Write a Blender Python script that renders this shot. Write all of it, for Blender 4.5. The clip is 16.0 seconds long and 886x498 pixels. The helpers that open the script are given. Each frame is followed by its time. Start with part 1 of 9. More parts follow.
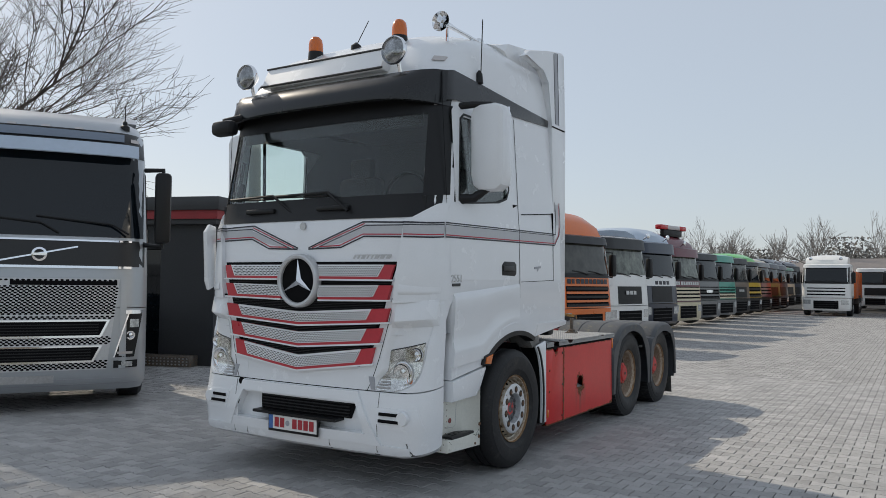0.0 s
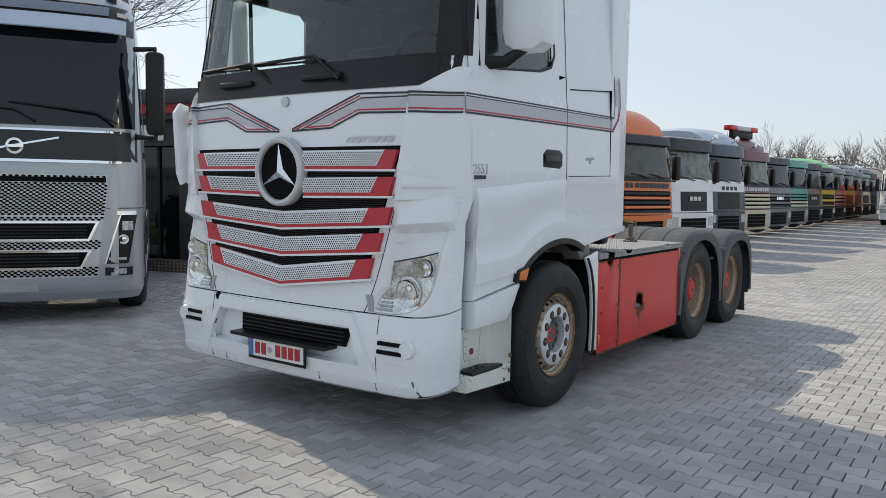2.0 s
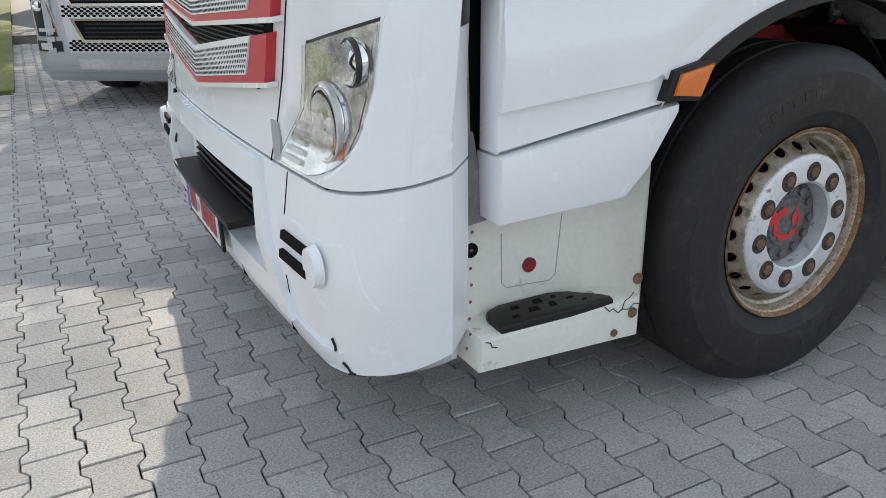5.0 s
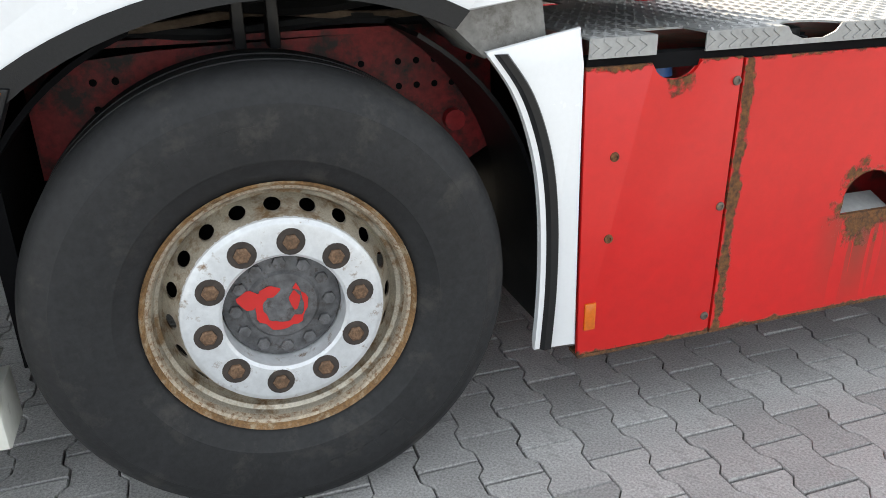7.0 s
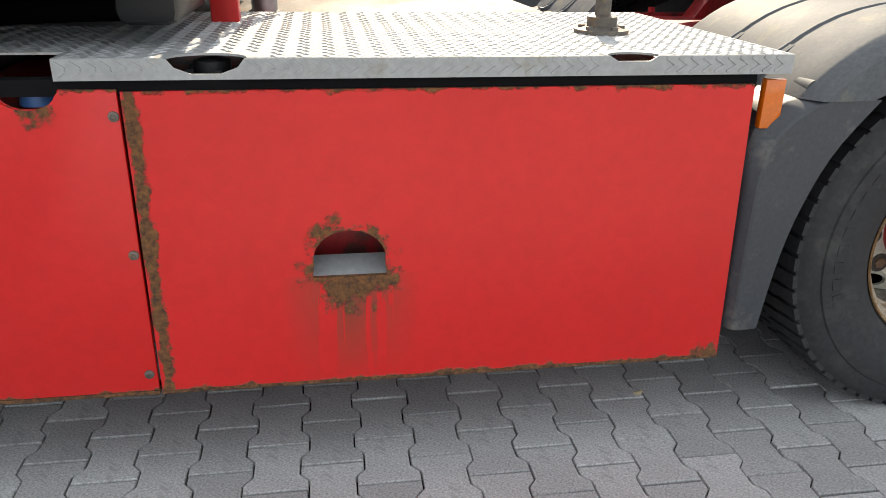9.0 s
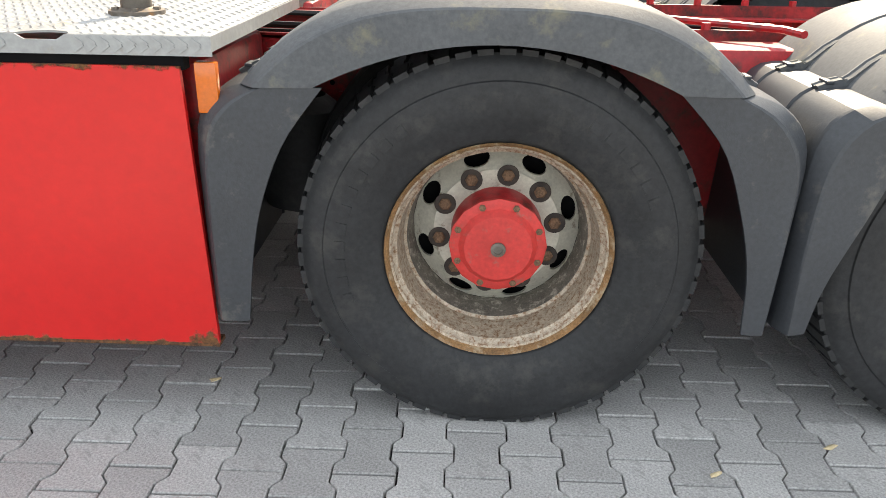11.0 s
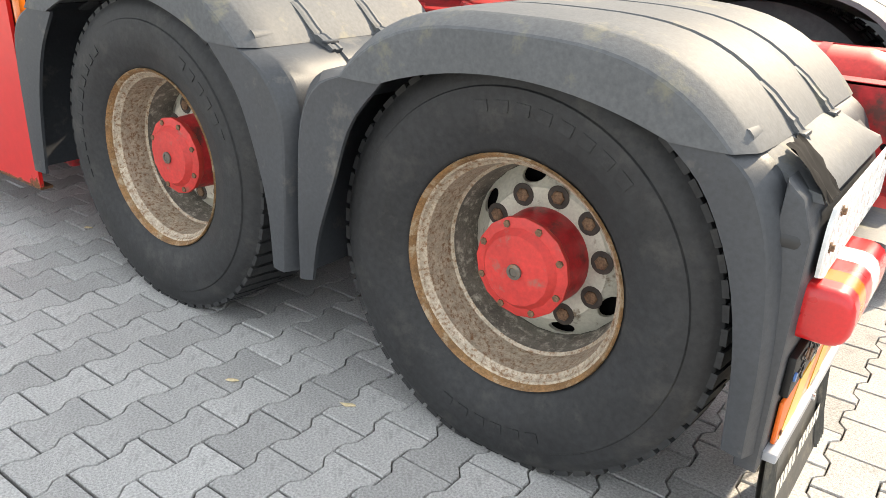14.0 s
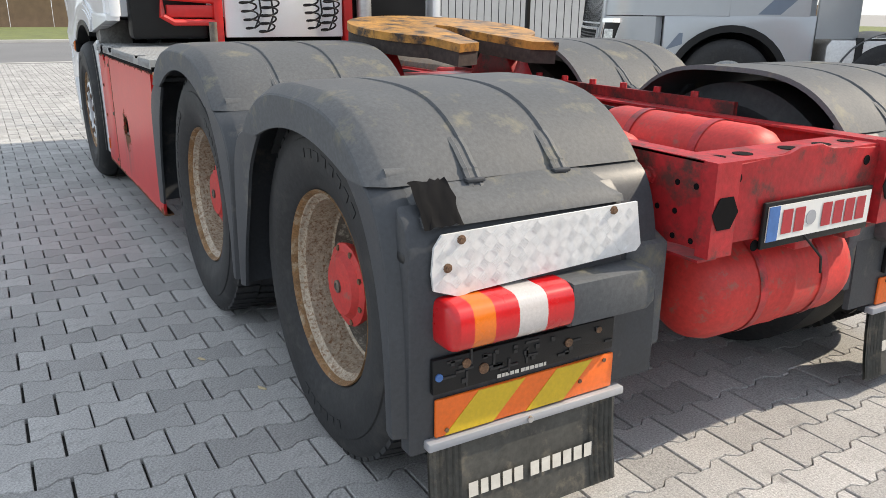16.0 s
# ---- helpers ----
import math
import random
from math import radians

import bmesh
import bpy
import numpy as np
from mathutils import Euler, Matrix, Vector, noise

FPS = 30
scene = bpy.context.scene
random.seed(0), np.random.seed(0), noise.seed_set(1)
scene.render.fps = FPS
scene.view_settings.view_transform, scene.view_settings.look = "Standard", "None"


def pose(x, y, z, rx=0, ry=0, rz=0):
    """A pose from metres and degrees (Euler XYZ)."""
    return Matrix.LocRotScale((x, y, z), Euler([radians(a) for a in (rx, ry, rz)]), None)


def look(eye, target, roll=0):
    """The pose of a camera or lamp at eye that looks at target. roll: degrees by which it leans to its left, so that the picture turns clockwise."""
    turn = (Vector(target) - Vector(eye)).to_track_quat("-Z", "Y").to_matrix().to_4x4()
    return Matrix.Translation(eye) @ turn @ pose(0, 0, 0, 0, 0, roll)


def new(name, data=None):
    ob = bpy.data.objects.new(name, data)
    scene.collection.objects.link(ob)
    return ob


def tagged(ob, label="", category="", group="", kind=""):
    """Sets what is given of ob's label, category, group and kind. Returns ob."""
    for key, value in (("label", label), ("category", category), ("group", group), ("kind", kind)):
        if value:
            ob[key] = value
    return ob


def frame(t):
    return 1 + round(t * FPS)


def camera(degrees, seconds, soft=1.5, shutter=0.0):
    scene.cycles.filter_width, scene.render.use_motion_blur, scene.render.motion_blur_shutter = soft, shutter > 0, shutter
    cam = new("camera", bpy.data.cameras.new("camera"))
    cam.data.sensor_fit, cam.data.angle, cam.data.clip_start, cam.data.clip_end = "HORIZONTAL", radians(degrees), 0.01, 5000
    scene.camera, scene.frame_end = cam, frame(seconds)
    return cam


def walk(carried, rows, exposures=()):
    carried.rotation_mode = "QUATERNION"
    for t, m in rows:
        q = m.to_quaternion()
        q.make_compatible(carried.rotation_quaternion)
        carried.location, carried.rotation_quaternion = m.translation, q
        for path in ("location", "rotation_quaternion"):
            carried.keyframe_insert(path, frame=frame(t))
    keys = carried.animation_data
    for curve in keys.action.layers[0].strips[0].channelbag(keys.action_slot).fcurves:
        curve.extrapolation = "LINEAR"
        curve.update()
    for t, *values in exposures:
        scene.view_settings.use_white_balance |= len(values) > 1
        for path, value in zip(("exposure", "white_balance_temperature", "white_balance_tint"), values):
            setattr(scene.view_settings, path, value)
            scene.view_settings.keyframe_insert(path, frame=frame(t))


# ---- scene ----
cam = camera(60.0, 16.0, 0.7)

PATH = [
    (0, (-4.836, -4.385, 1.654), (-3.142, -3.326, 1.739), 0.7),
    (0.5, (-4.762, -4.349, 1.654), (-3.073, -3.281, 1.721), 0.8),
    (1, (-4.422, -4.254, 1.618), (-2.743, -3.167, 1.64), 0.9),
    (1.5, (-3.98, -4.059, 1.583), (-2.324, -2.939, 1.526), 1.0),
    (2, (-3.494, -3.794, 1.56), (-1.88, -2.624, 1.402), 1.0),
    (2.5, (-2.976, -3.617, 1.526), (-1.432, -2.375, 1.255), 1.0),
    (3, (-2.481, -3.356, 1.475), (-1.037, -2.028, 1.085), 0.9),
    (3.2, (-2.285, -3.259, 1.474), (-0.89, -1.894, 1.034), 0.8),
    (5.3, (-0.267, -2.651, 1.303), (0.527, -0.975, 0.553), -1.1),
    (5.5, (-0.066, -2.634, 1.306), (0.689, -0.948, 0.539), -1.2),
    (6, (0.392, -2.655, 1.305), (1.08, -0.951, 0.517), -1.4),
    (6.5, (0.841, -2.748, 1.316), (1.465, -1.021, 0.523), -1.4),
    (7, (1.265, -2.781, 1.302), (1.835, -1.031, 0.519), -1.0),
    (7.5, (1.687, -2.854, 1.294), (2.192, -1.083, 0.513), -0.5),
    (8, (2.073, -2.889, 1.276), (2.515, -1.094, 0.514), 0.0),
    (8.5, (2.515, -2.894, 1.293), (2.882, -1.079, 0.537), 0.5),
    (9, (2.954, -2.944, 1.318), (3.242, -1.119, 0.552), 1.0),
    (9.5, (3.396, -2.937, 1.311), (3.606, -1.108, 0.531), 1.1),
    (10, (3.796, -2.987, 1.298), (3.948, -1.142, 0.542), 1.1),
    (10.2, (3.942, -3.028, 1.301), (4.077, -1.182, 0.542), 1.3),
    (12.3, (5.744, -2.936, 1.322), (5.235, -1.186, 0.499), -0.3),
    (12.5, (5.879, -2.896, 1.322), (5.31, -1.161, 0.505), -0.0),
    (13, (6.244, -2.845, 1.296), (5.526, -1.158, 0.497), 1.2),
    (13.5, (6.59, -2.754, 1.287), (5.697, -1.152, 0.489), 1.8),
    (14, (6.936, -2.611, 1.281), (5.853, -1.122, 0.499), 2.5),
    (14.5, (7.3, -2.468, 1.285), (6.032, -1.134, 0.502), 2.2),
    (15, (7.555, -2.27, 1.265), (6.123, -1.088, 0.522), 1.9),
    (15.5, (7.823, -2.077, 1.277), (6.267, -1.021, 0.595), 1.3),
    (16, (8.133, -1.985, 1.318), (6.49, -1.012, 0.722), 0.6),
]
EXPOSURES = [(0.0, 0.15, 6500, 10), (1.5, 0.30, 6500, 10), (3.2, 0.82, 6600, 10), (5.5, 1.0, 6700, 10), (6.3, 1.25, 6850, 10), (7.0, 1.75, 7200, 10), (8.5, 1.5, 7200, 10), (10.0, 1.62, 7100, 10), (12.5, 2.2, 7500, 10), (13.5, 2.12, 7400, 10), (14.5, 1.82, 7250, 10), (16.0, 1.08, 6700, 10)]
walk(cam, [(t, look(eye, target, roll)) for t, eye, target, roll in PATH], EXPOSURES)

# ---- light ----
SUN_TO = Vector((0.29, 1.24, 1.0)).normalized()
world = bpy.data.worlds.new("sky")
scene.world = world
world.use_nodes = True
wn = world.node_tree.nodes
sky = wn.new("ShaderNodeTexSky")
sky.sky_type = "NISHITA"
sky.sun_disc = False
sky.sun_elevation = math.asin(SUN_TO.z)
sky.sun_rotation = math.atan2(SUN_TO.x, SUN_TO.y)
sky.air_density, sky.dust_density, sky.ozone_density = 1.0, 1.2, 1.0
haze = wn.new("ShaderNodeMix")
haze.data_type = "RGBA"
haze.inputs["Factor"].default_value = 0.72
haze.inputs["B"].default_value = (4.5, 4.95, 5.45, 1)
world.node_tree.links.new(sky.outputs["Color"], haze.inputs["A"])
world.node_tree.links.new(haze.outputs["Result"], wn["Background"].inputs["Color"])
wn["Background"].inputs["Strength"].default_value = 0.113
sun = new("sun", bpy.data.lights.new("sun", "SUN"))
sun.data.energy = 2.55
sun.data.angle = radians(0.6)
sun.data.color = (1.0, 0.89, 0.73)
sun.matrix_basis = look(SUN_TO * 60, (0, 0, 0))

# ---- materials ----
def surface(name, color, rough=0.5, metal=0.0, spread=0.12, grain=40.0, stain=3.0, bump=0.0, dirt=None, dirt_amount=0.0,
            coat=0.0, random_tint=0.0, bump_scale=None, rough_spread=0.12, gloss=0.5, broad_spread=None):
    """A surface whose colour varies at two scales, with patches of dirt and a fine relief."""
    m = bpy.data.materials.new(name)
    m.use_nodes = True
    t = m.node_tree
    n, l = t.nodes, t.links
    b = n["Principled BSDF"]
    b.inputs["Roughness"].default_value, b.inputs["Metallic"].default_value = rough, metal
    b.inputs["Coat Weight"].default_value = coat
    b.inputs["Specular IOR Level"].default_value = gloss
    b.inputs["Coat Roughness"].default_value = 0.08
    co = n.new("ShaderNodeTexCoord")

    def noise_at(scale, detail=4.0, rgh=0.6):
        x = n.new("ShaderNodeTexNoise")
        x.inputs["Scale"].default_value, x.inputs["Detail"].default_value = scale, detail
        x.inputs["Roughness"].default_value = rgh
        l.new(co.outputs["Object"], x.inputs["Vector"])
        return x.outputs["Fac"]

    def band(src, a, z, lo, hi):
        r = n.new("ShaderNodeMapRange")
        for k, v in zip(("From Min", "From Max", "To Min", "To Max"), (a, z, lo, hi)):
            r.inputs[k].default_value = v
        l.new(src, r.inputs["Value"])
        return r.outputs["Result"]

    fine, broad = noise_at(grain), noise_at(stain, 5.0)
    add = n.new("ShaderNodeMath")
    add.operation = "MULTIPLY"
    l.new(band(fine, 0.2, 0.8, 1 - 1.5 * spread, 1 + 1.5 * spread), add.inputs[0])
    wide = spread if broad_spread is None else broad_spread
    l.new(band(broad, 0.2, 0.8, 1 - 1.5 * wide, 1 + 1.5 * wide), add.inputs[1])
    value = add.outputs[0]
    if random_tint:
        info = n.new("ShaderNodeObjectInfo")
        geo = n.new("ShaderNodeNewGeometry")
        both = n.new("ShaderNodeMath")
        both.operation = "ADD"
        l.new(info.outputs["Random"], both.inputs[0])
        l.new(geo.outputs["Random Per Island"], both.inputs[1])
        wrap = n.new("ShaderNodeMath")
        wrap.operation = "FRACT"
        l.new(both.outputs[0], wrap.inputs[0])
        mul = n.new("ShaderNodeMath")
        mul.operation = "MULTIPLY"
        l.new(value, mul.inputs[0])
        l.new(band(wrap.outputs[0], 0, 1, 1 - random_tint, 1 + random_tint), mul.inputs[1])
        value = mul.outputs[0]
    tint = n.new("ShaderNodeVectorMath")
    tint.operation = "SCALE"
    tint.inputs[0].default_value = color
    l.new(value, tint.inputs["Scale"])
    out = tint.outputs[0]
    if dirt is not None:
        mix = n.new("ShaderNodeMix")
        mix.data_type = "RGBA"
        patch = noise_at(stain * 2.3, 8.0, 0.7)
        l.new(band(patch, 0.62 - 0.3 * dirt_amount, 0.72 - 0.2 * dirt_amount, 0, 1), mix.inputs["Factor"])
        l.new(out, mix.inputs["A"])
        mix.inputs["B"].default_value = (*dirt, 1)
        out = mix.outputs["Result"]
    l.new(out, b.inputs["Base Color"])
    l.new(band(broad, 0.15, 0.85, max(0.02, rough - rough_spread), min(1, rough + rough_spread)), b.inputs["Roughness"])
    if bump:
        bp = n.new("ShaderNodeBump")
        bp.inputs["Strength"].default_value = 0.6
        bp.inputs["Distance"].default_value = bump
        l.new(noise_at(bump_scale or grain * 2), bp.inputs["Height"])
        l.new(bp.outputs["Normal"], b.inputs["Normal"])
    return m


def glass(name, color=(0.98, 0.985, 0.98), rough=0.0):
    m = bpy.data.materials.new(name)
    m.use_nodes = True
    b = m.node_tree.nodes["Principled BSDF"]
    b.inputs["Base Color"].default_value = (*color, 1)
    b.inputs["Transmission Weight"].default_value = 1.0
    b.inputs["Roughness"].default_value = rough
    b.inputs["IOR"].default_value = 1.45
    return m


WHITE = surface("white_paint", (0.80, 0.82, 0.84), 0.26, coat=0.4, spread=0.014, stain=4.0, grain=90, rough_spread=0.04)
CREAM = surface("aged_white_plastic", (0.74, 0.74, 0.68), 0.45, spread=0.04, dirt=(0.3, 0.27, 0.22), dirt_amount=0.08, grain=60)
DECAL_GREY = surface("silver_decal", (0.50, 0.51, 0.53), 0.35, spread=0.03)
VISOR = surface("smoked_visor", (0.012, 0.013, 0.015), 0.25, spread=0.1, rough_spread=0.05)
LAMP_GLASS = surface("ribbed_lamp_glass", (0.30, 0.31, 0.32), 0.10, metal=0.75, spread=0.45, grain=90, stain=16)
GREY_TRIM = surface("grey_decal", (0.36, 0.37, 0.40), 0.4, spread=0.03)
STRIPE_DARK = surface("dark_decal", (0.02, 0.02, 0.03), 0.4)
STRIPE_RED = surface("red_decal", (0.45, 0.03, 0.05), 0.4)
BLACK = surface("black_plastic", (0.008, 0.0085, 0.0095), 0.45, spread=0.2, bump=0.0005, grain=180, gloss=0.35)
# near-black for gaps and mesh backing, and for shade painted under the cab
VOID = surface("black_gap_and_shade", (0.006, 0.006, 0.007), 0.8, gloss=0.1)
RUBBER_BLACK = surface("dark_tyre_rubber", (0.0150, 0.0155, 0.0168), 0.64, spread=0.28, stain=4, grain=60, bump=0.001, dirt=(0.036, 0.034, 0.032), dirt_amount=0.22, gloss=0.4)
RUBBER = surface("tyre_rubber", (0.021, 0.0217, 0.0235), 0.64, spread=0.28, stain=4, grain=60, bump=0.001, dirt=(0.040, 0.039, 0.038), dirt_amount=0.3, gloss=0.4)
WHITE_TREAD = surface("white_tread_plate", (0.72, 0.72, 0.72), 0.4, metal=0.1, spread=0.08, stain=5, grain=60)
GUARD_DARK = surface("dark_guard_plastic", (0.041, 0.045, 0.052), 0.5, spread=0.15, stain=3, grain=90, bump=0.0006, dirt=(0.10, 0.097, 0.09), dirt_amount=0.14)
# frame red darkened for shaded places, with grime patches over it
RED_SHADE_GRIME = surface("shaded_grimy_red_frame", (0.29, 0.018, 0.02), 0.5, spread=0.3, stain=4, grain=50, dirt=(0.03, 0.018, 0.016), dirt_amount=0.55, bump=0.001)
LENS_ORANGE = surface("orange_lens", (0.66, 0.15, 0.012), 0.2, coat=0.35, spread=0.08, grain=150)
HONEY = surface("grille_silver", (0.55, 0.56, 0.57), 0.4, metal=0.5, spread=0.05)
GUARD = surface("grey_guard_plastic", (0.088, 0.093, 0.100), 0.66, spread=0.15, stain=3, grain=90, bump=0.0006, dirt=(0.16, 0.152, 0.118), dirt_amount=0.24, gloss=0.38)
RED = surface("red_paint", (0.58, 0.022, 0.02), 0.38, coat=0.1, spread=0.06, stain=2.5, grain=30, dirt=(0.34, 0.05, 0.035), dirt_amount=0.1)
RED_FRAME = surface("red_chassis_paint", (0.40, 0.02, 0.025), 0.42, spread=0.2, stain=5, grain=50, dirt=(0.10, 0.035, 0.03), dirt_amount=0.35, bump=0.001)
RUST = surface("rust", (0.15, 0.065, 0.025), 0.9, spread=0.45, stain=30, grain=120, bump=0.002, dirt=(0.035, 0.02, 0.012), dirt_amount=0.6)
RIM = surface("rusty_rim_barrel", (0.42, 0.355, 0.275), 0.42, metal=0.25, spread=0.2, stain=40, grain=170, broad_spread=0.25, dirt=(0.20, 0.105, 0.05), dirt_amount=0.46, bump=0.0012)
WELL = surface("grimy_rim_well", (0.135, 0.12, 0.10), 0.6, metal=0.1, spread=0.3, stain=18, grain=200, dirt=(0.40, 0.37, 0.31), dirt_amount=0.34, bump=0.0010)
FLANGE = surface("rusted_flange", (0.22, 0.12, 0.05), 0.7, metal=0.1, spread=0.35, stain=12, grain=160, dirt=(0.38, 0.30, 0.20), dirt_amount=0.35, bump=0.0012)
DISH = surface("worn_rim_paint", (0.46, 0.42, 0.35), 0.36, metal=0.45, spread=0.2, stain=9, grain=240, dirt=(0.22, 0.14, 0.075), dirt_amount=0.42, bump=0.0005)
DISC = surface("cream_disc_paint", (0.52, 0.50, 0.43), 0.4, metal=0.15, spread=0.12, stain=9, grain=120, dirt=(0.16, 0.11, 0.07), dirt_amount=0.16)
RIM_WHITE = surface("silver_rim_paint", (0.66, 0.68, 0.70), 0.38, metal=0.3, spread=0.08, grain=60, stain=10, dirt=(0.2, 0.12, 0.06), dirt_amount=0.12)
HUB_DARK = surface("hub_grey", (0.10, 0.10, 0.105), 0.55, spread=0.3, stain=20, dirt=(0.05, 0.04, 0.035), dirt_amount=0.3)
NUT = surface("rusty_nut", (0.17, 0.10, 0.06), 0.7, metal=0.3, spread=0.4, stain=60, grain=200)
# dark brown for the shade in nut holes and for the greasy plate skirt
HOLE_SHADE_GREASE = surface("hole_shade_and_grease", (0.045, 0.035, 0.03), 0.8, spread=0.3, stain=60)
CAP_RED = surface("scuffed_red_paint", (0.52, 0.035, 0.03), 0.55, spread=0.14, stain=9, grain=70, dirt=(0.30, 0.10, 0.075), dirt_amount=0.2)
HOSE_TAN = surface("dusty_hose", (0.14, 0.10, 0.07), 0.7, spread=0.3)
DUST_GREY = surface("dusty_grey_plastic", (0.20, 0.195, 0.185), 0.6, spread=0.2, stain=6, grain=60, dirt=(0.10, 0.09, 0.08), dirt_amount=0.25)
STEEL = surface("zinc_steel", (0.55, 0.55, 0.55), 0.4, metal=0.8, spread=0.1)
CHROME = surface("chrome", (0.85, 0.86, 0.88), 0.08, metal=1.0, spread=0.02, rough_spread=0.03)
TREAD = surface("tread_plate", (0.35, 0.355, 0.355), 0.5, metal=0.3, spread=0.12, stain=4, grain=50, dirt=(0.3, 0.28, 0.24), dirt_amount=0.2)
AMBER = surface("amber_lens", (0.62, 0.13, 0.006), 0.2, coat=0.5, spread=0.1, grain=120)
DEEP_RED = surface("deep_red_lens", (0.20, 0.008, 0.012), 0.12, coat=0.5, spread=0.08, grain=150)
LENS_RED = surface("red_lens", (0.52, 0.009, 0.013), 0.25, coat=0.35, spread=0.08, grain=150)
LENS_WHITE = surface("white_lens", (0.52, 0.49, 0.48), 0.22, coat=0.35, spread=0.08, grain=150)
PAVER = surface("concrete_paver", (0.40, 0.395, 0.39), 0.88, spread=0.36, stain=2.6, grain=150, bump=0.006, random_tint=0.15, gloss=0.3, broad_spread=0.11, dirt=(0.27, 0.265, 0.26), dirt_amount=0.16)
JOINT = surface("joint_sand", (0.022, 0.020, 0.018), 0.95, spread=0.3, stain=4, grain=200, bump=0.002)
FARPAVE = surface("distant_paving", (0.27, 0.26, 0.25), 0.9, spread=0.08, stain=0.3, grain=6)
PALE = surface("pale_concrete", (0.45, 0.44, 0.42), 0.85, spread=0.1, stain=1.0, grain=40)
GLASS = glass("clear_glass")
TINT = glass("green_tinted_glass", (0.86, 0.94, 0.91))
SCREEN = surface("tinted_screen", (0.006, 0.009, 0.011), 0.05, spread=0.05, rough_spread=0.02)
GRASS = surface("grass", (0.13, 0.15, 0.045), 0.9, spread=0.35, stain=1.5, grain=30, bump=0.01)
ASPHALT = surface("asphalt", (0.16, 0.16, 0.165), 0.9, spread=0.1, stain=0.5, grain=90, bump=0.003)
BARK = surface("bark", (0.10, 0.085, 0.075), 0.9, spread=0.3, grain=30)

LINING = surface("grey_lining", (0.10, 0.102, 0.105), 0.8, spread=0.1)
SEAT = surface("dark_seat_cloth", (0.03, 0.03, 0.035), 0.9, spread=0.2, grain=200)
GRILLE_RED = surface("red_grille_plastic", (0.50, 0.035, 0.05), 0.35, spread=0.05)
PERF = surface("perforated_steel", (0.80, 0.81, 0.83), 0.35, metal=0.15, spread=0.05)
REFLECT_YELLOW = surface("yellow_reflector", (0.62, 0.42, 0.02), 0.35, spread=0.08, grain=90)
REFLECT_ORANGE = surface("orange_reflector", (0.85, 0.16, 0.02), 0.35, spread=0.08, grain=90)
BLUE = surface("blue_plastic", (0.06, 0.16, 0.42), 0.4)
PLATE_WHITE = surface("plate_white", (0.75, 0.75, 0.73), 0.35, spread=0.03)
PLATE_RED = surface("plate_red", (0.40, 0.03, 0.04), 0.4)
GREASE = surface("greasy_ochre_steel", (0.46, 0.23, 0.05), 0.5, metal=0.3, spread=0.25, stain=4, grain=30, dirt=(0.05, 0.04, 0.035), dirt_amount=0.5)
GREY_STEEL = surface("cast_steel", (0.16, 0.14, 0.12), 0.6, metal=0.5, spread=0.25, stain=12, dirt=(0.3, 0.16, 0.07), dirt_amount=0.25)
FLAP = surface("mud_flap_rubber", (0.06, 0.06, 0.055), 0.55, spread=0.25, stain=6, grain=60, dirt=(0.14, 0.125, 0.10), dirt_amount=0.3)
LETTER = surface("white_lettering", (0.6, 0.58, 0.53), 0.6, spread=0.1)
DARK_TRIM = surface("dark_grey_trim", (0.018, 0.019, 0.021), 0.4, spread=0.1)


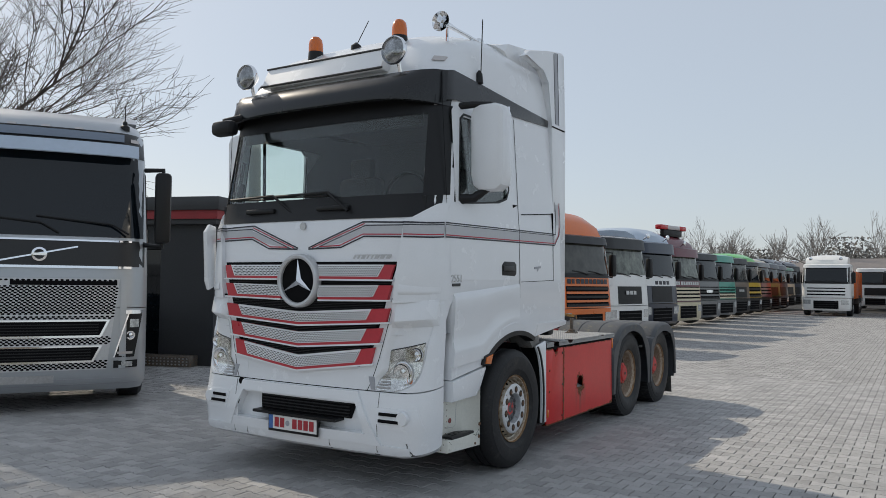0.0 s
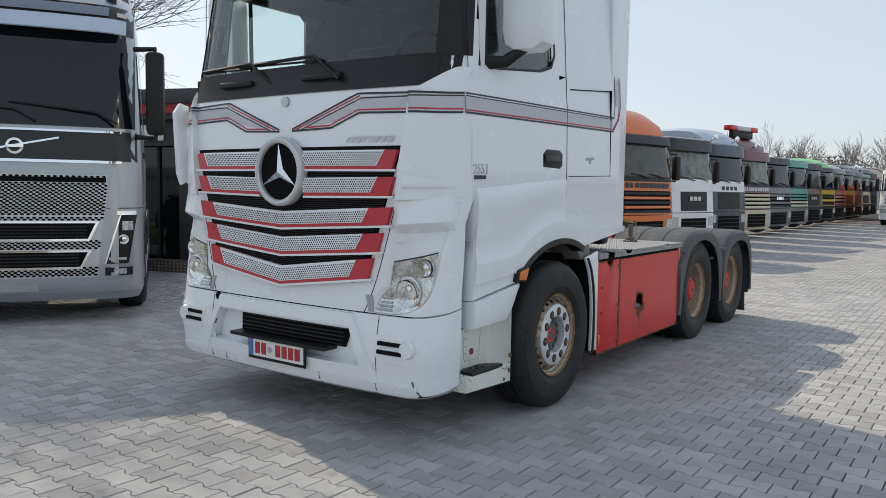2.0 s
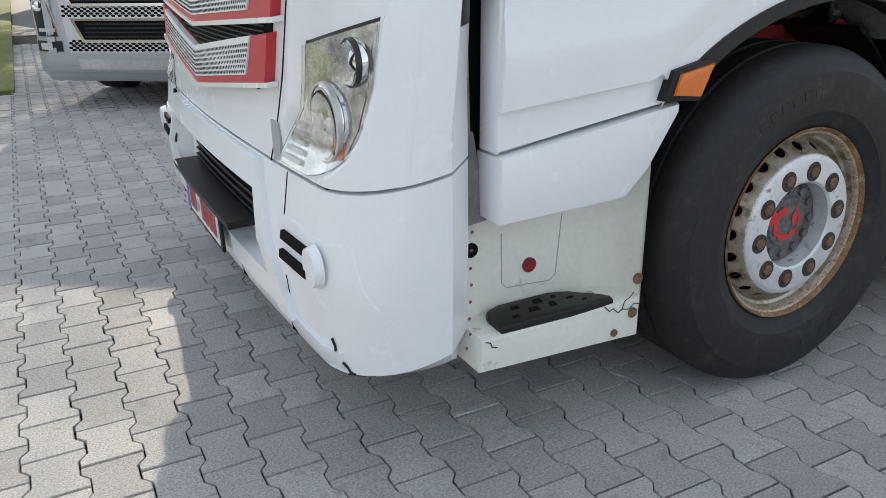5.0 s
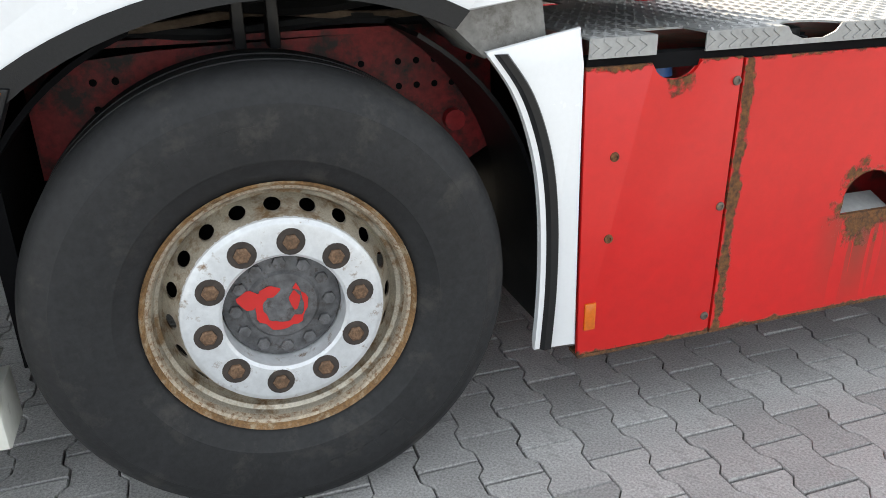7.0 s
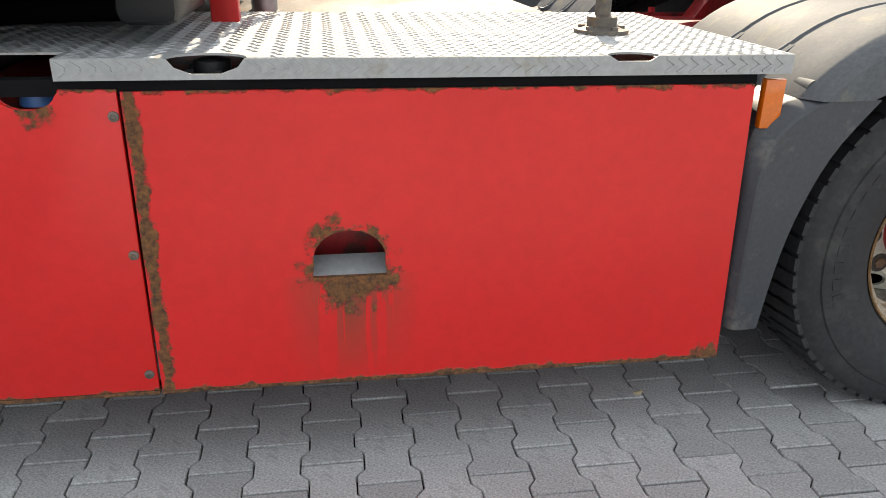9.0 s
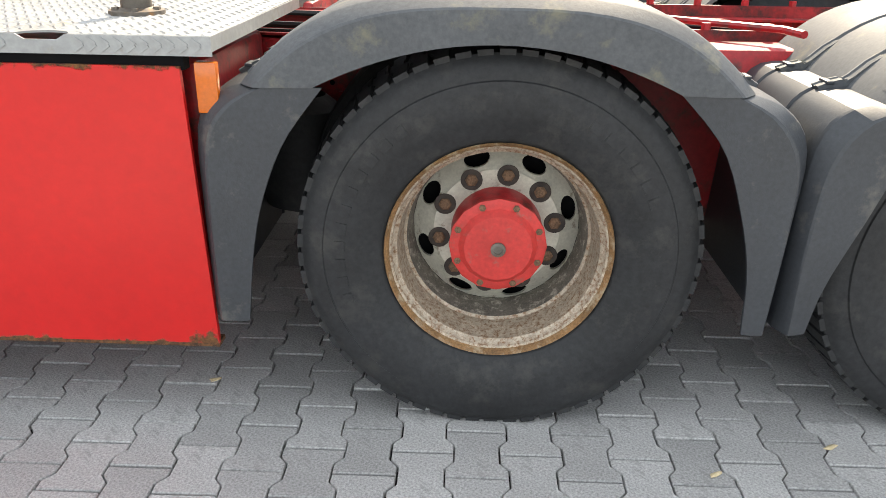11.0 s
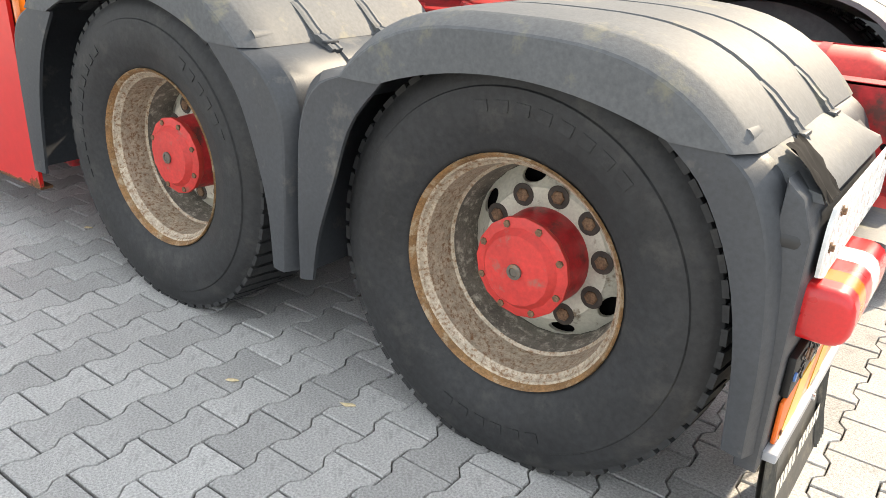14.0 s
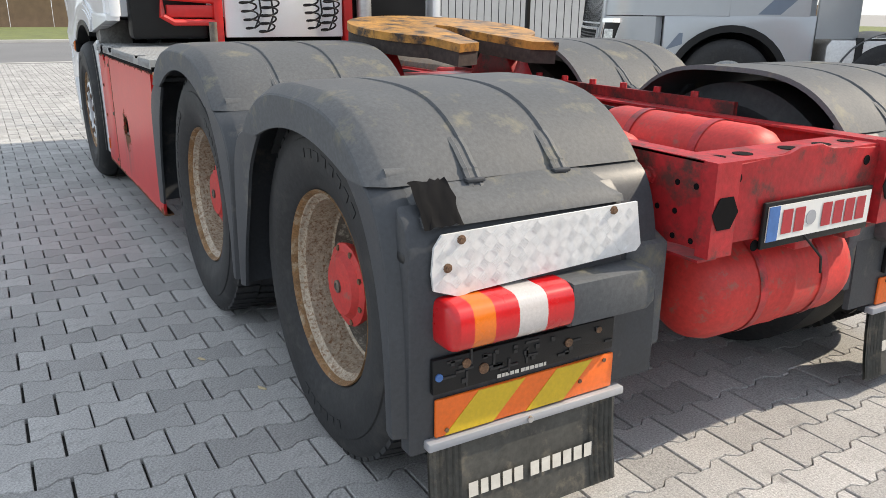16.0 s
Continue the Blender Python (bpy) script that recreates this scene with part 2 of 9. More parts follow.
def panel_red():
    """Red panel paint with rust along the seam, round the hand hole and at the foot, and run marks under the hole."""
    m = surface("rusting_red_panel", (0.60, 0.013, 0.012), 0.46, coat=0.0, spread=0.05, stain=2.2, grain=30)
    t = m.node_tree
    n, l = t.nodes, t.links
    b = n["Principled BSDF"]
    co = n.new("ShaderNodeTexCoord")
    sep = n.new("ShaderNodeSeparateXYZ")
    l.new(co.outputs["Object"], sep.inputs[0])

    def math2(op, a, c=None):
        x = n.new("ShaderNodeMath")
        x.operation = op
        for i, v in enumerate((a, c)):
            if v is None:
                continue
            if isinstance(v, (int, float)):
                x.inputs[i].default_value = v
            else:
                l.new(v, x.inputs[i])
        return x.outputs[0]

    def grainy(scale, stretch=(1, 1, 1), detail=8.0):
        mp = n.new("ShaderNodeMapping")
        mp.inputs["Scale"].default_value = stretch
        l.new(co.outputs["Object"], mp.inputs["Vector"])
        x = n.new("ShaderNodeTexNoise")
        x.inputs["Scale"].default_value, x.inputs["Detail"].default_value, x.inputs["Roughness"].default_value = scale, detail, 0.65
        l.new(mp.outputs[0], x.inputs["Vector"])
        return x.outputs["Fac"]

    X, Z = sep.outputs["X"], sep.outputs["Z"]
    rough = grainy(22)
    # rust by the seam
    seam = math2("ABSOLUTE", math2("SUBTRACT", X, 2.546))
    near_seam = math2("SUBTRACT", 1.25, math2("DIVIDE", seam, 0.019))
    # rust round the hand hole
    dx, dz = math2("SUBTRACT", X, 2.997), math2("SUBTRACT", Z, 0.575)
    d = math2("SQRT", math2("ADD", math2("MULTIPLY", dx, dx), math2("MULTIPLY", dz, dz)))
    near_hole = math2("SUBTRACT", 1.7, math2("DIVIDE", d, 0.085))
    # foot, and upper edge
    foot = math2("SUBTRACT", 1.15, math2("DIVIDE", math2("SUBTRACT", Z, 0.25), 0.020))
    head = math2("SUBTRACT", 0.75, math2("DIVIDE", math2("SUBTRACT", 1.0, Z), 0.022))
    # a stain under the round notch
    nx, nz = math2("SUBTRACT", X, 2.345), math2("SUBTRACT", Z, 0.955)
    notch = math2("SUBTRACT", 0.95, math2("DIVIDE", math2("SQRT", math2("ADD", math2("MULTIPLY", nx, nx), math2("MULTIPLY", nz, nz))), 0.06))
    # a rusted lower corner at the rear
    cx, cz = math2("SUBTRACT", X, 3.95), math2("SUBTRACT", Z, 0.262)
    corner = math2("SUBTRACT", 1.05, math2("DIVIDE", math2("SQRT", math2("ADD", math2("MULTIPLY", cx, cx), math2("MULTIPLY", math2("MULTIPLY", cz, cz), 3.0))), 0.075))
    most = near_seam
    for other in (near_hole, foot, head, notch, corner):
        most = math2("MAXIMUM", most, other)
    amount = math2("ADD", most, math2("MULTIPLY", math2("SUBTRACT", rough, 0.5), 3.4))
    rust = n.new("ShaderNodeMapRange")
    rust.inputs["From Min"].default_value, rust.inputs["From Max"].default_value = 0.35, 0.65
    l.new(amount, rust.inputs["Value"])
    # runs under the hole
    runs = grainy(9, (3.0, 1, 0.12), 3.0)
    under = math2("MULTIPLY", math2("SUBTRACT", 1.0, math2("DIVIDE", math2("ABSOLUTE", dx), 0.17)), math2("MULTIPLY", math2("LESS_THAN", Z, 0.55), math2("SUBTRACT", 1.0, math2("DIVIDE", math2("ABSOLUTE", math2("SUBTRACT", Z, 0.50)), 0.26))))
    run = math2("MULTIPLY", math2("MAXIMUM", under, 0.0), math2("GREATER_THAN", runs, 0.47))
    old = b.inputs["Base Color"].links[0].from_socket
    mix1 = n.new("ShaderNodeMix")
    mix1.data_type = "RGBA"
    l.new(math2("MULTIPLY", run, 0.85), mix1.inputs["Factor"])
    l.new(old, mix1.inputs["A"])
    mix1.inputs["B"].default_value = (0.13, 0.05, 0.025, 1)
    ramp = n.new("ShaderNodeValToRGB")
    ramp.color_ramp.elements[0].position, ramp.color_ramp.elements[0].color = 0.35, (0.045, 0.022, 0.014, 1)
    ramp.color_ramp.elements[1].position, ramp.color_ramp.elements[1].color = 0.68, (0.24, 0.10, 0.03, 1)
    l.new(grainy(60), ramp.inputs["Fac"])
    mix2 = n.new("ShaderNodeMix")
    mix2.data_type = "RGBA"
    l.new(rust.outputs["Result"], mix2.inputs["Factor"])
    l.new(mix1.outputs["Result"], mix2.inputs["A"])
    l.new(ramp.outputs["Color"], mix2.inputs["B"])
    l.new(mix2.outputs["Result"], b.inputs["Base Color"])
    lift = n.new("ShaderNodeBump")
    lift.inputs["Distance"].default_value = 0.004
    l.new(math2("MULTIPLY", rust.outputs["Result"], grainy(90)), lift.inputs["Height"])
    l.new(lift.outputs["Normal"], b.inputs["Normal"])
    rg = n.new("ShaderNodeMapRange")
    rg.inputs["To Min"].default_value, rg.inputs["To Max"].default_value = 0.32, 0.9
    l.new(rust.outputs["Result"], rg.inputs["Value"])
    l.new(rg.outputs["Result"], b.inputs["Roughness"])
    return m


PANEL = panel_red()

# ---- mesh tools ----
def part(name, bm, material, parent=None, label="", smooth=0.6, kind=""):
    """Links a bmesh as one mesh object, under a thing or a part."""
    bmesh.ops.remove_doubles(bm, verts=bm.verts, dist=1e-5)
    bmesh.ops.recalc_face_normals(bm, faces=bm.faces)
    for f in bm.faces:
        f.smooth = True
    for e in bm.edges:
        e.smooth = len(e.link_faces) == 2 and e.calc_face_angle(0) < smooth
    me = bpy.data.meshes.new(name)
    bm.to_mesh(me)
    bm.free()
    me.materials.append(material)
    ob = new(name, me)
    if parent is not None:
        ob.parent = parent
        base = parent
        while base.parent is not None:
            base = base.parent
        if parent == base:
            ob.matrix_parent_inverse = base.matrix_basis.inverted()
    return tagged(ob, label, kind=kind)


def pieces(name, bm, material, parent, label=""):
    """Links each separate shell of a bmesh as a part of its own."""
    bmesh.ops.remove_doubles(bm, verts=bm.verts, dist=1e-5)
    left = set(bm.faces)
    while left:
        shell, todo = set(), [next(f for f in bm.faces if f in left)]
        while todo:
            f = todo.pop()
            if f in left:
                left.discard(f)
                shell.add(f)
                todo += [g for v in f.verts for g in v.link_faces]
        one, at = bmesh.new(), {}
        for f in bm.faces:
            if f in shell:
                for v in f.verts:
                    if v not in at:
                        at[v] = one.verts.new(v.co)
                one.faces.new([at[v] for v in f.verts])
        part(name, one, material, parent, label)
    bm.free()


def root(name, at, label, category, group="", kind=""):
    ob = new(name)
    ob.empty_display_size = 0.2
    ob.matrix_basis = Matrix.Translation(at)
    return tagged(ob, label, category, group, kind)


def quad_strip(bm, rows, closed=False, cap=False):
    """Skins rows of points, all of one length."""
    vs = [[bm.verts.new(p) for p in r] for r in rows]
    n = len(vs[0])
    for a, b in zip(vs, vs[1:]):
        for i in range(n if closed else n - 1):
            j = (i + 1) % n
            bm.faces.new((a[i], a[j], b[j], b[i]))
    if cap:
        bm.faces.new(vs[0])
        bm.faces.new(vs[-1])
    return vs


def box(bm, x0, x1, y0, y1, z0, z1, bevel=0.0, turn=None):
    m = Matrix.Translation(((x0 + x1) / 2, (y0 + y1) / 2, (z0 + z1) / 2))
    if turn is not None:
        m = m @ turn
    geo = bmesh.ops.create_cube(bm, size=1, matrix=m @ Matrix.Diagonal((x1 - x0, y1 - y0, z1 - z0, 1)))
    if bevel:
        edges = list({e for v in geo["verts"] for e in v.link_edges})
        bmesh.ops.bevel(bm, geom=edges, offset=bevel, segments=2, affect="EDGES", profile=0.5)


def prism(bm, pts, axis, a, b, bevel=0.0):
    """A polygon in the plane across an axis, drawn out along it from a to b. The points are (x, z) for y, (y, z) for x and (x, y) for z."""
    def at(p, h):
        return {"x": (h, p[0], p[1]), "y": (p[0], h, p[1]), "z": (p[0], p[1], h)}[axis]
    lo, hi = [bm.verts.new(at(p, a)) for p in pts], [bm.verts.new(at(p, b)) for p in pts]
    faces = [bm.faces.new(lo), bm.faces.new(hi[::-1])]
    for i in range(len(pts)):
        j = (i + 1) % len(pts)
        faces.append(bm.faces.new((lo[j], lo[i], hi[i], hi[j])))
    if bevel:
        edges = list({e for f in faces[:2] for e in f.edges})
        bmesh.ops.bevel(bm, geom=edges, offset=bevel, segments=2, affect="EDGES", profile=0.5)


def lathe(bm, profile, at, axis="y", seg=48, closed=False, wave=None):
    """Turns a profile of (radius, height) round an axis through a point."""
    rows = []
    for r, h in profile:
        ring = []
        for i in range(seg):
            a = 2 * math.pi * i / seg
            c, s = math.cos(a) * r, math.sin(a) * r
            ring.append({"y": (at[0] + c, at[1] + h, at[2] + s), "x": (at[0] + h, at[1] + c, at[2] + s), "z": (at[0] + c, at[1] + s, at[2] + h)}[axis])
        rows.append(ring)
    if closed:
        rows.append(rows[0])
    quad_strip(bm, rows, closed=True)
    return rows


def disc(bm, at, r, axis, h, seg=24, r1=None):
    """A capped cylinder, from at, h long."""
    r1 = r if r1 is None else r1
    lathe(bm, [(1e-4, 0), (r, 0), (r1, h), (1e-4, h)], at, axis, seg)


def tube(bm, pts, r, seg=8, r_end=None):
    """A round bar through points."""
    pts = [Vector(p) for p in pts]
    rows = []
    last = None
    for i, p in enumerate(pts):
        d = (pts[min(i + 1, len(pts) - 1)] - pts[max(i - 1, 0)]).normalized()
        side = d.cross(last if last is not None else (Vector((0, 0, 1)) if abs(d.z) < 0.9 else Vector((1, 0, 0))))
        if side.length < 1e-4:
            side = d.orthogonal()
        side.normalize()
        up = side.cross(d).normalized()
        last = up
        k = i / max(1, len(pts) - 1)
        rr = r if r_end is None else r + (r_end - r) * k
        rows.append([p + (side * math.cos(2 * math.pi * j / seg) + up * math.sin(2 * math.pi * j / seg)) * rr for j in range(seg)])
    quad_strip(bm, rows, closed=True, cap=True)


def arc(cx, cz, r, a0, a1, n):
    return [(cx + r * math.cos(radians(a0 + (a1 - a0) * i / n)), cz + r * math.sin(radians(a0 + (a1 - a0) * i / n))) for i in range(n + 1)]


def rows_at(rows, z):
    """Linear look-up in rows (z, values...)."""
    if z <= rows[0][0]:
        return rows[0][1:]
    for a, b in zip(rows, rows[1:]):
        if z <= b[0]:
            k = (z - a[0]) / (b[0] - a[0])
            return tuple(p + (q - p) * k for p, q in zip(a[1:], b[1:]))
    return rows[-1][1:]


class Shell:
    """A cab's body: rounded plan outlines at heights. Rows: z, front x, half width, corner radius, bow of the front."""

    def __init__(self, rows, rear, flank=()):
        self.rows, self.rear, self.flank = rows, rear, flank

    def front(self, y, z):
        f, w, r, bow = rows_at(self.rows, z)
        x = f + bow * (y / w) ** 2
        over = min(abs(y), w) - (w - r)
        if over > 0:
            x += r - math.sqrt(max(0, r * r - over * over))
        return x

    def half(self, z):
        return rows_at(self.rows, z)[1]

    def outline(self, z, rear=None):
        f, w, r, bow = rows_at(self.rows, z)
        ys = [w * i / 6 * (w - r) / w for i in range(6)] + [w - r + r * math.sin(radians(a)) for a in range(0, 91, 10)]
        left = [(self.front(y, z), y) for y in ys]
        back = self.rear if rear is None else rear
        left += [(x, w) for x in self.flank if self.front(w, z) + 0.02 < x < back - 0.1]
        while len(left) < 16 + len(self.flank):
            left.append(left[-1])
        left += [(max(back - 0.08, left[-1][0] + 0.004), w), (back, w - 0.06)]
        return [(x, -y, z) for x, y in left[::-1]] + [(x, y, z) for x, y in left[1:]]

    def skin(self, bm, zs, rear=None, cap=True, skip=None):
        vs = quad_strip(bm, [self.outline(z, rear) for z in zs], closed=True)
        if skip is not None:
            bmesh.ops.delete(bm, geom=[f for f in bm.faces if skip(f.calc_center_median())], context="FACES_ONLY")
        if cap:
            bm.faces.new(vs[0])
            bm.faces.new(vs[-1])

    def patch(self, bm, y0, y1, low, high, off, thick=0.02, ny=16, nz=6, ends=None):
        """A plate that follows the front, off proud of it: low and high give its lower and upper edge at y. ends: y-limits as functions of z share."""
        def at(i, j, o):
            v = j / nz
            a, b = (y0, y1) if ends is None else ends(v)
            y = a + (b - a) * i / ny
            lo, hi = low(y) if callable(low) else low, high(y) if callable(high) else high
            z = lo + (hi - lo) * v
            return (self.front(y, z) - o, y, z)
        outer = [[at(i, j, off) for i in range(ny + 1)] for j in range(nz + 1)]
        inner = [[at(i, j, off - thick) for i in range(ny + 1)] for j in range(nz + 1)]
        a = quad_strip(bm, outer)
        b = quad_strip(bm, [r for r in inner])
        for j in range(nz):
            bm.faces.new((a[j][0], a[j + 1][0], b[j + 1][0], b[j][0]))
            bm.faces.new((a[j][ny], b[j][ny], b[j + 1][ny], a[j + 1][ny]))
        for i in range(ny):
            bm.faces.new((a[0][i], b[0][i], b[0][i + 1], a[0][i + 1]))
            bm.faces.new((a[nz][i], a[nz][i + 1], b[nz][i + 1], b[nz][i]))


def sweep(bm, path, section):
    """Draws a section of (y, lift) along a path of (x, z, normal x, normal z) in the side plane."""
    quad_strip(bm, [[(x + nx * d, y, z + nz * d) for y, d in section] for x, z, nx, nz in path], closed=True, cap=True)


def ring_path(cx, cz, r, a0, a1, n):
    out = []
    for i in range(n + 1):
        a = radians(a0 + (a1 - a0) * i / n)
        out.append((cx + r * math.cos(a), cz + r * math.sin(a), math.cos(a), math.sin(a)))
    return out


def hexagon(bm, at, r, axis, h):
    disc(bm, at, r, axis, h, 6)


def bars(bm, x0, x1, z0, z1, widths, at):
    """Plain bars in place of writing: shares of the length, filled and empty by turns. at(u, v) lays a point."""
    total, u = sum(widths), 0.0
    for k, w in enumerate(widths):
        if k % 2 == 0:
            a, b = x0 + (x1 - x0) * u / total, x0 + (x1 - x0) * (u + w) / total
            bm.faces.new([bm.verts.new(at(*p)) for p in ((a, z0), (b, z0), (b, z1), (a, z1))])
        u += w


def curve(pts, n):
    """Points evenly along a smooth line through pts."""
    out = []
    m = len(pts) - 1
    for k in range(n + 1):
        u = m * k / n
        i = min(int(u), m - 1)
        t = u - i
        p0, p1, p2, p3 = (Vector(pts[max(0, min(m, q))]) for q in (i - 1, i, i + 1, i + 2))
        out.append(0.5 * (2 * p1 + (p2 - p0) * t + (2 * p0 - 5 * p1 + 4 * p2 - p3) * t * t + (3 * p1 - p0 - 3 * p2 + p3) * t ** 3))
    return out

# ---- ground ----
GZ = 0.0


def sheet(name, x0, x1, y0, y1, z, material, label, category="ground"):
    bm = bmesh.new()
    box(bm, x0, x1, y0, y1, GZ + z - 0.3, GZ + z)
    return tagged(part(name, bm, material), label, category, kind="structure")


ground = sheet("ground", -900, 900, -900, 900, -0.04, FARPAVE, "pale grey ground reaching to the horizon")
pavement = sheet("pavement", -13, 75, -14, 14, -0.021, JOINT, "dark sand-filled joints of a grey paved yard", "pavement")
verge = sheet("verge", -46, -25, -60, 80, 0.06, GRASS, "rough grass verge across the road", "verge")
road = sheet("road", -24.8, -13.0, -80, 80, -0.004, ASPHALT, "pale grey asphalt road past the yard", "road")
lawn = sheet("lawn", -7.0, -0.75, 6.6, 30, 0.03, GRASS, "strip of mossy grass beside the yard", "lawn")
bm = bmesh.new()
box(bm, -13.3, -13.05, -60, 60, -0.1, GZ + 0.005)
tagged(part("edge_line", bm, PALE), "pale kerb line between yard and road", "kerb", kind="structure")
bm = bmesh.new()
box(bm, -25.1, -24.8, -60, 60, -0.1, GZ + 0.1, 0.01)
tagged(part("kerb", bm, PALE), "pale concrete kerb along the grass", "kerb", kind="structure")

PITCH, LENGTH = 0.1456, 0.193


def stone_outline(grow):
    """The double-T outline of a paver, drawn in by grow."""
    a, b, h = 0.0843 - grow, 0.0613 - grow, LENGTH / 2 - grow - 0.0014
    half = [(a, -h), (a, -0.062), (b, -0.034), (b, 0.034), (a, 0.062), (a, h)]
    return half + [(-x, y) for x, y in half[::-1]]


def stone_mesh():
    rings = [[(x, y, z) for x, y in stone_outline(grow)] for grow, z in ((0.0021, -0.022), (0.0021, -0.004), (0.0042, 0.0))]
    n = len(rings[0])
    sides = [(m + i, m + (i + 1) % n, m + n + (i + 1) % n, m + n + i) for m in (0, n) for i in range(n)]
    return rings[0] + rings[1] + rings[2], [tuple(range(2 * n, 3 * n))] + sides


def lay(cells, name, flat):
    """One mesh of many pavers, each a little out of level."""
    v0, f0 = stone_mesh()
    n = len(v0) // 3
    if flat:
        v0, f0 = v0[2 * n:], [tuple(range(n))]
    base = np.array(v0)
    rng = np.random.default_rng(5)
    verts, faces = [], []
    for k, (x, y) in enumerate(cells):
        tilt = rng.normal(0, 0.004, 2)
        one = base.copy()
        one[:, 2] += GZ + rng.normal(0, 0.0008) + one[:, 0] * tilt[0] + one[:, 1] * tilt[1]
        one[:, 0] += x + rng.normal(0, 0.0006)
        one[:, 1] += y + rng.normal(0, 0.0006)
        verts.append(one)
        faces += [tuple(i + k * len(v0) for i in f) for f in f0]
    me = bpy.data.meshes.new(name)
    me.from_pydata(np.concatenate(verts).tolist(), [], faces)
    me.materials.append(PAVER)
    ob = new(name, me)
    ob.parent = pavement
    return tagged(ob, kind="stuff")


def cell(i, j):
    return 3.225 + PITCH * i, -1.248 + LENGTH * (j + 0.5) + (LENGTH / 2 if i % 2 else 0)


near, mids, fars = [], [], []
for i in range(-113, 330):
    for j in range(-66, 75):
        x, y = cell(i, j)
        if not (-12.9 < x < 50 and -12 < y < 12):
            continue
        if x < -0.72 and y > 6.55:
            continue
        if x > 12 and not -9 < y < 5:
            continue
        if 1.0 < x < 6.4 and -2.1 < y < -0.50:
            near.append((x, y))
        elif -5 < x < 10 and -6.5 < y < 5:
            mids.append((x, y))
        else:
            fars.append((x, y))
lay(mids, "pavers", False)
lay(fars, "pavers", True)

# ---- the white tractor unit ----
AX1, AX2, AX3, HUB_Z = 1.44, 4.688, 6.091, 0.515
truck = root("tractor_unit", (3.3, 0, 0), "white three-axle tractor unit with red side panels, parked on pavers", "truck")
FLANK = (0.42, 0.60, 0.80, 1.05, 1.30, 1.5, 1.9, 2.2)
CAB_ROWS = [
    (0.37, 0.0, 1.19, 0.22, 0.05), (0.42, -0.075, 1.232, 0.22, 0.05), (0.66, -0.095, 1.245, 0.22, 0.05), (0.88, -0.06, 1.245, 0.22, 0.06),
    (1.10, -0.04, 1.242, 0.22, 0.07), (1.30, -0.03, 1.236, 0.22, 0.07), (1.54, -0.03, 1.236, 0.22, 0.07), (1.57, -0.035, 1.245, 0.30, 0.08), (1.75, -0.035, 1.245, 0.28, 0.08), (2.18, 0.0, 1.24, 0.28, 0.07),
    (2.24, 0.03, 1.235, 0.28, 0.07), (3.10, 0.20, 1.19, 0.28, 0.07), (3.28, 0.22, 1.18, 0.30, 0.08), (3.42, 0.28, 1.172, 0.34, 0.10),
    (3.55, 0.37, 1.16, 0.37, 0.12), (3.66, 0.45, 1.145, 0.40, 0.12), (3.76, 0.58, 1.11, 0.43, 0.12), (3.83, 0.72, 1.06, 0.46, 0.12), (3.89, 0.90, 0.98, 0.48, 0.12), (3.94, 1.20, 0.86, 0.48, 0.12)]
cab = Shell(CAB_ROWS, 2.50, FLANK)
lining = Shell([(z, f + 0.05, w - 0.05, r, b) for z, f, w, r, b in CAB_ROWS], 2.44, FLANK)


def cab_openings(c):
    if c.z < 1.54 and c.x < 0.40:
        return True
    if 2.40 < c.z < 3.04 and abs(c.y) < 1.10 and c.x < 0.5:
        return True
    return 2.33 < c.z < 3.04 and abs(c.y) > 1.08 and 0.42 < c.x < 1.30


CAB_Z = [1.30, 1.42, 1.54, 1.57, 1.75, 1.9, 2.05, 2.18, 2.24, 2.33, 2.40, 2.6, 2.8, 3.04, 3.1, 3.19, 3.28, 3.35, 3.42, 3.48, 3.55, 3.61, 3.66, 3.71, 3.76, 3.80, 3.83, 3.86, 3.89, 3.92, 3.94]
bm = bmesh.new()
cab.skin(bm, CAB_Z, skip=cab_openings)
cab_body = part("cab_body", bm, WHITE, truck, "white painted sleeper cab")
bm = bmesh.new()
lining.skin(bm, [z for z in CAB_Z if 1.7 < z < 3.3], skip=cab_openings)
part("cab_lining", bm, LINING, truck, "dark grey interior lining")
for y in (-0.55, 0.55):
    bm = bmesh.new()
    box(bm, 0.95, 1.45, y - 0.26, y + 0.26, 1.95, 2.15, 0.05)
    box(bm, 1.38, 1.55, y - 0.25, y + 0.25, 2.1, 2.75, 0.06)
    box(bm, 1.42, 1.54, y - 0.14, y + 0.14, 2.74, 2.95, 0.05)
    part("seat", bm, SEAT, truck, "dark cloth seat")
bm = bmesh.new()
prism(bm, [(0.14, 2.1), (0.14, 2.38), (0.45, 2.42), (0.62, 2.36), (0.62, 2.1)], "y", -1.12, 1.12)
part("dashboard", bm, BLACK, truck)
bm = bmesh.new()
lathe(bm, [(0.22 + 0.018 * math.cos(a * math.pi / 4), 0.018 * math.sin(a * math.pi / 4)) for a in range(8)], (0.72, -0.55, 2.42), "x", 32, closed=True)
part("steering_wheel", bm, BLACK, truck)

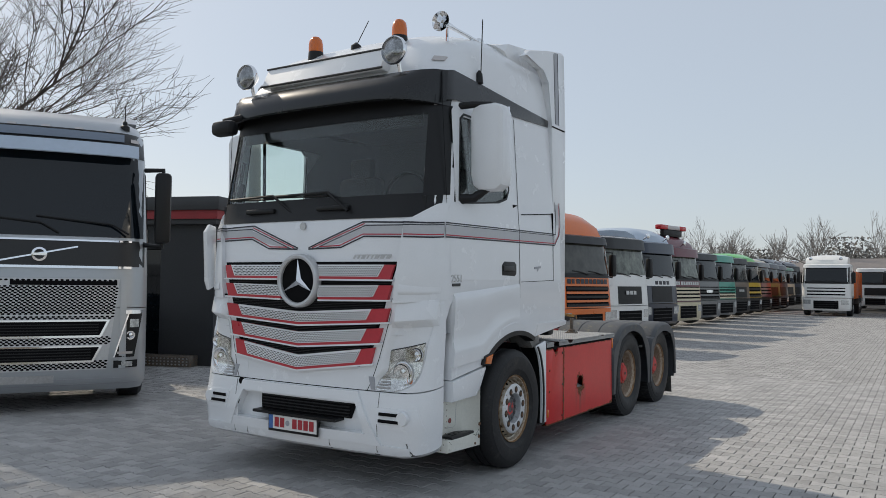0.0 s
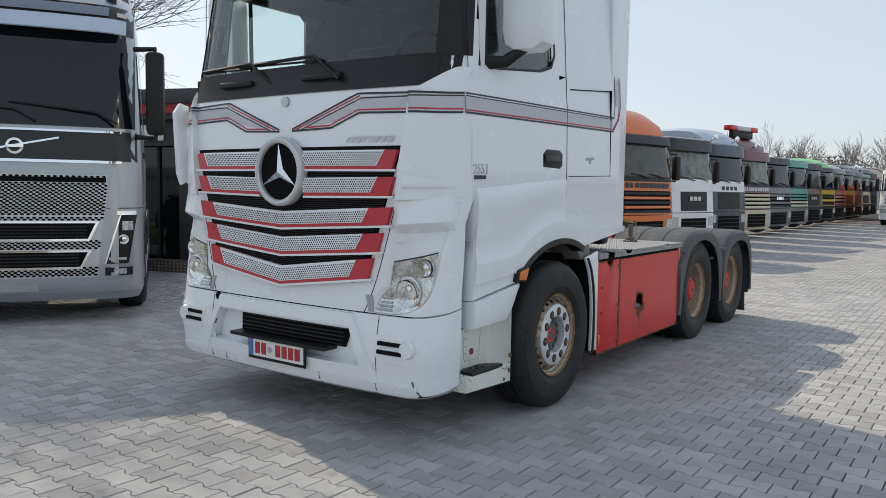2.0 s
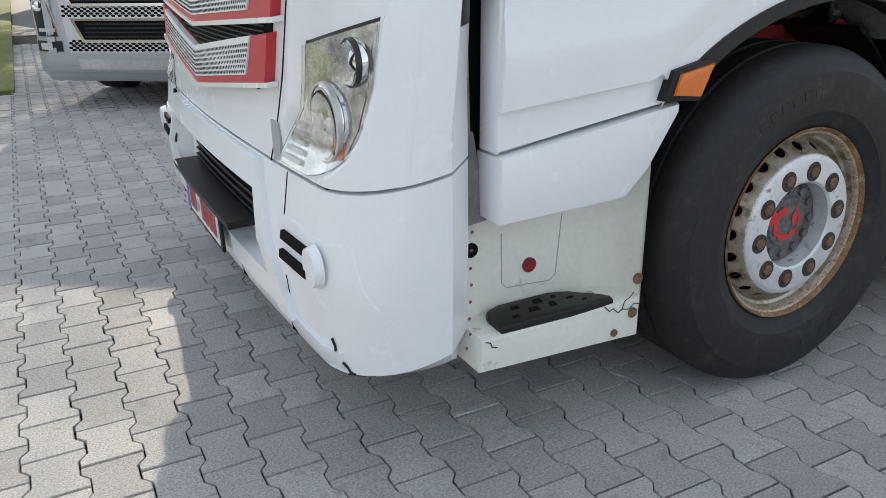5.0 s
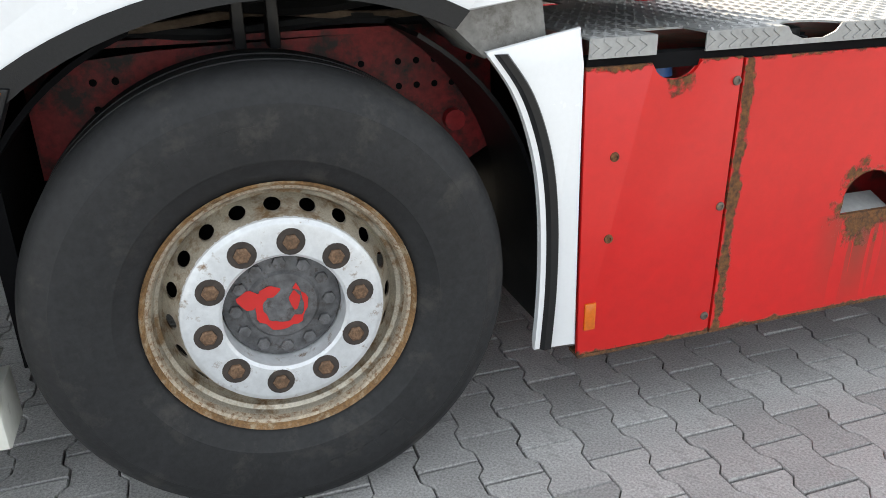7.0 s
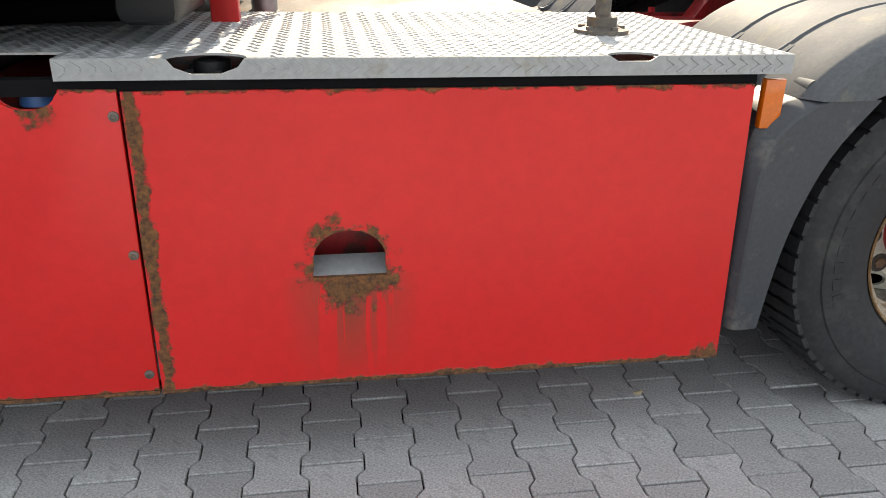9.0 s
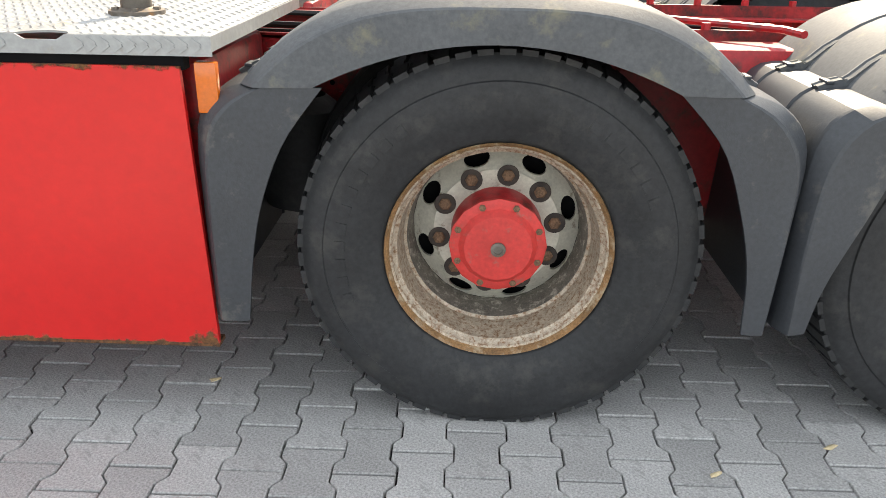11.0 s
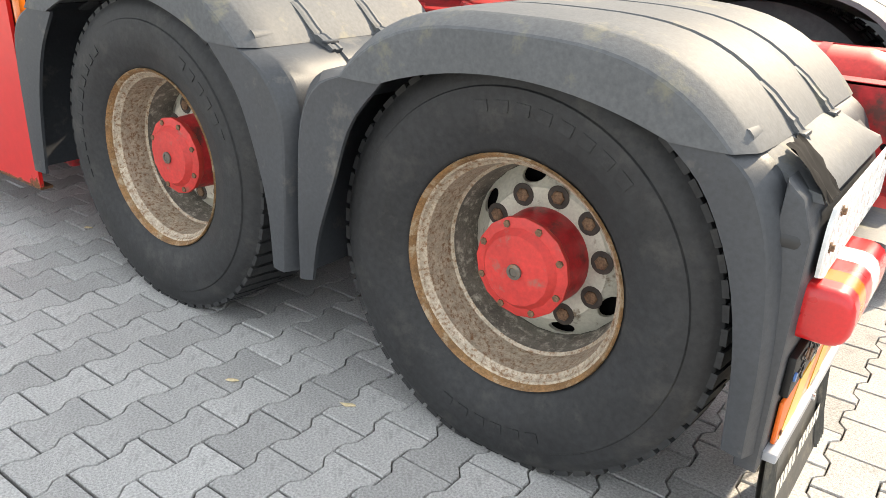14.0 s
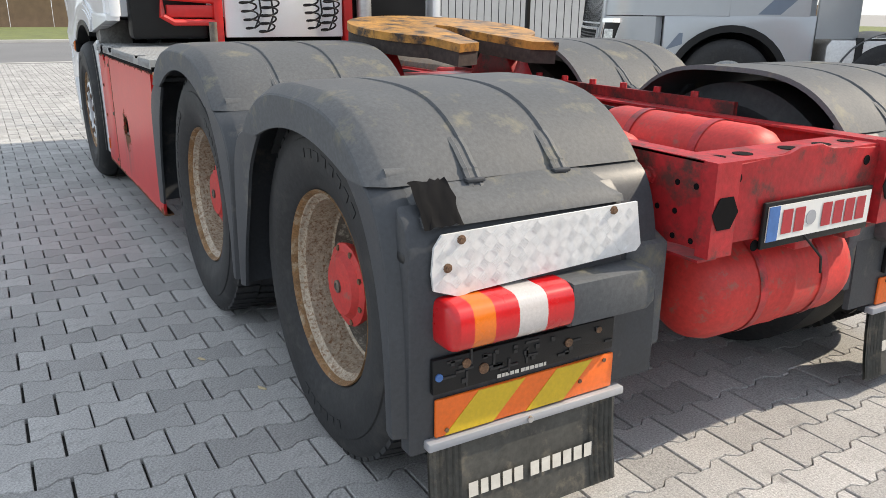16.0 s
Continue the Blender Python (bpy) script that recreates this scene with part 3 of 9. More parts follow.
# bumper and the panels round the headlights
bm = bmesh.new()
cab.skin(bm, [0.37, 0.385, 0.42, 0.5, 0.58, 0.66, 0.77, 0.872], rear=0.315, skip=lambda c: abs(c.y) < 0.65 and 0.5 < c.z < 0.77 and c.x < 0.1)
bumper = part("bumper", bm, WHITE, truck, "chipped white bumper")
bm = bmesh.new()
cab.skin(bm, [0.88, 0.96, 1.03, 1.10, 1.2, 1.298, 1.41, 1.575], rear=0.315, skip=lambda c: 0.64 < abs(c.y) < 1.21 and 0.881 < c.z < 1.574 and c.x < 0.3)
for s in (-1, 1):
    cab.patch(bm, s * 0.60, s * 1.226, 0.882, 1.573, 0.002, 0.006, 80, 56)
part("headlight_panel", bm, WHITE, truck, smooth=0.6)
bm = bmesh.new()
cab.patch(bm, -1.05, 1.05, 0.86, 0.89, -0.008, 0.012, 40, 1)
part("bumper_joint", bm, VOID, bumper)
bm = bmesh.new()
cab.patch(bm, -0.76, 0.76, 0.48, 0.83, -0.065, 0.02, 24, 6)
part("centre_section", bm, WHITE, bumper)
bm = bmesh.new()
cab.patch(bm, -0.56, 0.44, lambda y: 0.645, lambda y: 0.795, -0.050, 0.02, 16, 2, ends=lambda v: (-0.54 - 0.05 * v, 0.43 + 0.02 * v))
intake = part("air_intake", bm, VOID, bumper, "black ribbed air intake")
for k in range(6):
    bm = bmesh.new()
    z = 0.655 + 0.024 * k
    cab.patch(bm, -0.53, 0.42, z, z + 0.008, -0.040, 0.012, 14, 1)
    part("slat", bm, BLACK, intake)
bm = bmesh.new()
cab.patch(bm, -0.46, 0.44, 0.620, 0.642, 0.050, 0.12, 10, 1)
part("foot_rest", bm, BLACK, bumper, "black ribbed foot rest")
bm = bmesh.new()
cab.patch(bm, 0, 0, 0.475, 0.845, 0.022, 0.095, 4, 10, ends=lambda v: (-0.86 + 0.23 * v, -0.76 + 0.175 * v))
cab.patch(bm, 0, 0, 0.475, 0.845, 0.022, 0.095, 4, 10, ends=lambda v: (0.76 - 0.175 * v, 0.86 - 0.23 * v))
cab.patch(bm, 0, 0, 0.785, 0.866, 0.022, 0.095, 24, 3, ends=lambda v: (-0.66 + 0.03 * v, 0.66 - 0.03 * v))
cab.patch(bm, -0.80, 0.80, 0.475, 0.555, 0.015, 0.09, 24, 2)
part("intake_frame", bm, WHITE, bumper)
bm = bmesh.new()
cab.patch(bm, -1.10, 1.10, 0.41, lambda y: 0.50 - 0.02 * abs(y), 0.010, 0.03, 30, 2)
part("lower_lip", bm, WHITE, bumper)
for y in (-0.82, 0.72, 0.56, -0.36):
    bm = bmesh.new()
    cab.patch(bm, y - 0.0015, y + 0.0015, 0.40, 0.50, 0.011, 0.01, 1, 3)
    part("bumper_seam", bm, VOID, bumper)
    if abs(y) > 0.7:
        bm = bmesh.new()
        cab.patch(bm, y - 0.002, y + 0.002, 0.50, 0.87, 0.0015, 0.01, 1, 6)
        part("bumper_seam", bm, VOID, bumper)
for y in (-0.59, 0.66):
    bm = bmesh.new()
    disc(bm, (cab.front(y, 0.86) - 0.006, y, 0.835 if y < 0 else 0.85), 0.03, "x", -0.008, 20)
    part("tow_cover", bm, WHITE if y < 0 else VOID, bumper)
# chips where the paint is broken
def crack(line, r):
    bm = bmesh.new()
    tube(bm, [(cab.front(y, z) - 0.003, y, z) for y, z in line], r, 5)
    part("paint_crack", bm, BLACK, bumper, "dark crack in the bumper paint")


crack([(-1.075, 0.512), (-1.082, 0.495), (-1.08, 0.475), (-1.095, 0.455), (-1.11, 0.44), (-1.118, 0.425), (-1.14, 0.412)], 0.0035)
crack([(-1.118, 0.425), (-1.105, 0.418), (-1.15, 0.405)], 0.0028)
crack([(0.66, 0.76), (0.665, 0.73), (0.658, 0.70), (0.668, 0.66)], 0.005)
crack([(-0.80, 0.412), (-0.815, 0.402), (-0.83, 0.408)], 0.003)
bm = bmesh.new()
for y, z, w, h in ((0.67, 0.74, 0.012, 0.05), (-0.80, 0.405, 0.03, 0.012)):
    cab.patch(bm, y - w / 2, y + w / 2, z - h / 2, z + h / 2, 0.0125, 0.01, 3, 2, ends=lambda v, y=y, w=w: (y - w * (0.2 + 0.3 * v), y + w * (0.5 - 0.3 * v)))
part("paint_chip", bm, BLACK, bumper, kind="stuff")
for s in (-1, 1):
    bm = bmesh.new()
    cab.patch(bm, s * 0.80, s * 1.17, 0.60, 0.76, 0.005, 0.02, 12, 4, ends=lambda v, s=s: (s * (0.83 - 0.03 * v), s * (1.20 - 0.05 * v)))
    fog = part("fog_light_bezel", bm, WHITE, bumper)
    for z in (0.655, 0.705):
        bm = bmesh.new()
        cab.patch(bm, s * 0.84, s * 1.02, z, z + 0.022, 0.016, 0.02, 8, 1)
        part("slot", bm, VOID, fog)
    bm = bmesh.new()
    disc(bm, (cab.front(1.05, 0.7) - 0.002, s * 1.05, 0.695), 0.055, "x", -0.022, 28, 0.047)
    part("fog_light", bm, WHITE, fog, "white capped fog light")


def headlight(s):
    """A clear headlamp in the corner panel, with its bowls."""
    inner_edge = [(0.0, 0.782), (0.26, 0.805), (0.40, 0.845), (0.50, 0.874), (1.0, 0.890)]
    outer_edge = [(0.0, 0.95), (0.04, 1.01), (0.10, 1.062), (0.20, 1.102), (0.36, 1.130), (0.60, 1.146), (1.0, 1.158)]

    def ends(v, grow=0.0):
        return s * (rows_at(inner_edge, v)[0] - grow), s * (rows_at(outer_edge, v)[0] + grow)
    low, high = 0.890, lambda y: 1.182 + 0.19 * (abs(y) - 0.889)
    bm = bmesh.new()
    cab.patch(bm, 0, 0, low - 0.002, lambda y: high(y) + 0.008, 0.004, 0.02, 12, 22, ends=lambda v: (ends(v, 0.003)[0], ends(v)[1]))
    lamp = part("headlight", bm, DARK_TRIM, truck, "clear headlamp with chrome bowls in a thin dark seal")
    bm = bmesh.new()
    cab.patch(bm, 0, 0, low, high, 0.006, 0.004, 12, 22, ends=ends)
    part("reflector", bm, LAMP_SILVER, lamp)
    for y, z, r in ((1.005, 1.02, 0.088), (1.098, 1.155, 0.05)):
        bm = bmesh.new()
        x = cab.front(y, z) - 0.006
        lathe(bm, [(r, 0.02), (r, -0.008), (r * 0.93, -0.010), (r * 0.85, -0.005), (r * 0.5, 0.0), (r * 0.3, -0.004), (1e-4, -0.008)], (x, s * y, z), "x", 32)
        bowl = part("bowl", bm, CHROME, lamp, "chrome lamp bowl")
        bm = bmesh.new()
        lathe(bm, [(r * 1.05, 0.004), (r * 1.05, -0.009), (r * 0.99, -0.011), (r * 0.99, 0.004)], (x, s * y, z), "x", 32, closed=True)
        part("bowl_ring", bm, DARK_TRIM if r < 0.07 else STEEL, bowl)
    for k in range(5):
        z = 0.905 + 0.021 * k
        bm = bmesh.new()
        cab.patch(bm, s * (0.795 + 0.010 * k), s * (0.91 - 0.006 * k), z, z + 0.011, 0.014, 0.010, 6, 1)
        part("lamp_rib", bm, LENS_WHITE, lamp)
    # amber patch painted as a reflection low in the main bowl
    bm = bmesh.new()
    cab.patch(bm, s * 1.045, s * 1.085, 0.945, 0.985, 0.009, 0.006, 4, 2)
    part("turn_signal", bm, AMBER, lamp)
    bm = bmesh.new()
    cab.patch(bm, 0, 0, low, high, 0.018, 0.003, 12, 22, ends=ends)
    cover = part("lens", bm, GLASS, lamp)
    cover.visible_shadow = False
    bm = bmesh.new()
    cab.patch(bm, s * 0.705, s * 0.75, 0.888, 0.985, 0.008, 0.012, 3, 2, ends=lambda v: (s * (0.742 - 0.03 * v), s * (0.776 - 0.012 * v)))
    part("lamp_corner", bm, GREY_TRIM, lamp)


LAMP_SILVER = surface("lamp_silver", (0.70, 0.70, 0.69), 0.16, metal=0.85, spread=0.25, stain=14, grain=60)
headlight(-1)
headlight(1)
# brow above each headlamp, and joints between the front panels
for s in (-1, 1):
    bm = bmesh.new()
    rows = []
    for k in range(25):
        y = 0.90 + 0.325 * k / 24
        rise = 0.024 * (y - 0.9) / 0.325
        fade = min(1.0, (k + 1) / 5)
        x = cab.front(y, 1.5)
        rows.append([(x - (d * fade if d > 0 else d), s * y, z + rise * min(1, (1.578 - z) / 0.15)) for d, z in ((-0.02, 1.578), (0.014, 1.576), (0.022, 1.55), (0.046, 1.424), (0.048, 1.412), (0.044, 1.402), (0.010, 1.362), (-0.012, 1.345), (-0.03, 1.36))])
    quad_strip(bm, rows, closed=True, cap=True)
    part("brow", bm, WHITE, truck, smooth=0.35)
    # overhanging foot of the corner panel
    bm = bmesh.new()
    rows = []
    for k in range(21):
        y = 0.985 + 0.245 * k / 20
        x = cab.front(y, 1.58)
        rows.append([(x - d, s * y, z) for d, z in ((0.046, 1.70), (0.060, 1.645), (0.056, 1.625), (0.0, 1.588), (-0.02, 1.60), (-0.02, 1.70))])
    quad_strip(bm, rows, closed=True, cap=True)
    part("corner_foot", bm, WHITE, truck, smooth=0.9)
    bm = bmesh.new()
    cab.patch(bm, s * 0.915, s * 1.228, 1.577, 1.592, 0.026, 0.02, 24, 1)
    part("panel_gap", bm, VOID, truck)
    bm = bmesh.new()
    cab.patch(bm, 0, 0, 0.875, 1.575, 0.004, 0.004, 1, 10, ends=lambda v, s=s: (s * (0.700 + 0.215 * v ** 0.8), s * (0.705 + 0.215 * v ** 0.8)))
    part("panel_joint", bm, VOID, truck)

# grille: five bars with red ends and perforated middles
bm = bmesh.new()
cab.patch(bm, -0.9, 0.88, lambda y: 1.0 + 0.11 * abs(y), 1.87, 0.004, 0.02, 24, 8, ends=lambda v: (-0.70 - 0.25 * v, 0.70 + 0.25 * v))
grille = part("grille", bm, VOID, truck, "black grille with red bars and perforated inserts")


def bar(z_mid, z_end, height, half, inner, cut):
    """One grille bar: V-shaped, red, with a slant-ended perforated insert and a pale lower edge."""
    low = lambda y: z_mid + (z_end - z_mid) * abs(y) / half
    spans = ((-half, -cut), (cut, half)) if cut else ((-half, half),)
    slant = lambda a, b, d: (lambda v: (a + (d * (1 - v) if a < -0.5 else 0), b - (d * (1 - v) if b > 0.5 else 0)))
    for a, b in spans:
        bm = bmesh.new()
        cab.patch(bm, a, b, low, lambda y: low(y) + height, 0.03, 0.04, 16, 2, ends=slant(a, b, 0.035))
        rail = part("grille_bar", bm, GRILLE_RED, grille, "red grille bar")
        bm = bmesh.new()
        cab.patch(bm, a, b, lambda y: low(y) - 0.006, lambda y: low(y) + 0.007, 0.036, 0.03, 16, 1)
        part("edge_strip", bm, WHITE, rail)
        ia, ib = max(a, -inner), min(b, inner)
        lo2, hi2 = 0.028, height + 0.001
        bm = bmesh.new()
        cab.patch(bm, ia, ib, lambda y: low(y) + lo2, lambda y: low(y) + hi2, 0.035, 0.02, 16, 1, ends=slant(ia, ib, 0.055))
        insert = part("insert", bm, PERF, rail, "perforated pale metal insert")
        bm = bmesh.new()
        count = int((hi2 - lo2 - 0.006) / 0.0135)
        for k in range(count):
            y, h = ia + 0.012 + (0.0085 if k % 2 else 0), lo2 + 0.009 + 0.0135 * k
            v = (h - lo2) / (hi2 - lo2)
            y_lo, y_hi = slant(ia, ib, 0.055)(v)
            while y < y_hi - 0.008:
                if y > y_lo + 0.008:
                    z = low(y) + h
                    x = cab.front(y, z) - 0.0362
                    bm.faces.new([bm.verts.new((x, y + 0.0053 * math.cos(a_), z + 0.0053 * math.sin(a_))) for a_ in (i * math.pi / 3 for i in range(6))])
                y += 0.017
        part("hole", bm, VOID, insert, kind="stuff")


bar(1.725, 1.725, 0.120, 0.93, 0.845, 0.20)
bar(1.555, 1.570, 0.118, 0.91, 0.80, 0.205)
bar(1.350, 1.400, 0.112, 0.895, 0.735, 0.0)
bar(1.178, 1.240, 0.118, 0.83, 0.69, 0.0)
bar(0.985, 1.080, 0.125, 0.765, 0.645, 0.0)
bm = bmesh.new()
for k in range(60):
    z = 1.05 + k * 0.0135
    half = 0.6 + 0.3 * min(1, (z - 1.0) / 0.7)
    if z < 1.86:
        cab.patch(bm, -half, half, z, z + 0.004, 0.009, 0.005, 10, 1)
part("mesh", bm, BLACK, grille, kind="stuff")

BADGE_SATIN = surface("satin_silver_plastic", (0.58, 0.59, 0.60), 0.35, metal=0.35, spread=0.04)
badge = bmesh.new()
lathe(badge, [(0.220, 0.02), (0.220, -0.030), (0.214, -0.042), (0.205, -0.047), (0.188, -0.045), (0.181, -0.036), (0.180, 0.0)], (-0.055, 0, 1.715), "x", 48)
badge = part("badge", badge, BADGE_SATIN, grille, "round chrome badge with a three-armed emblem")
bm = bmesh.new()
disc(bm, (-0.05, 0, 1.715), 0.182, "x", -0.02, 40)
part("badge_field", bm, VOID, badge)
bm = bmesh.new()
for k in range(3):
    a = radians(90 + 120 * k)
    tip = (-0.083, 0.178 * math.cos(a), 1.715 + 0.178 * math.sin(a))
    mid_, l_, r_ = (-0.098, 0, 1.715), radians(90 + 120 * k + 60), radians(90 + 120 * k - 60)
    w = [(-0.072, 0.034 * math.cos(b), 1.715 + 0.034 * math.sin(b)) for b in (l_, r_)]
    vs = [bm.verts.new(p) for p in (tip, w[0], mid_, w[1])]
    bm.faces.new((vs[0], vs[1], vs[2]))
    bm.faces.new((vs[0], vs[2], vs[3]))
part("emblem", bm, CHROME, badge)
bm = bmesh.new()
bars(bm, -0.53, -0.88, 1.893, 1.925, [1.2, 1.2, 1.2, 1.0, 2.2, 1.0, 1.0, 1.4, 1.0, 1.0, 2.2, 1.0, 2.2, 1.0, 2.4], lambda y, z: (cab.front(y, z) - 0.006, y - (z - 1.9) * 0.6, z))
bars(bm, -0.55, -0.88, 1.918, 1.926, [1], lambda y, z: (cab.front(y, z) - 0.0062, y - (z - 1.9) * 0.6, z))
part("name_plate", bm, STEEL, truck, "slanting chrome letter shapes")
bm = bmesh.new()
disc(bm, (cab.front(0, 2.15) - 0.002, 0.01, 2.165), 0.032, "x", -0.012, 24)
part("star_socket", bm, STEEL, truck)

# decals: grey band with dark and red lines
def chevron(s):
    """The V on the front and the band that leads from it round the corner."""
    def strip(pts, wide, material, off):
        bm = bmesh.new()
        for (y0, z0), (y1, z1) in zip(pts, pts[1:]):
            steps = max(2, int(abs(y1 - y0) / (0.009 if y1 > 1.1 else 0.04)))
            at = lambda i: (y0 + (y1 - y0) * i / steps, z0 + (z1 - z0) * i / steps)
            rows = []
            for i in range(steps + 1):
                y, z = at(i)
                o = off + (0.0455 if y > 1.0 else 0.0)
                rows.append([(cab.front(y, z + d) - o, s * y, z + d) for d in (-wide / 2, wide / 2)])
            quad_strip(bm, rows)
        part("decal", bm, material, cab_body)
    strip([(0.62, 2.115), (0.85, 2.115), (1.12, 2.105), (1.235, 2.105)], 0.10, DECAL_GREY, 0.003)
    strip([(0.17, 2.01), (0.42, 2.055), (0.64, 2.115)], 0.055, DECAL_GREY, 0.0032)
    strip([(0.06, 1.985), (0.60, 2.185), (0.64, 2.185), (1.235, 2.165)], 0.012, STRIPE_DARK, 0.004)
    strip([(0.10, 1.985), (0.62, 2.172)], 0.009, STRIPE_RED, 0.0042)
    strip([(0.14, 1.98), (0.63, 2.157), (1.235, 2.150)], 0.008, STRIPE_DARK, 0.004)
    strip([(0.06, 1.975), (0.40, 1.985), (0.62, 2.07), (1.235, 2.055)], 0.012, STRIPE_DARK, 0.004)
    strip([(0.18, 1.994), (0.385, 2.0), (0.61, 2.088), (1.235, 2.075)], 0.009, STRIPE_RED, 0.0042)


chevron(-1)
chevron(1)
for s in (-1, 1):
    def side_strip(pts, wide, material, off):
        bm = bmesh.new()
        for (x0, z0), (x1, z1) in zip(pts, pts[1:]):
            d = Vector((x1 - x0, z1 - z0)).normalized()
            nx, nz = -d.y * wide / 2, d.x * wide / 2
            quad = [(x0 - nx, z0 - nz), (x1 - nx, z1 - nz), (x1 + nx, z1 + nz), (x0 + nx, z0 + nz)]
            bm.faces.new([bm.verts.new((x, s * (cab.half(z) + off), z)) for x, z in quad])
        part("decal", bm, material, cab_body)
    up = lambda dx: [(2.28 + dx * 0.3, 2.13), (2.345 + dx * 0.8, 2.18), (2.375 + dx, 2.28), (2.375 + dx, 2.6), (2.375 + dx, 3.10)]
    side_strip([(0.245, 2.105), (1.2, 2.11), (2.28, 2.125)], 0.10, DECAL_GREY, 0.003)
    side_strip([(0.245, 2.165), (1.2, 2.17), (2.24, 2.185)] + up(-0.05)[1:], 0.010, STRIPE_DARK, 0.004)
    side_strip([(0.245, 2.150), (1.2, 2.155), (2.26, 2.17)], 0.006, STRIPE_DARK, 0.004)
    side_strip([(0.245, 2.070), (1.2, 2.075), (2.28, 2.093)] + up(0.035)[1:], 0.009, STRIPE_RED, 0.0042)
    side_strip([(0.245, 2.055), (1.2, 2.06), (2.28, 2.075)] + up(0.055)[1:], 0.012, STRIPE_DARK, 0.004)
    side_strip(up(-0.008)[2:], 0.06, DECAL_GREY, 0.003)

# windscreen, cowl, pillars, visor
bm = bmesh.new()
cab.patch(bm, -1.12, 1.12, 2.395, 3.045, 0.004, 0.006, 24, 6)
screen = part("windscreen", bm, TINT, truck, "tinted windscreen")
screen.visible_shadow = False
bm = bmesh.new()
cab.patch(bm, -1.20, 1.20, lambda y: 2.215, lambda y: 2.40, 0.010, 0.02, 30, 3)
part("cowl", bm, BLACK, truck, "black cowl under the windscreen")
bm = bmesh.new()
for s in (-1, 1):
    cab.patch(bm, s * 1.08, s * 1.205, 2.38, 3.10, 0.009, 0.02, 8, 6, ends=lambda v, s=s: (s * (1.09 - 0.03 * v), s * (1.222 - 0.045 * v)))
cab.patch(bm, -1.17, 1.17, 3.03, 3.30, 0.009, 0.02, 24, 4)
part("screen_surround", bm, BLACK, truck)
bm = bmesh.new()
rows = []
for i in range(31):
    y = -1.17 + 2.34 * i / 30
    e = (abs(y) / 1.17) ** 6
    x = cab.front(y, 3.2)
    rows.append([(x + 0.04, y, 3.395), (x - 0.05, y, 3.385), (x - 0.15 + 0.10 * e, y, 3.33), (x - 0.205 + 0.14 * e, y, 3.235 - 0.03 * e), (x - 0.20 + 0.14 * e, y, 3.165 - 0.07 * e), (x - 0.175 + 0.14 * e, y, 3.155 - 0.07 * e), (x - 0.12 + 0.10 * e, y, 3.26 - 0.1 * e), (x + 0.04, y, 3.28 - 0.1 * e)])
quad_strip(bm, rows, closed=True, cap=True)
part("sun_visor", bm, VISOR, truck, "dark smoked sun visor")
bm = bmesh.new()
quad_strip(bm, [[(cab.front(y, 3.0) + 0.06, y, 2.94), (cab.front(y, 3.0) + 0.05, y, 3.04), (cab.front(y, 3.0) + 0.07, y, 3.04)] for y in (-1.0, -0.5, 0, 0.5, 1.0)], closed=True, cap=True)
part("blind", bm, SEAT, truck)

# roof board, lamps, beacons, horns, aerials
bm = bmesh.new()
prism(bm, [(0.19, 3.455), (0.205, 3.43), (0.45, 3.42), (0.55, 3.60), (0.30, 3.605), (0.285, 3.61)], "y", -0.645, 0.70, 0.006)
board = part("roof_board", bm, WHITE, truck, "pale board on the roof front")
bm = bmesh.new()
tube(bm, [(0.185, -0.66, 3.448), (0.185, 0.71, 3.448)], 0.010)
part("trim_bar", bm, DARK_TRIM, board)
bm = bmesh.new()
tube(bm, [(0.285, -0.66, 3.615), (0.285, 0.71, 3.615)], 0.010)
part("trim_bar", bm, DARK_TRIM, board)
for y in (-0.80, 0.86):
    bm = bmesh.new()
    lathe(bm, [(1e-4, 0.10), (0.06, 0.09), (0.10, 0.03), (0.116, 0.0), (0.118, -0.03), (0.110, -0.045), (0.104, -0.030)], (0.17, y, 3.56), "x", 32)
    tube(bm, [(0.22, y, 3.50), (0.26, y, 3.38)], 0.018)
    lamp = part("roof_lamp", bm, CHROME, truck, "round chrome spot lamp")
    bm = bmesh.new()
    lathe(bm, [(0.102, -0.03), (0.07, -0.05), (1e-4, -0.056)], (0.17, y, 3.56), "x", 32)
    part("lens", bm, LAMP_GLASS, lamp, "ribbed glass over a dark bowl")
for y, x in ((0.42, 0.62), (-0.54, 0.62)):
    z = rows_at([(0.42, 3.62), (0.62, 3.78), (0.85, 3.88)], x)[0]
    bm = bmesh.new()
    disc(bm, (x, y, z - 0.06), 0.075, "z", 0.09, 24, 0.068)
    beacon = part("beacon", bm, BLACK, truck, "amber rotating beacon on a black foot")
    bm = bmesh.new()
    lathe(bm, [(0.068, 0.03), (0.066, 0.10), (0.058, 0.145), (0.035, 0.17), (1e-4, 0.175)], (x, y, z), "z", 24)
    part("lens", bm, AMBER, beacon)
for y in (-0.98,):
    bm = bmesh.new()
    lathe(bm, [(0.085, -0.33), (0.07, -0.31), (0.03, -0.24), (0.018, -0.10), (0.016, 0.28), (0.035, 0.29), (0.04, 0.33), (1e-4, 0.35)], (0.92, y, 3.86), "x", 24)
    tube(bm, [(0.70, y, 3.86), (0.70, y, 3.72)], 0.014)
    tube(bm, [(1.10, y, 3.86), (1.10, y, 3.74)], 0.014)
    part("air_horn", bm, CHROME, truck, "long chrome air horn")
bm = bmesh.new()
lathe(bm, [(1e-4, 0.0), (0.035, 0.02), (0.028, 0.10), (0.008, 0.13)], (0.88, -1.185, 3.36), "z", 16)
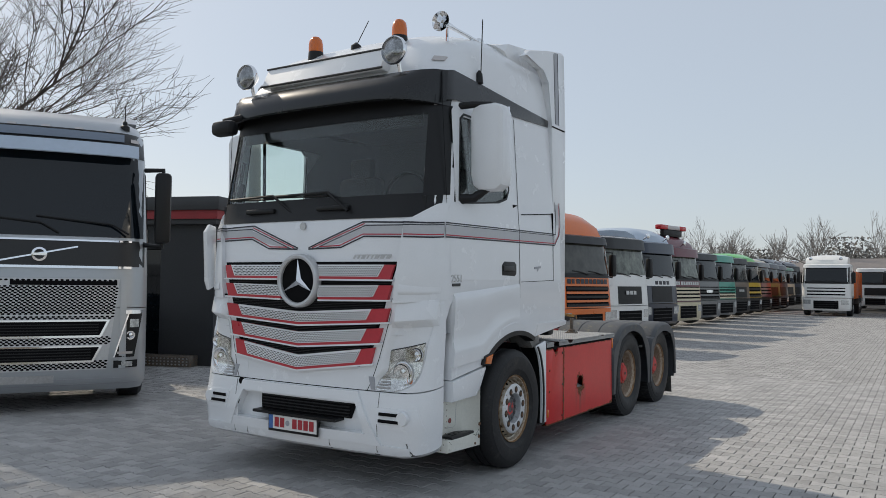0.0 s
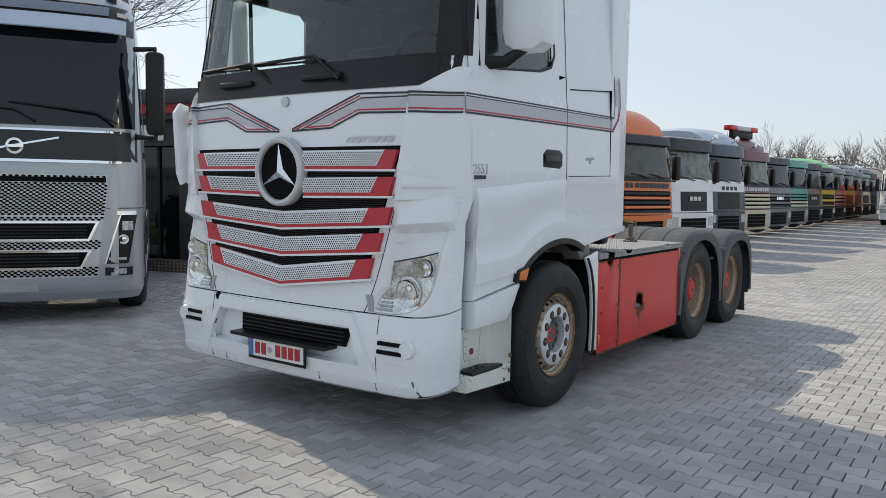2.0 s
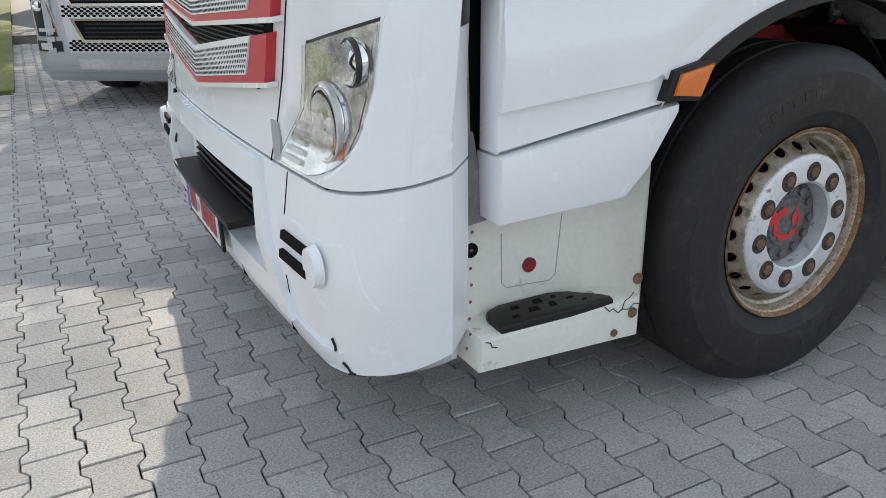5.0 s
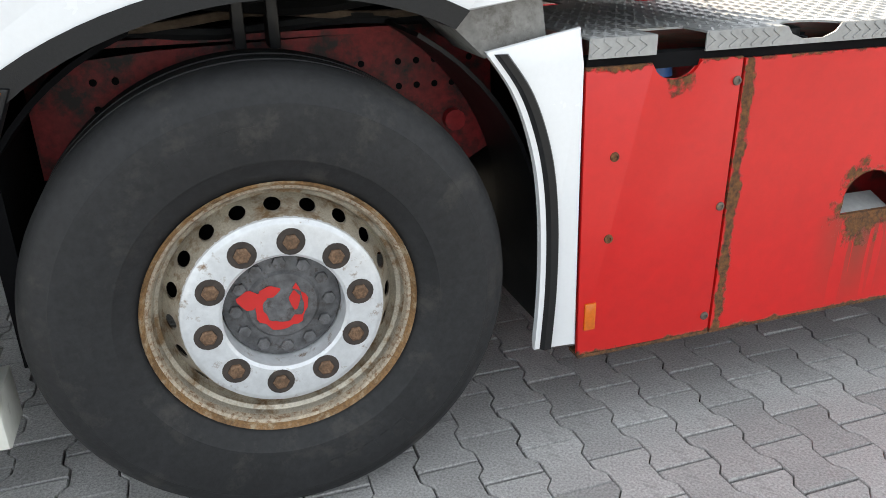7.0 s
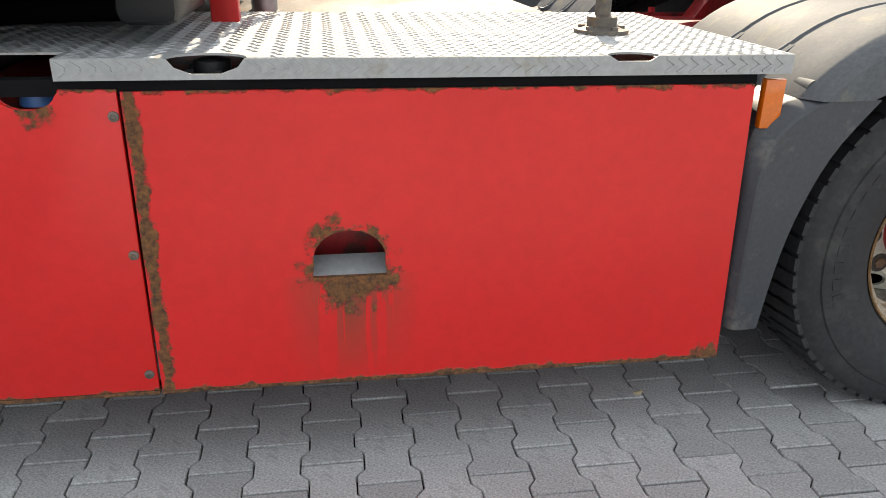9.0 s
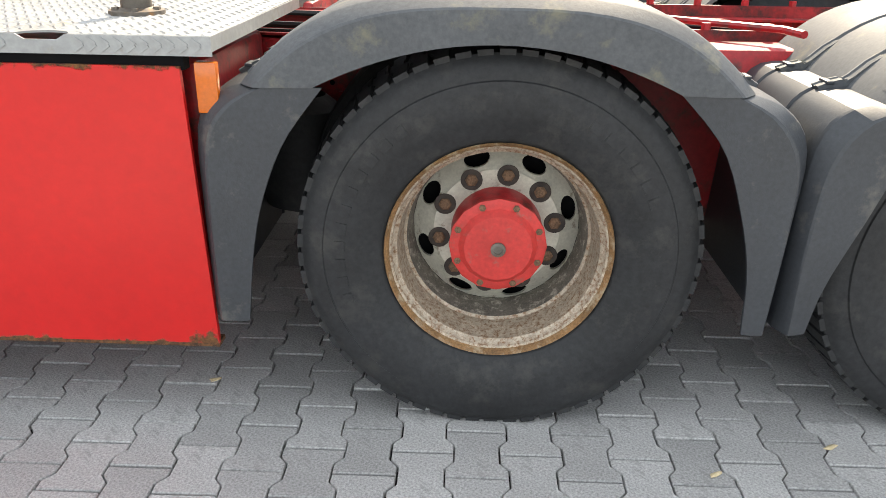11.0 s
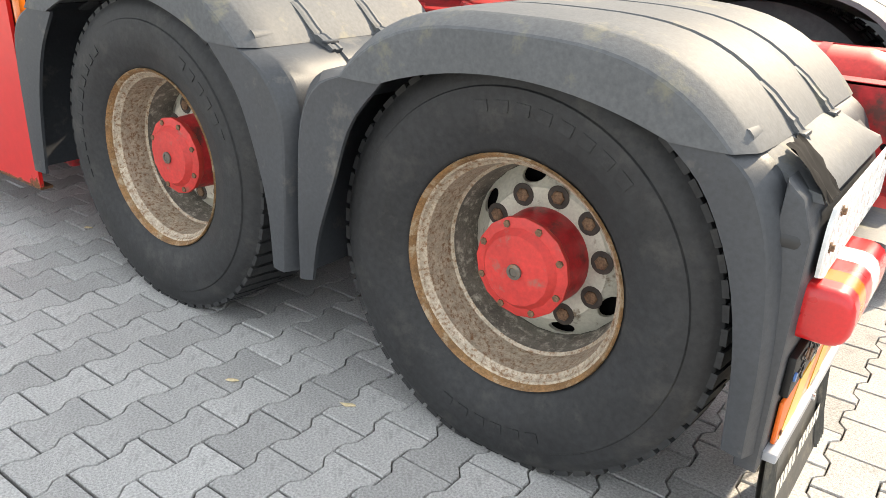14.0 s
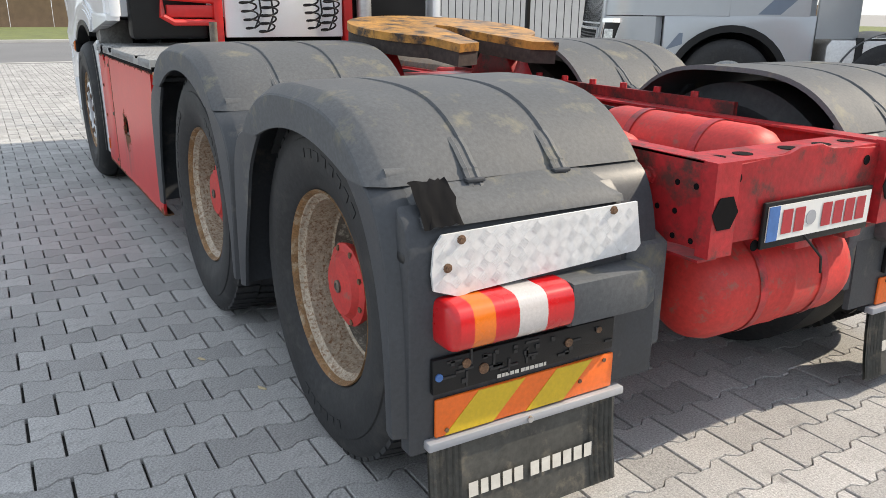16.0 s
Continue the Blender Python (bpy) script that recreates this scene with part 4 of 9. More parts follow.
tube(bm, [(0.88, -1.20, 3.44), (0.88, -1.22, 3.92)], 0.005, 6)
part("aerial", bm, BLACK, truck)
bm = bmesh.new()
lathe(bm, [(0.05, -0.01), (0.045, 0.03), (0.02, 0.05), (0.008, 0.06)], (0.62, -0.06, 3.77), "z", 16)
tube(bm, [(0.62, -0.06, 3.8), (0.66, -0.17, 4.02)], 0.004, 6)
part("aerial", bm, BLACK, truck)
for s in (-1, 1):
    bm = bmesh.new()
    prism(bm, [(0.34, 3.12), (0.36, 3.37), (0.47, 3.395), (0.87, 3.375), (1.5, 3.345), (2.25, 3.32), (2.25, 3.25), (1.5, 3.215), (0.47, 3.165)], "y", *sorted((s * 1.196, s * 1.13)), bevel=0.012)
    part("side_trim", bm, VISOR, truck, "dark band along the cab side")
    bm = bmesh.new()
    cab.patch(bm, s * 0.985, s * 1.06, 3.50, 3.545, 0.02, 0.02, 4, 1)
    part("marker_lamp", bm, LENS_WHITE, truck)

# rear roof fairing and side deflectors
for s in (-1, 1):
    bm = bmesh.new()
    pts = [(2.30, 1.32), (2.27, 3.26), (2.21, 3.70), (2.09, 3.80), (1.66, 3.82), (1.78, 3.905), (2.16, 3.995), (2.54, 4.075), (2.59, 4.05), (2.60, 3.28), (2.585, 1.30)]
    prism(bm, pts, "y", *sorted((s * 1.225, s * 1.15)), bevel=0.02)
    fin = part("side_deflector", bm, WHITE, truck, "white side deflector")
    bm = bmesh.new()
    box(bm, 2.27, 2.575, *sorted((s * 1.229, s * 1.215)), 3.255, 3.268)
    part("deflector_joint", bm, VOID, fin)
    bm = bmesh.new()
    for x, w, mat_ in ((2.40, 0.06, 0),):
        prism(bm, [(2.365, 3.30), (2.425, 3.30), (2.395, 4.03), (2.335, 4.02)], "y", *sorted((s * 1.2275, s * 1.22)))
    part("decal", bm, GREY_TRIM, fin)
    bm = bmesh.new()
    prism(bm, [(2.345, 3.30), (2.353, 3.30), (2.322, 4.0), (2.314, 4.0)], "y", *sorted((s * 1.228, s * 1.22)))
    prism(bm, [(2.43, 3.30), (2.44, 3.30), (2.41, 4.03), (2.40, 4.03)], "y", *sorted((s * 1.228, s * 1.22)))
    part("decal", bm, STRIPE_DARK, fin)
bm = bmesh.new()
prism(bm, [(1.30, 3.86), (1.60, 3.93), (1.80, 3.955), (2.16, 4.0), (2.54, 4.05), (2.54, 3.3), (2.2, 3.3), (2.1, 3.5), (1.80, 3.62)], "y", -1.09, 1.09, 0.07)
part("roof_fairing", bm, WHITE, truck)

# panels at the corners below the screen
for s in (-1, 1):
    bm = bmesh.new()
    cab.patch(bm, s * 0.97, s * 1.243, lambda y: 1.556 + 0.05 * (abs(y) - 0.97), lambda y: 2.205 + 0.11 * min(1, max(0, (abs(y) - 1.05) / 0.15)), 0.045, 0.06, 20, 8, ends=lambda v, s=s: (s * (0.93 + 0.08 * v), s * 1.243))
    part("corner_panel", bm, WHITE, truck, "white air-guide panel at the cab corner")

# doors, windows, mirrors, steps
for s in (-1, 1):
    def flat(name, pts, material, parent, y0, y1, label="", bevel=0.0):
        bm = bmesh.new()
        prism(bm, pts, "y", *sorted((s * y0, s * y1)), bevel=bevel)
        return part(name, bm, material, parent, label)
    door = bmesh.new()
    quad_strip(door, [[(x, s * (cab.half(z) + 0.002), z) for z in (1.72, 1.9, 2.05, 2.18, 2.24, 2.29)] for x in (0.315, 0.7, 1.1, 1.497)])
    quad_strip(door, [[(x, s * (cab.half(z) - 0.01), z) for z in (1.72, 1.9, 2.05, 2.18, 2.24, 2.29)] for x in (0.315, 0.7, 1.1, 1.497)])
    door = part("door", door, WHITE, truck, "white cab door, closed")
    for x in (0.30, 1.503):
        gap = bmesh.new()
        for z0, z1 in zip(CAB_Z, CAB_Z[1:]):
            if z0 < 3.15 and (x > 1 or z0 > 1.55):
                w0, w1 = (cab.half(z) + 0.0035 - (0.012 if x < 1 else 0) for z in (z0, z1))
                gap.faces.new([gap.verts.new(p) for p in ((x - 0.004, s * w0, z0), (x + 0.004, s * w0, z0), (x + 0.004, s * w1, z1), (x - 0.004, s * w1, z1))])
        part("door_gap", gap, VOID, door)
    bm = bmesh.new()
    pts = [(0.42, 2.33), (0.42, 3.04), (1.30, 3.04), (1.30, 2.33)]
    quad_strip(bm, [[(x, s * (cab.half(z) - d), z) for x, z in pts] for d in (0.012, 0.018)], closed=True, cap=True)
    pane = part("side_window", bm, TINT, door)
    pane.visible_shadow = False
    bm = bmesh.new()
    outer = [(0.46, 2.34), (0.535, 3.02), (0.60, 3.07), (1.25, 3.07), (1.34, 2.99), (1.345, 2.52), (1.29, 2.43), (1.14, 2.385), (0.60, 2.33)]
    frame_out = [(0.42, 2.28), (0.42, 3.06), (0.46, 3.11), (1.36, 3.11), (1.40, 3.06), (1.40, 2.5), (1.40, 2.36), (1.2, 2.28), (0.60, 2.28)]
    inner = [(0.93 + (x - 0.93) * 0.965, 2.72 + (z - 2.72) * 0.955) for x, z in outer]
    lay_on = lambda bm_, ring, off: [bm_.verts.new((x, s * (cab.half(z) + off), z)) for x, z in ring]
    vs = [lay_on(bm, frame_out, 0.002), lay_on(bm, outer, 0.004), lay_on(bm, outer, -0.02)]
    for a, b in zip(vs, vs[1:]):
        for i in range(9):
            bm.faces.new((a[i], a[(i + 1) % 9], b[(i + 1) % 9], b[i]))
    part("door_top", bm, WHITE, door)
    bm = bmesh.new()
    vs = [lay_on(bm, outer, 0.002), lay_on(bm, outer, 0.006), lay_on(bm, inner, 0.006), lay_on(bm, inner, -0.02)]
    for a, b in zip(vs, vs[1:]):
        for i in range(9):
            bm.faces.new((a[i], a[(i + 1) % 9], b[(i + 1) % 9], b[i]))
    part("window_frame", bm, BLACK, door)
    bm = bmesh.new()
    prism(bm, [(0.70, 2.36), (0.725, 2.36), (0.725, 3.05), (0.70, 3.05)], "y", *sorted((s * 1.185, s * 1.165)))
    part("window_bar", bm, BLACK, door)
    h = flat("handle_recess", [(1.16, 1.76), (1.16, 1.85), (1.21, 1.885), (1.40, 1.885), (1.44, 1.86), (1.44, 1.78), (1.40, 1.755)], BLACK, door, 1.247, 1.22, "black recessed door handle", 0.004)
    flat("handle", [(1.18, 1.80), (1.18, 1.845), (1.36, 1.845), (1.40, 1.80)], DARK_TRIM, h, 1.262, 1.24, "", 0.006)
    flat("kick_panel", [(1.53, 1.705), (2.24, 1.725), (2.24, 1.73), (1.54, 1.71)], VOID, cab_body, 1.2462, 1.24)
    flat("locker_joint", [(1.56, 2.325), (2.24, 2.385), (2.24, 2.378), (1.565, 2.318)], VOID, cab_body, 1.2362, 1.22)
    flat("locker_joint", [(2.236, 1.72), (2.244, 1.72), (2.244, 2.39), (2.236, 2.39)], VOID, cab_body, 1.2462, 1.20)
    flat("latch", [(1.81, 1.83), (1.81, 1.85), (1.95, 1.86), (1.95, 1.84), (1.90, 1.838), (1.89, 1.81), (1.87, 1.81), (1.865, 1.835)], GREY_TRIM, cab_body, 1.2475, 1.24)
    # lower side panel with wheel arch, crease, black arch lip
    fender = flat("fender", [(0.355, 1.60), (0.36, 0.885), (0.86, 0.965)] + arc(AX1, HUB_Z, 0.735, 145, 60, 16) + [(2.0, 1.19), (2.57, 1.27), (2.57, 1.32), (2.30, 1.32), (1.52, 1.32), (1.0, 1.32)], WHITE, truck, 1.245, 1.16, "white wheel-arch panel", 0.006)
    bm = bmesh.new()
    rows = []
    for k in range(25):
        x = 0.358 + 1.142 * k / 24
        z_top = 1.61 + 0.08 * k / 24
        z_low = 0.985 + 0.08 * (x - 0.36) if x < 0.80 else HUB_Z + math.sqrt(max(0.0, 0.80 ** 2 - (AX1 - x) ** 2))
        z_low = max(z_low, 0.985 + 0.08 * (min(x, 0.80) - 0.36))
        fade = 1.0 - 0.75 * max(0.0, (x - 0.8) / 0.7)
        rows.append([(x, s * (1.2455 + d * fade), z_low + (z_top - z_low) * f) for d, f in ((-0.03, 1.0), (0.0, 1.0), (0.020, 0.955), (0.024, 0.90), (0.020, 0.72), (0.008, 0.50), (0.006, 0.38), (0.022, 0.24), (0.026, 0.20), (0.022, 0.10), (0.018, 0.0), (-0.03, 0.0))])
    quad_strip(bm, rows, closed=True, cap=True)
    part("shoulder", bm, WHITE, fender, smooth=0.8)
    for r_out, y_out in ((0.90, 1.250), (0.865, 1.255), (0.83, 1.260)):
        flat("arch_flare", arc(AX1, HUB_Z, r_out, 140, 60, 22) + arc(AX1, HUB_Z, 0.736, 60, 140, 22), WHITE, fender, y_out, 1.20, "", 0.004)
    flat("arch_lip", arc(AX1, HUB_Z, 0.742, 140, 60, 22) + arc(AX1, HUB_Z, 0.692, 60, 140, 22), BLACK, fender, 1.266, 1.17, "black rubber arch lip")
    flat("door_flap", [(0.365, 0.715), (0.36, 0.878), (0.80, 0.94), (0.895, 0.955), (0.895, 0.93), (0.805, 0.79), (0.735, 0.725)], WHITE, truck, 1.262, 1.14, "white lower step flap", 0.014)
    lamp = flat("side_lamp", [(0.825, 0.965), (0.85, 1.04), (0.945, 1.062), (0.985, 1.055), (0.945, 0.955)], BLACK, truck, 1.275, 1.22, "amber side lamp in a black bezel", 0.006)
    flat("lens", [(0.852, 0.978), (0.868, 1.03), (0.972, 1.05), (0.938, 0.968)], LENS_ORANGE, lamp, 1.285, 1.25, "", 0.004)
    # step recess: back wall, sill, tread, hatch
    step = flat("step_recess", [(0.32, 0.40), (0.32, 0.80), (0.73, 0.80), (0.735, 0.62), (0.745, 0.40)], CREAM, truck, 1.12, 1.08, "cream plastic step recess", 0.004)
    bm = bmesh.new()
    rows = []
    for i in range(9):
        a = i / 8
        rows.append([(0.72 + 0.10 * math.sin(a * math.pi / 2), s * (1.12 + 0.125 * (1 - math.cos(a * math.pi / 2))), z) for z in (0.40, 0.55, 0.70, 0.80)])
    quad_strip(bm, rows)
    quad_strip(bm, [[(x + 0.012, y - s * 0.006, z) for x, y, z in r] for r in rows])
    part("step_cheek", bm, CREAM, step)
    flat("sill", [(0.315, 0.33), (0.318, 0.425), (0.60, 0.415), (0.83, 0.43), (0.83, 0.305)], CREAM, step, 1.245, 1.09, "cracked cream step sill", 0.010)
    bm = bmesh.new()
    tr = [(0.383, -1.238), (0.385, -1.17), (0.392, -1.145), (0.408, -1.132), (0.44, -1.127), (0.60, -1.125), (0.635, -1.128), (0.66, -1.138), (0.73, -1.20), (0.742, -1.222), (0.738, -1.238)]
    prism(bm, [(x, s * -y) for x, y in tr], "z", 0.41, 0.440, bevel=0.008)
    tread = part("step_tread", bm, BLACK, step, "black moulded step tread")
    bm = bmesh.new()
    for x, y, w, d in ((0.47, 1.160, 0.016, 0.010), (0.545, 1.155, 0.017, 0.013), (0.60, 1.152, 0.009, 0.007), (0.51, 1.190, 0.020, 0.013), (0.572, 1.188, 0.014, 0.013), (0.445, 1.205, 0.013, 0.008), (0.635, 1.178, 0.014, 0.005), (0.665, 1.205, 0.010, 0.004)):
        prism(bm, [(x - w, s * (y + d)), (x - w * 0.4, s * (y - d)), (x + w, s * (y - d * 0.8)), (x + w * 0.8, s * (y + d * 0.9))], "z", 0.438, 0.4407)
    part("tread_hole", bm, VOID, tread, kind="stuff")
    ring = [(0.452, 0.64), (0.455, 0.50), (0.47, 0.483), (0.61, 0.475), (0.628, 0.49), (0.642, 0.66)]
    bm = bmesh.new()
    tube(bm, [(x, s * 1.1205, z) for x, z in ring], 0.0016, 6)
    hatch = part("hatch_joint", bm, GREY_TRIM, step)
    bm = bmesh.new()
    disc(bm, (0.54, s * 1.119, 0.535), 0.021, "y", s * 0.006, 24)
    part("red_reflector", bm, DEEP_RED, step, "small round red lamp")
    bm = bmesh.new()
    disc(bm, (0.362, s * 1.119, 0.61), 0.020, "y", s * 0.003, 16)
    part("round_hole", bm, VOID, step)
    for x, z, r in ((0.812, 0.483, 0.016), (0.803, 0.383, 0.015), (0.742, 0.335, 0.011)):
        bm = bmesh.new()
        disc(bm, (x, s * 1.244, z), r, "y", s * 0.005, 16)
        part("bolt", bm, NUT, step, "rusty bolt head")
    bm = bmesh.new()
    disc(bm, (0.715, s * 1.165, 0.424), 0.013, "z", 0.006, 16)
    part("bolt", bm, GREY_TRIM, step, "grey bolt head")
    bm = bmesh.new()
    tube(bm, [(x, s * 1.2465, z) for x, z in ((0.702, 0.424), (0.722, 0.405), (0.733, 0.411), (0.752, 0.394), (0.765, 0.402), (0.790, 0.396), (0.806, 0.410), (0.829, 0.404))], 0.0013, 5)
    tube(bm, [(x, s * 1.2465, z) for x, z in ((0.765, 0.402), (0.772, 0.425), (0.787, 0.431), (0.802, 0.445))], 0.0012, 5)
    tube(bm, [(x, s * 1.2465, z) for x, z in ((0.33, 0.415), (0.345, 0.408), (0.35, 0.395), (0.365, 0.39))], 0.0016, 5)
    part("crack", bm, BLACK, step, kind="stuff")
    # dark gap behind the bumper's edge
    filler = flat("gap_filler", [(0.24, 0.70), (0.24, 1.64), (0.40, 1.64), (0.40, 0.70)], VOID, truck, 1.13, 1.05, "dark gap beside the door with grey plastic strips")
    flat("gap_strip", [(0.25, 0.90), (0.25, 1.13), (0.322, 1.125), (0.332, 0.90)], DUST_GREY, filler, 1.170, 1.12, "grey plastic strip")
    flat("gap_strip", [(0.25, 0.70), (0.25, 0.92), (0.345, 0.925), (0.385, 0.70)], DUST_GREY, filler, 1.160, 1.12, "grey plastic strip")
    bm = bmesh.new()
    for k in range(9):
        z = 0.36 + 0.045 * k
        disc(bm, (0.285 + 0.002 * (k % 3), s * (cab.half(z) - 0.001), z), 0.004, "y", s * 0.003, 8)
    part("screw", bm, NUT, bumper, kind="stuff")

    # mirrors
    bm = bmesh.new()
    prism(bm, [(s * 1.57, 2.56), (s * 1.55, 2.47), (s * 1.49, 2.43), (s * 1.34, 2.43), (s * 1.28, 2.47), (s * 1.26, 2.56), (s * 1.26, 3.05), (s * 1.29, 3.11), (s * 1.35, 3.13), (s * 1.48, 3.13), (s * 1.54, 3.11), (s * 1.57, 3.05)], "x", 0.59, 0.76, 0.035)
    mirror = part("mirror", bm, WHITE, truck, "white mirror housing on black arms")
    bm = bmesh.new()
    box(bm, 0.755, 0.765, *sorted((s * 1.54, s * 1.28)), 2.72, 3.12, 0.003)
    box(bm, 0.755, 0.765, *sorted((s * 1.54, s * 1.28)), 2.48, 2.69, 0.003)
    part("mirror_glass", bm, CHROME, mirror)
    bm = bmesh.new()
    tube(bm, [(0.56, s * 1.17, 3.12), (0.62, s * 1.28, 3.135), (0.68, s * 1.42, 3.13)], 0.028, 10)
    part("mirror_arm", bm, BLACK, mirror)
    bm = bmesh.new()
    tube(bm, [(0.50, s * 1.2, 2.36), (0.58, s * 1.30, 2.37), (0.66, s * 1.40, 2.46)], 0.045, 10, 0.03)
    part("mirror_arm", bm, BLACK, mirror)
bm = bmesh.new()
tube(bm, [(0.22, 0.75, 3.20), (0.08, 0.85, 3.18), (-0.06, 0.93, 3.12)], 0.03)
box(bm, -0.15, -0.02, 0.76, 1.01, 2.985, 3.12, 0.045)
part("front_mirror", bm, BLACK, truck, "black kerb mirror on an arm")
for y0, y1 in ((-0.20, 0.55), (0.42, 1.0)):
    bm = bmesh.new()
    pts = [(cab.front(y1 - 0.0, 2.3) - 0.05, y0 - 0.25, 2.28), (cab.front(y0, 2.45) - 0.05, y0 - 0.02, 2.44), (cab.front(y1, 2.44) - 0.02, y1, 2.435)]
    tube(bm, pts, 0.012, 6)
    tube(bm, [(cab.front(y0, 2.44) - 0.015, y0, 2.415), (cab.front(y1, 2.44) - 0.015, y1, 2.43)], 0.008, 6)
    part("wiper", bm, BLACK, truck)
for y in (-0.28, 0.55):
    bm = bmesh.new()
    box(bm, cab.front(y, 2.3) - 0.04, cab.front(y, 2.3) + 0.02, y - 0.17, y + 0.17, 2.29, 2.33, 0.012)
    part("grab_handle", bm, BLACK, truck)
bm = bmesh.new()
prism(bm, [(0.05, 1.62), (0.02, 1.70), (0.0, 2.15), (0.05, 2.22), (0.12, 2.2), (0.12, 1.65)], "y", 1.20, 1.255, bevel=0.015)
part("corner_deflector", bm, WHITE, truck)
cab_text = bpy.data.curves.new("model_number", "FONT")
cab_text.body, cab_text.size, cab_text.extrude = "2551", 0.085, 0.002
text_ob = new("model_number", cab_text)
text_ob.matrix_basis = pose(0.325, -1.249, 1.70, 90, 0, 0)
text_mesh = bpy.data.meshes.new_from_object(text_ob)
bpy.data.objects.remove(text_ob)
text_mesh.materials.append(STEEL)
number = new("model_number", text_mesh)
number.parent, number.matrix_parent_inverse = truck, truck.matrix_basis.inverted()
number.matrix_basis = pose(0.325, -1.249, 1.70, 90, 0, 0)
bm = bmesh.new()
box(bm, 0.34, 0.46, -1.251, -1.244, 1.668, 1.690)
part("type_badge", bm, DARK_TRIM, truck)


def number_plate(x, y0, y1, z0, z1, facing, parent):
    """A licence plate on its carrier, its marks as plain bars. facing -1 looks to the front."""
    bm = bmesh.new()
    box(bm, *sorted((x, x - facing * 0.012)), y0 - 0.012, y1 + 0.012, z0 - 0.022, z1 + 0.012, 0.004)
    holder = part("plate_carrier", bm, BLACK, parent, "licence plate with red marks in a black carrier")
    bm = bmesh.new()
    box(bm, *sorted((x + facing * 0.001, x + facing * 0.004)), y0, y1, z0, z1)
    plate = part("plate", bm, PLATE_WHITE, holder)
    bm = bmesh.new()
    left = y1 if facing < 0 else y0
    step = -1 if facing < 0 else 1
    a, b = sorted((left, left + step * 0.045))
    box(bm, *sorted((x + facing * 0.004, x + facing * 0.0055)), a, b, z0, z1)
    part("blue_field", bm, BLUE, plate)
    bm = bmesh.new()
    h = z1 - z0
    wide = y1 - y0
    bars(bm, left + step * 0.125 * wide, left + step * 0.945 * wide, z0 + 0.16 * h, z1 - 0.14 * h, [5, 1.2, 5, 9, 5, 1.2, 5, 1.2, 5, 1.2, 5], lambda y, z: (x + facing * 0.006, y, z))
    part("mark", bm, PLATE_RED, plate, kind="stuff")
    bm = bmesh.new()
    disc(bm, (x + facing * 0.004, left + step * 0.40 * wide, (z0 + z1) / 2), 0.022, "x", facing * 0.002, 16)
    part("seal", bm, GREY_TRIM, plate)
    return holder


number_plate(-0.125, -0.265, 0.255, 0.505, 0.615, -1, truck)


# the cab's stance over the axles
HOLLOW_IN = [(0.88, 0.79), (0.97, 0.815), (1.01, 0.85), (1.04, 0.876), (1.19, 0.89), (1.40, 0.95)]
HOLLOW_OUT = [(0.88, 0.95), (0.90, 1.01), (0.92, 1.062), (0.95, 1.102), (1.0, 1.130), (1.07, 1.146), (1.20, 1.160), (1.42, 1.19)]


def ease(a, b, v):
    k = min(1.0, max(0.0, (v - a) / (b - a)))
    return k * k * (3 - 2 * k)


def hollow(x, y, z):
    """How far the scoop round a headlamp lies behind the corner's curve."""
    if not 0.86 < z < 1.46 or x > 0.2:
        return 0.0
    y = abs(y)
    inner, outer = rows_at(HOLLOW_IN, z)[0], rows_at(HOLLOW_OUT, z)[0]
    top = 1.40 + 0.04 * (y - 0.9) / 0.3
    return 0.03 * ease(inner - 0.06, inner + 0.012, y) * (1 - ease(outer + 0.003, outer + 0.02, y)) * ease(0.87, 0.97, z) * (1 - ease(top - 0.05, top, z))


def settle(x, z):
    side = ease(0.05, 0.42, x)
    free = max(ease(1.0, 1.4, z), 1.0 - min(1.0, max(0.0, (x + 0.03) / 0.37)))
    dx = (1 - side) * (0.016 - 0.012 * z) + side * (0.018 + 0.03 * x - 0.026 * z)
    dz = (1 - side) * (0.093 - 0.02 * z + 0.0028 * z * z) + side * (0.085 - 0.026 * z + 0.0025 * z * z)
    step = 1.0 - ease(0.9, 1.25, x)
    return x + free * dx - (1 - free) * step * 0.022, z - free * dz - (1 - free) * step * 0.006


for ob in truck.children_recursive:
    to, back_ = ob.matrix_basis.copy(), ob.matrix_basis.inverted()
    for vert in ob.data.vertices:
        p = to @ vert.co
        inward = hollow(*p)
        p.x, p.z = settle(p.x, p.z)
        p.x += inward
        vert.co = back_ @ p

# ---- wheels ----
def lugs(bm, at, s, count, r0, r1, w0, w1, share):
    """Tread blocks round a tyre between two widths."""
    for i in range(count):
        a0, a1 = 2 * math.pi * (i + 0.5 - share / 2) / count, 2 * math.pi * (i + 0.5 + share / 2) / count
        ring = []
        for r in (r0, r1):
            for w in (w0, w1):
                for a in (a0, a1):
                    rr = r - (0.008 if w == w0 and r == r1 else 0)
                    ring.append(bm.verts.new((at[0] + rr * math.cos(a), at[1] + s * w, at[2] + rr * math.sin(a))))
        for q in ((0, 1, 3, 2), (4, 6, 7, 5), (0, 4, 5, 1), (2, 3, 7, 6), (0, 2, 6, 4), (1, 5, 7, 3)):
            bm.faces.new([ring[k] for k in q])


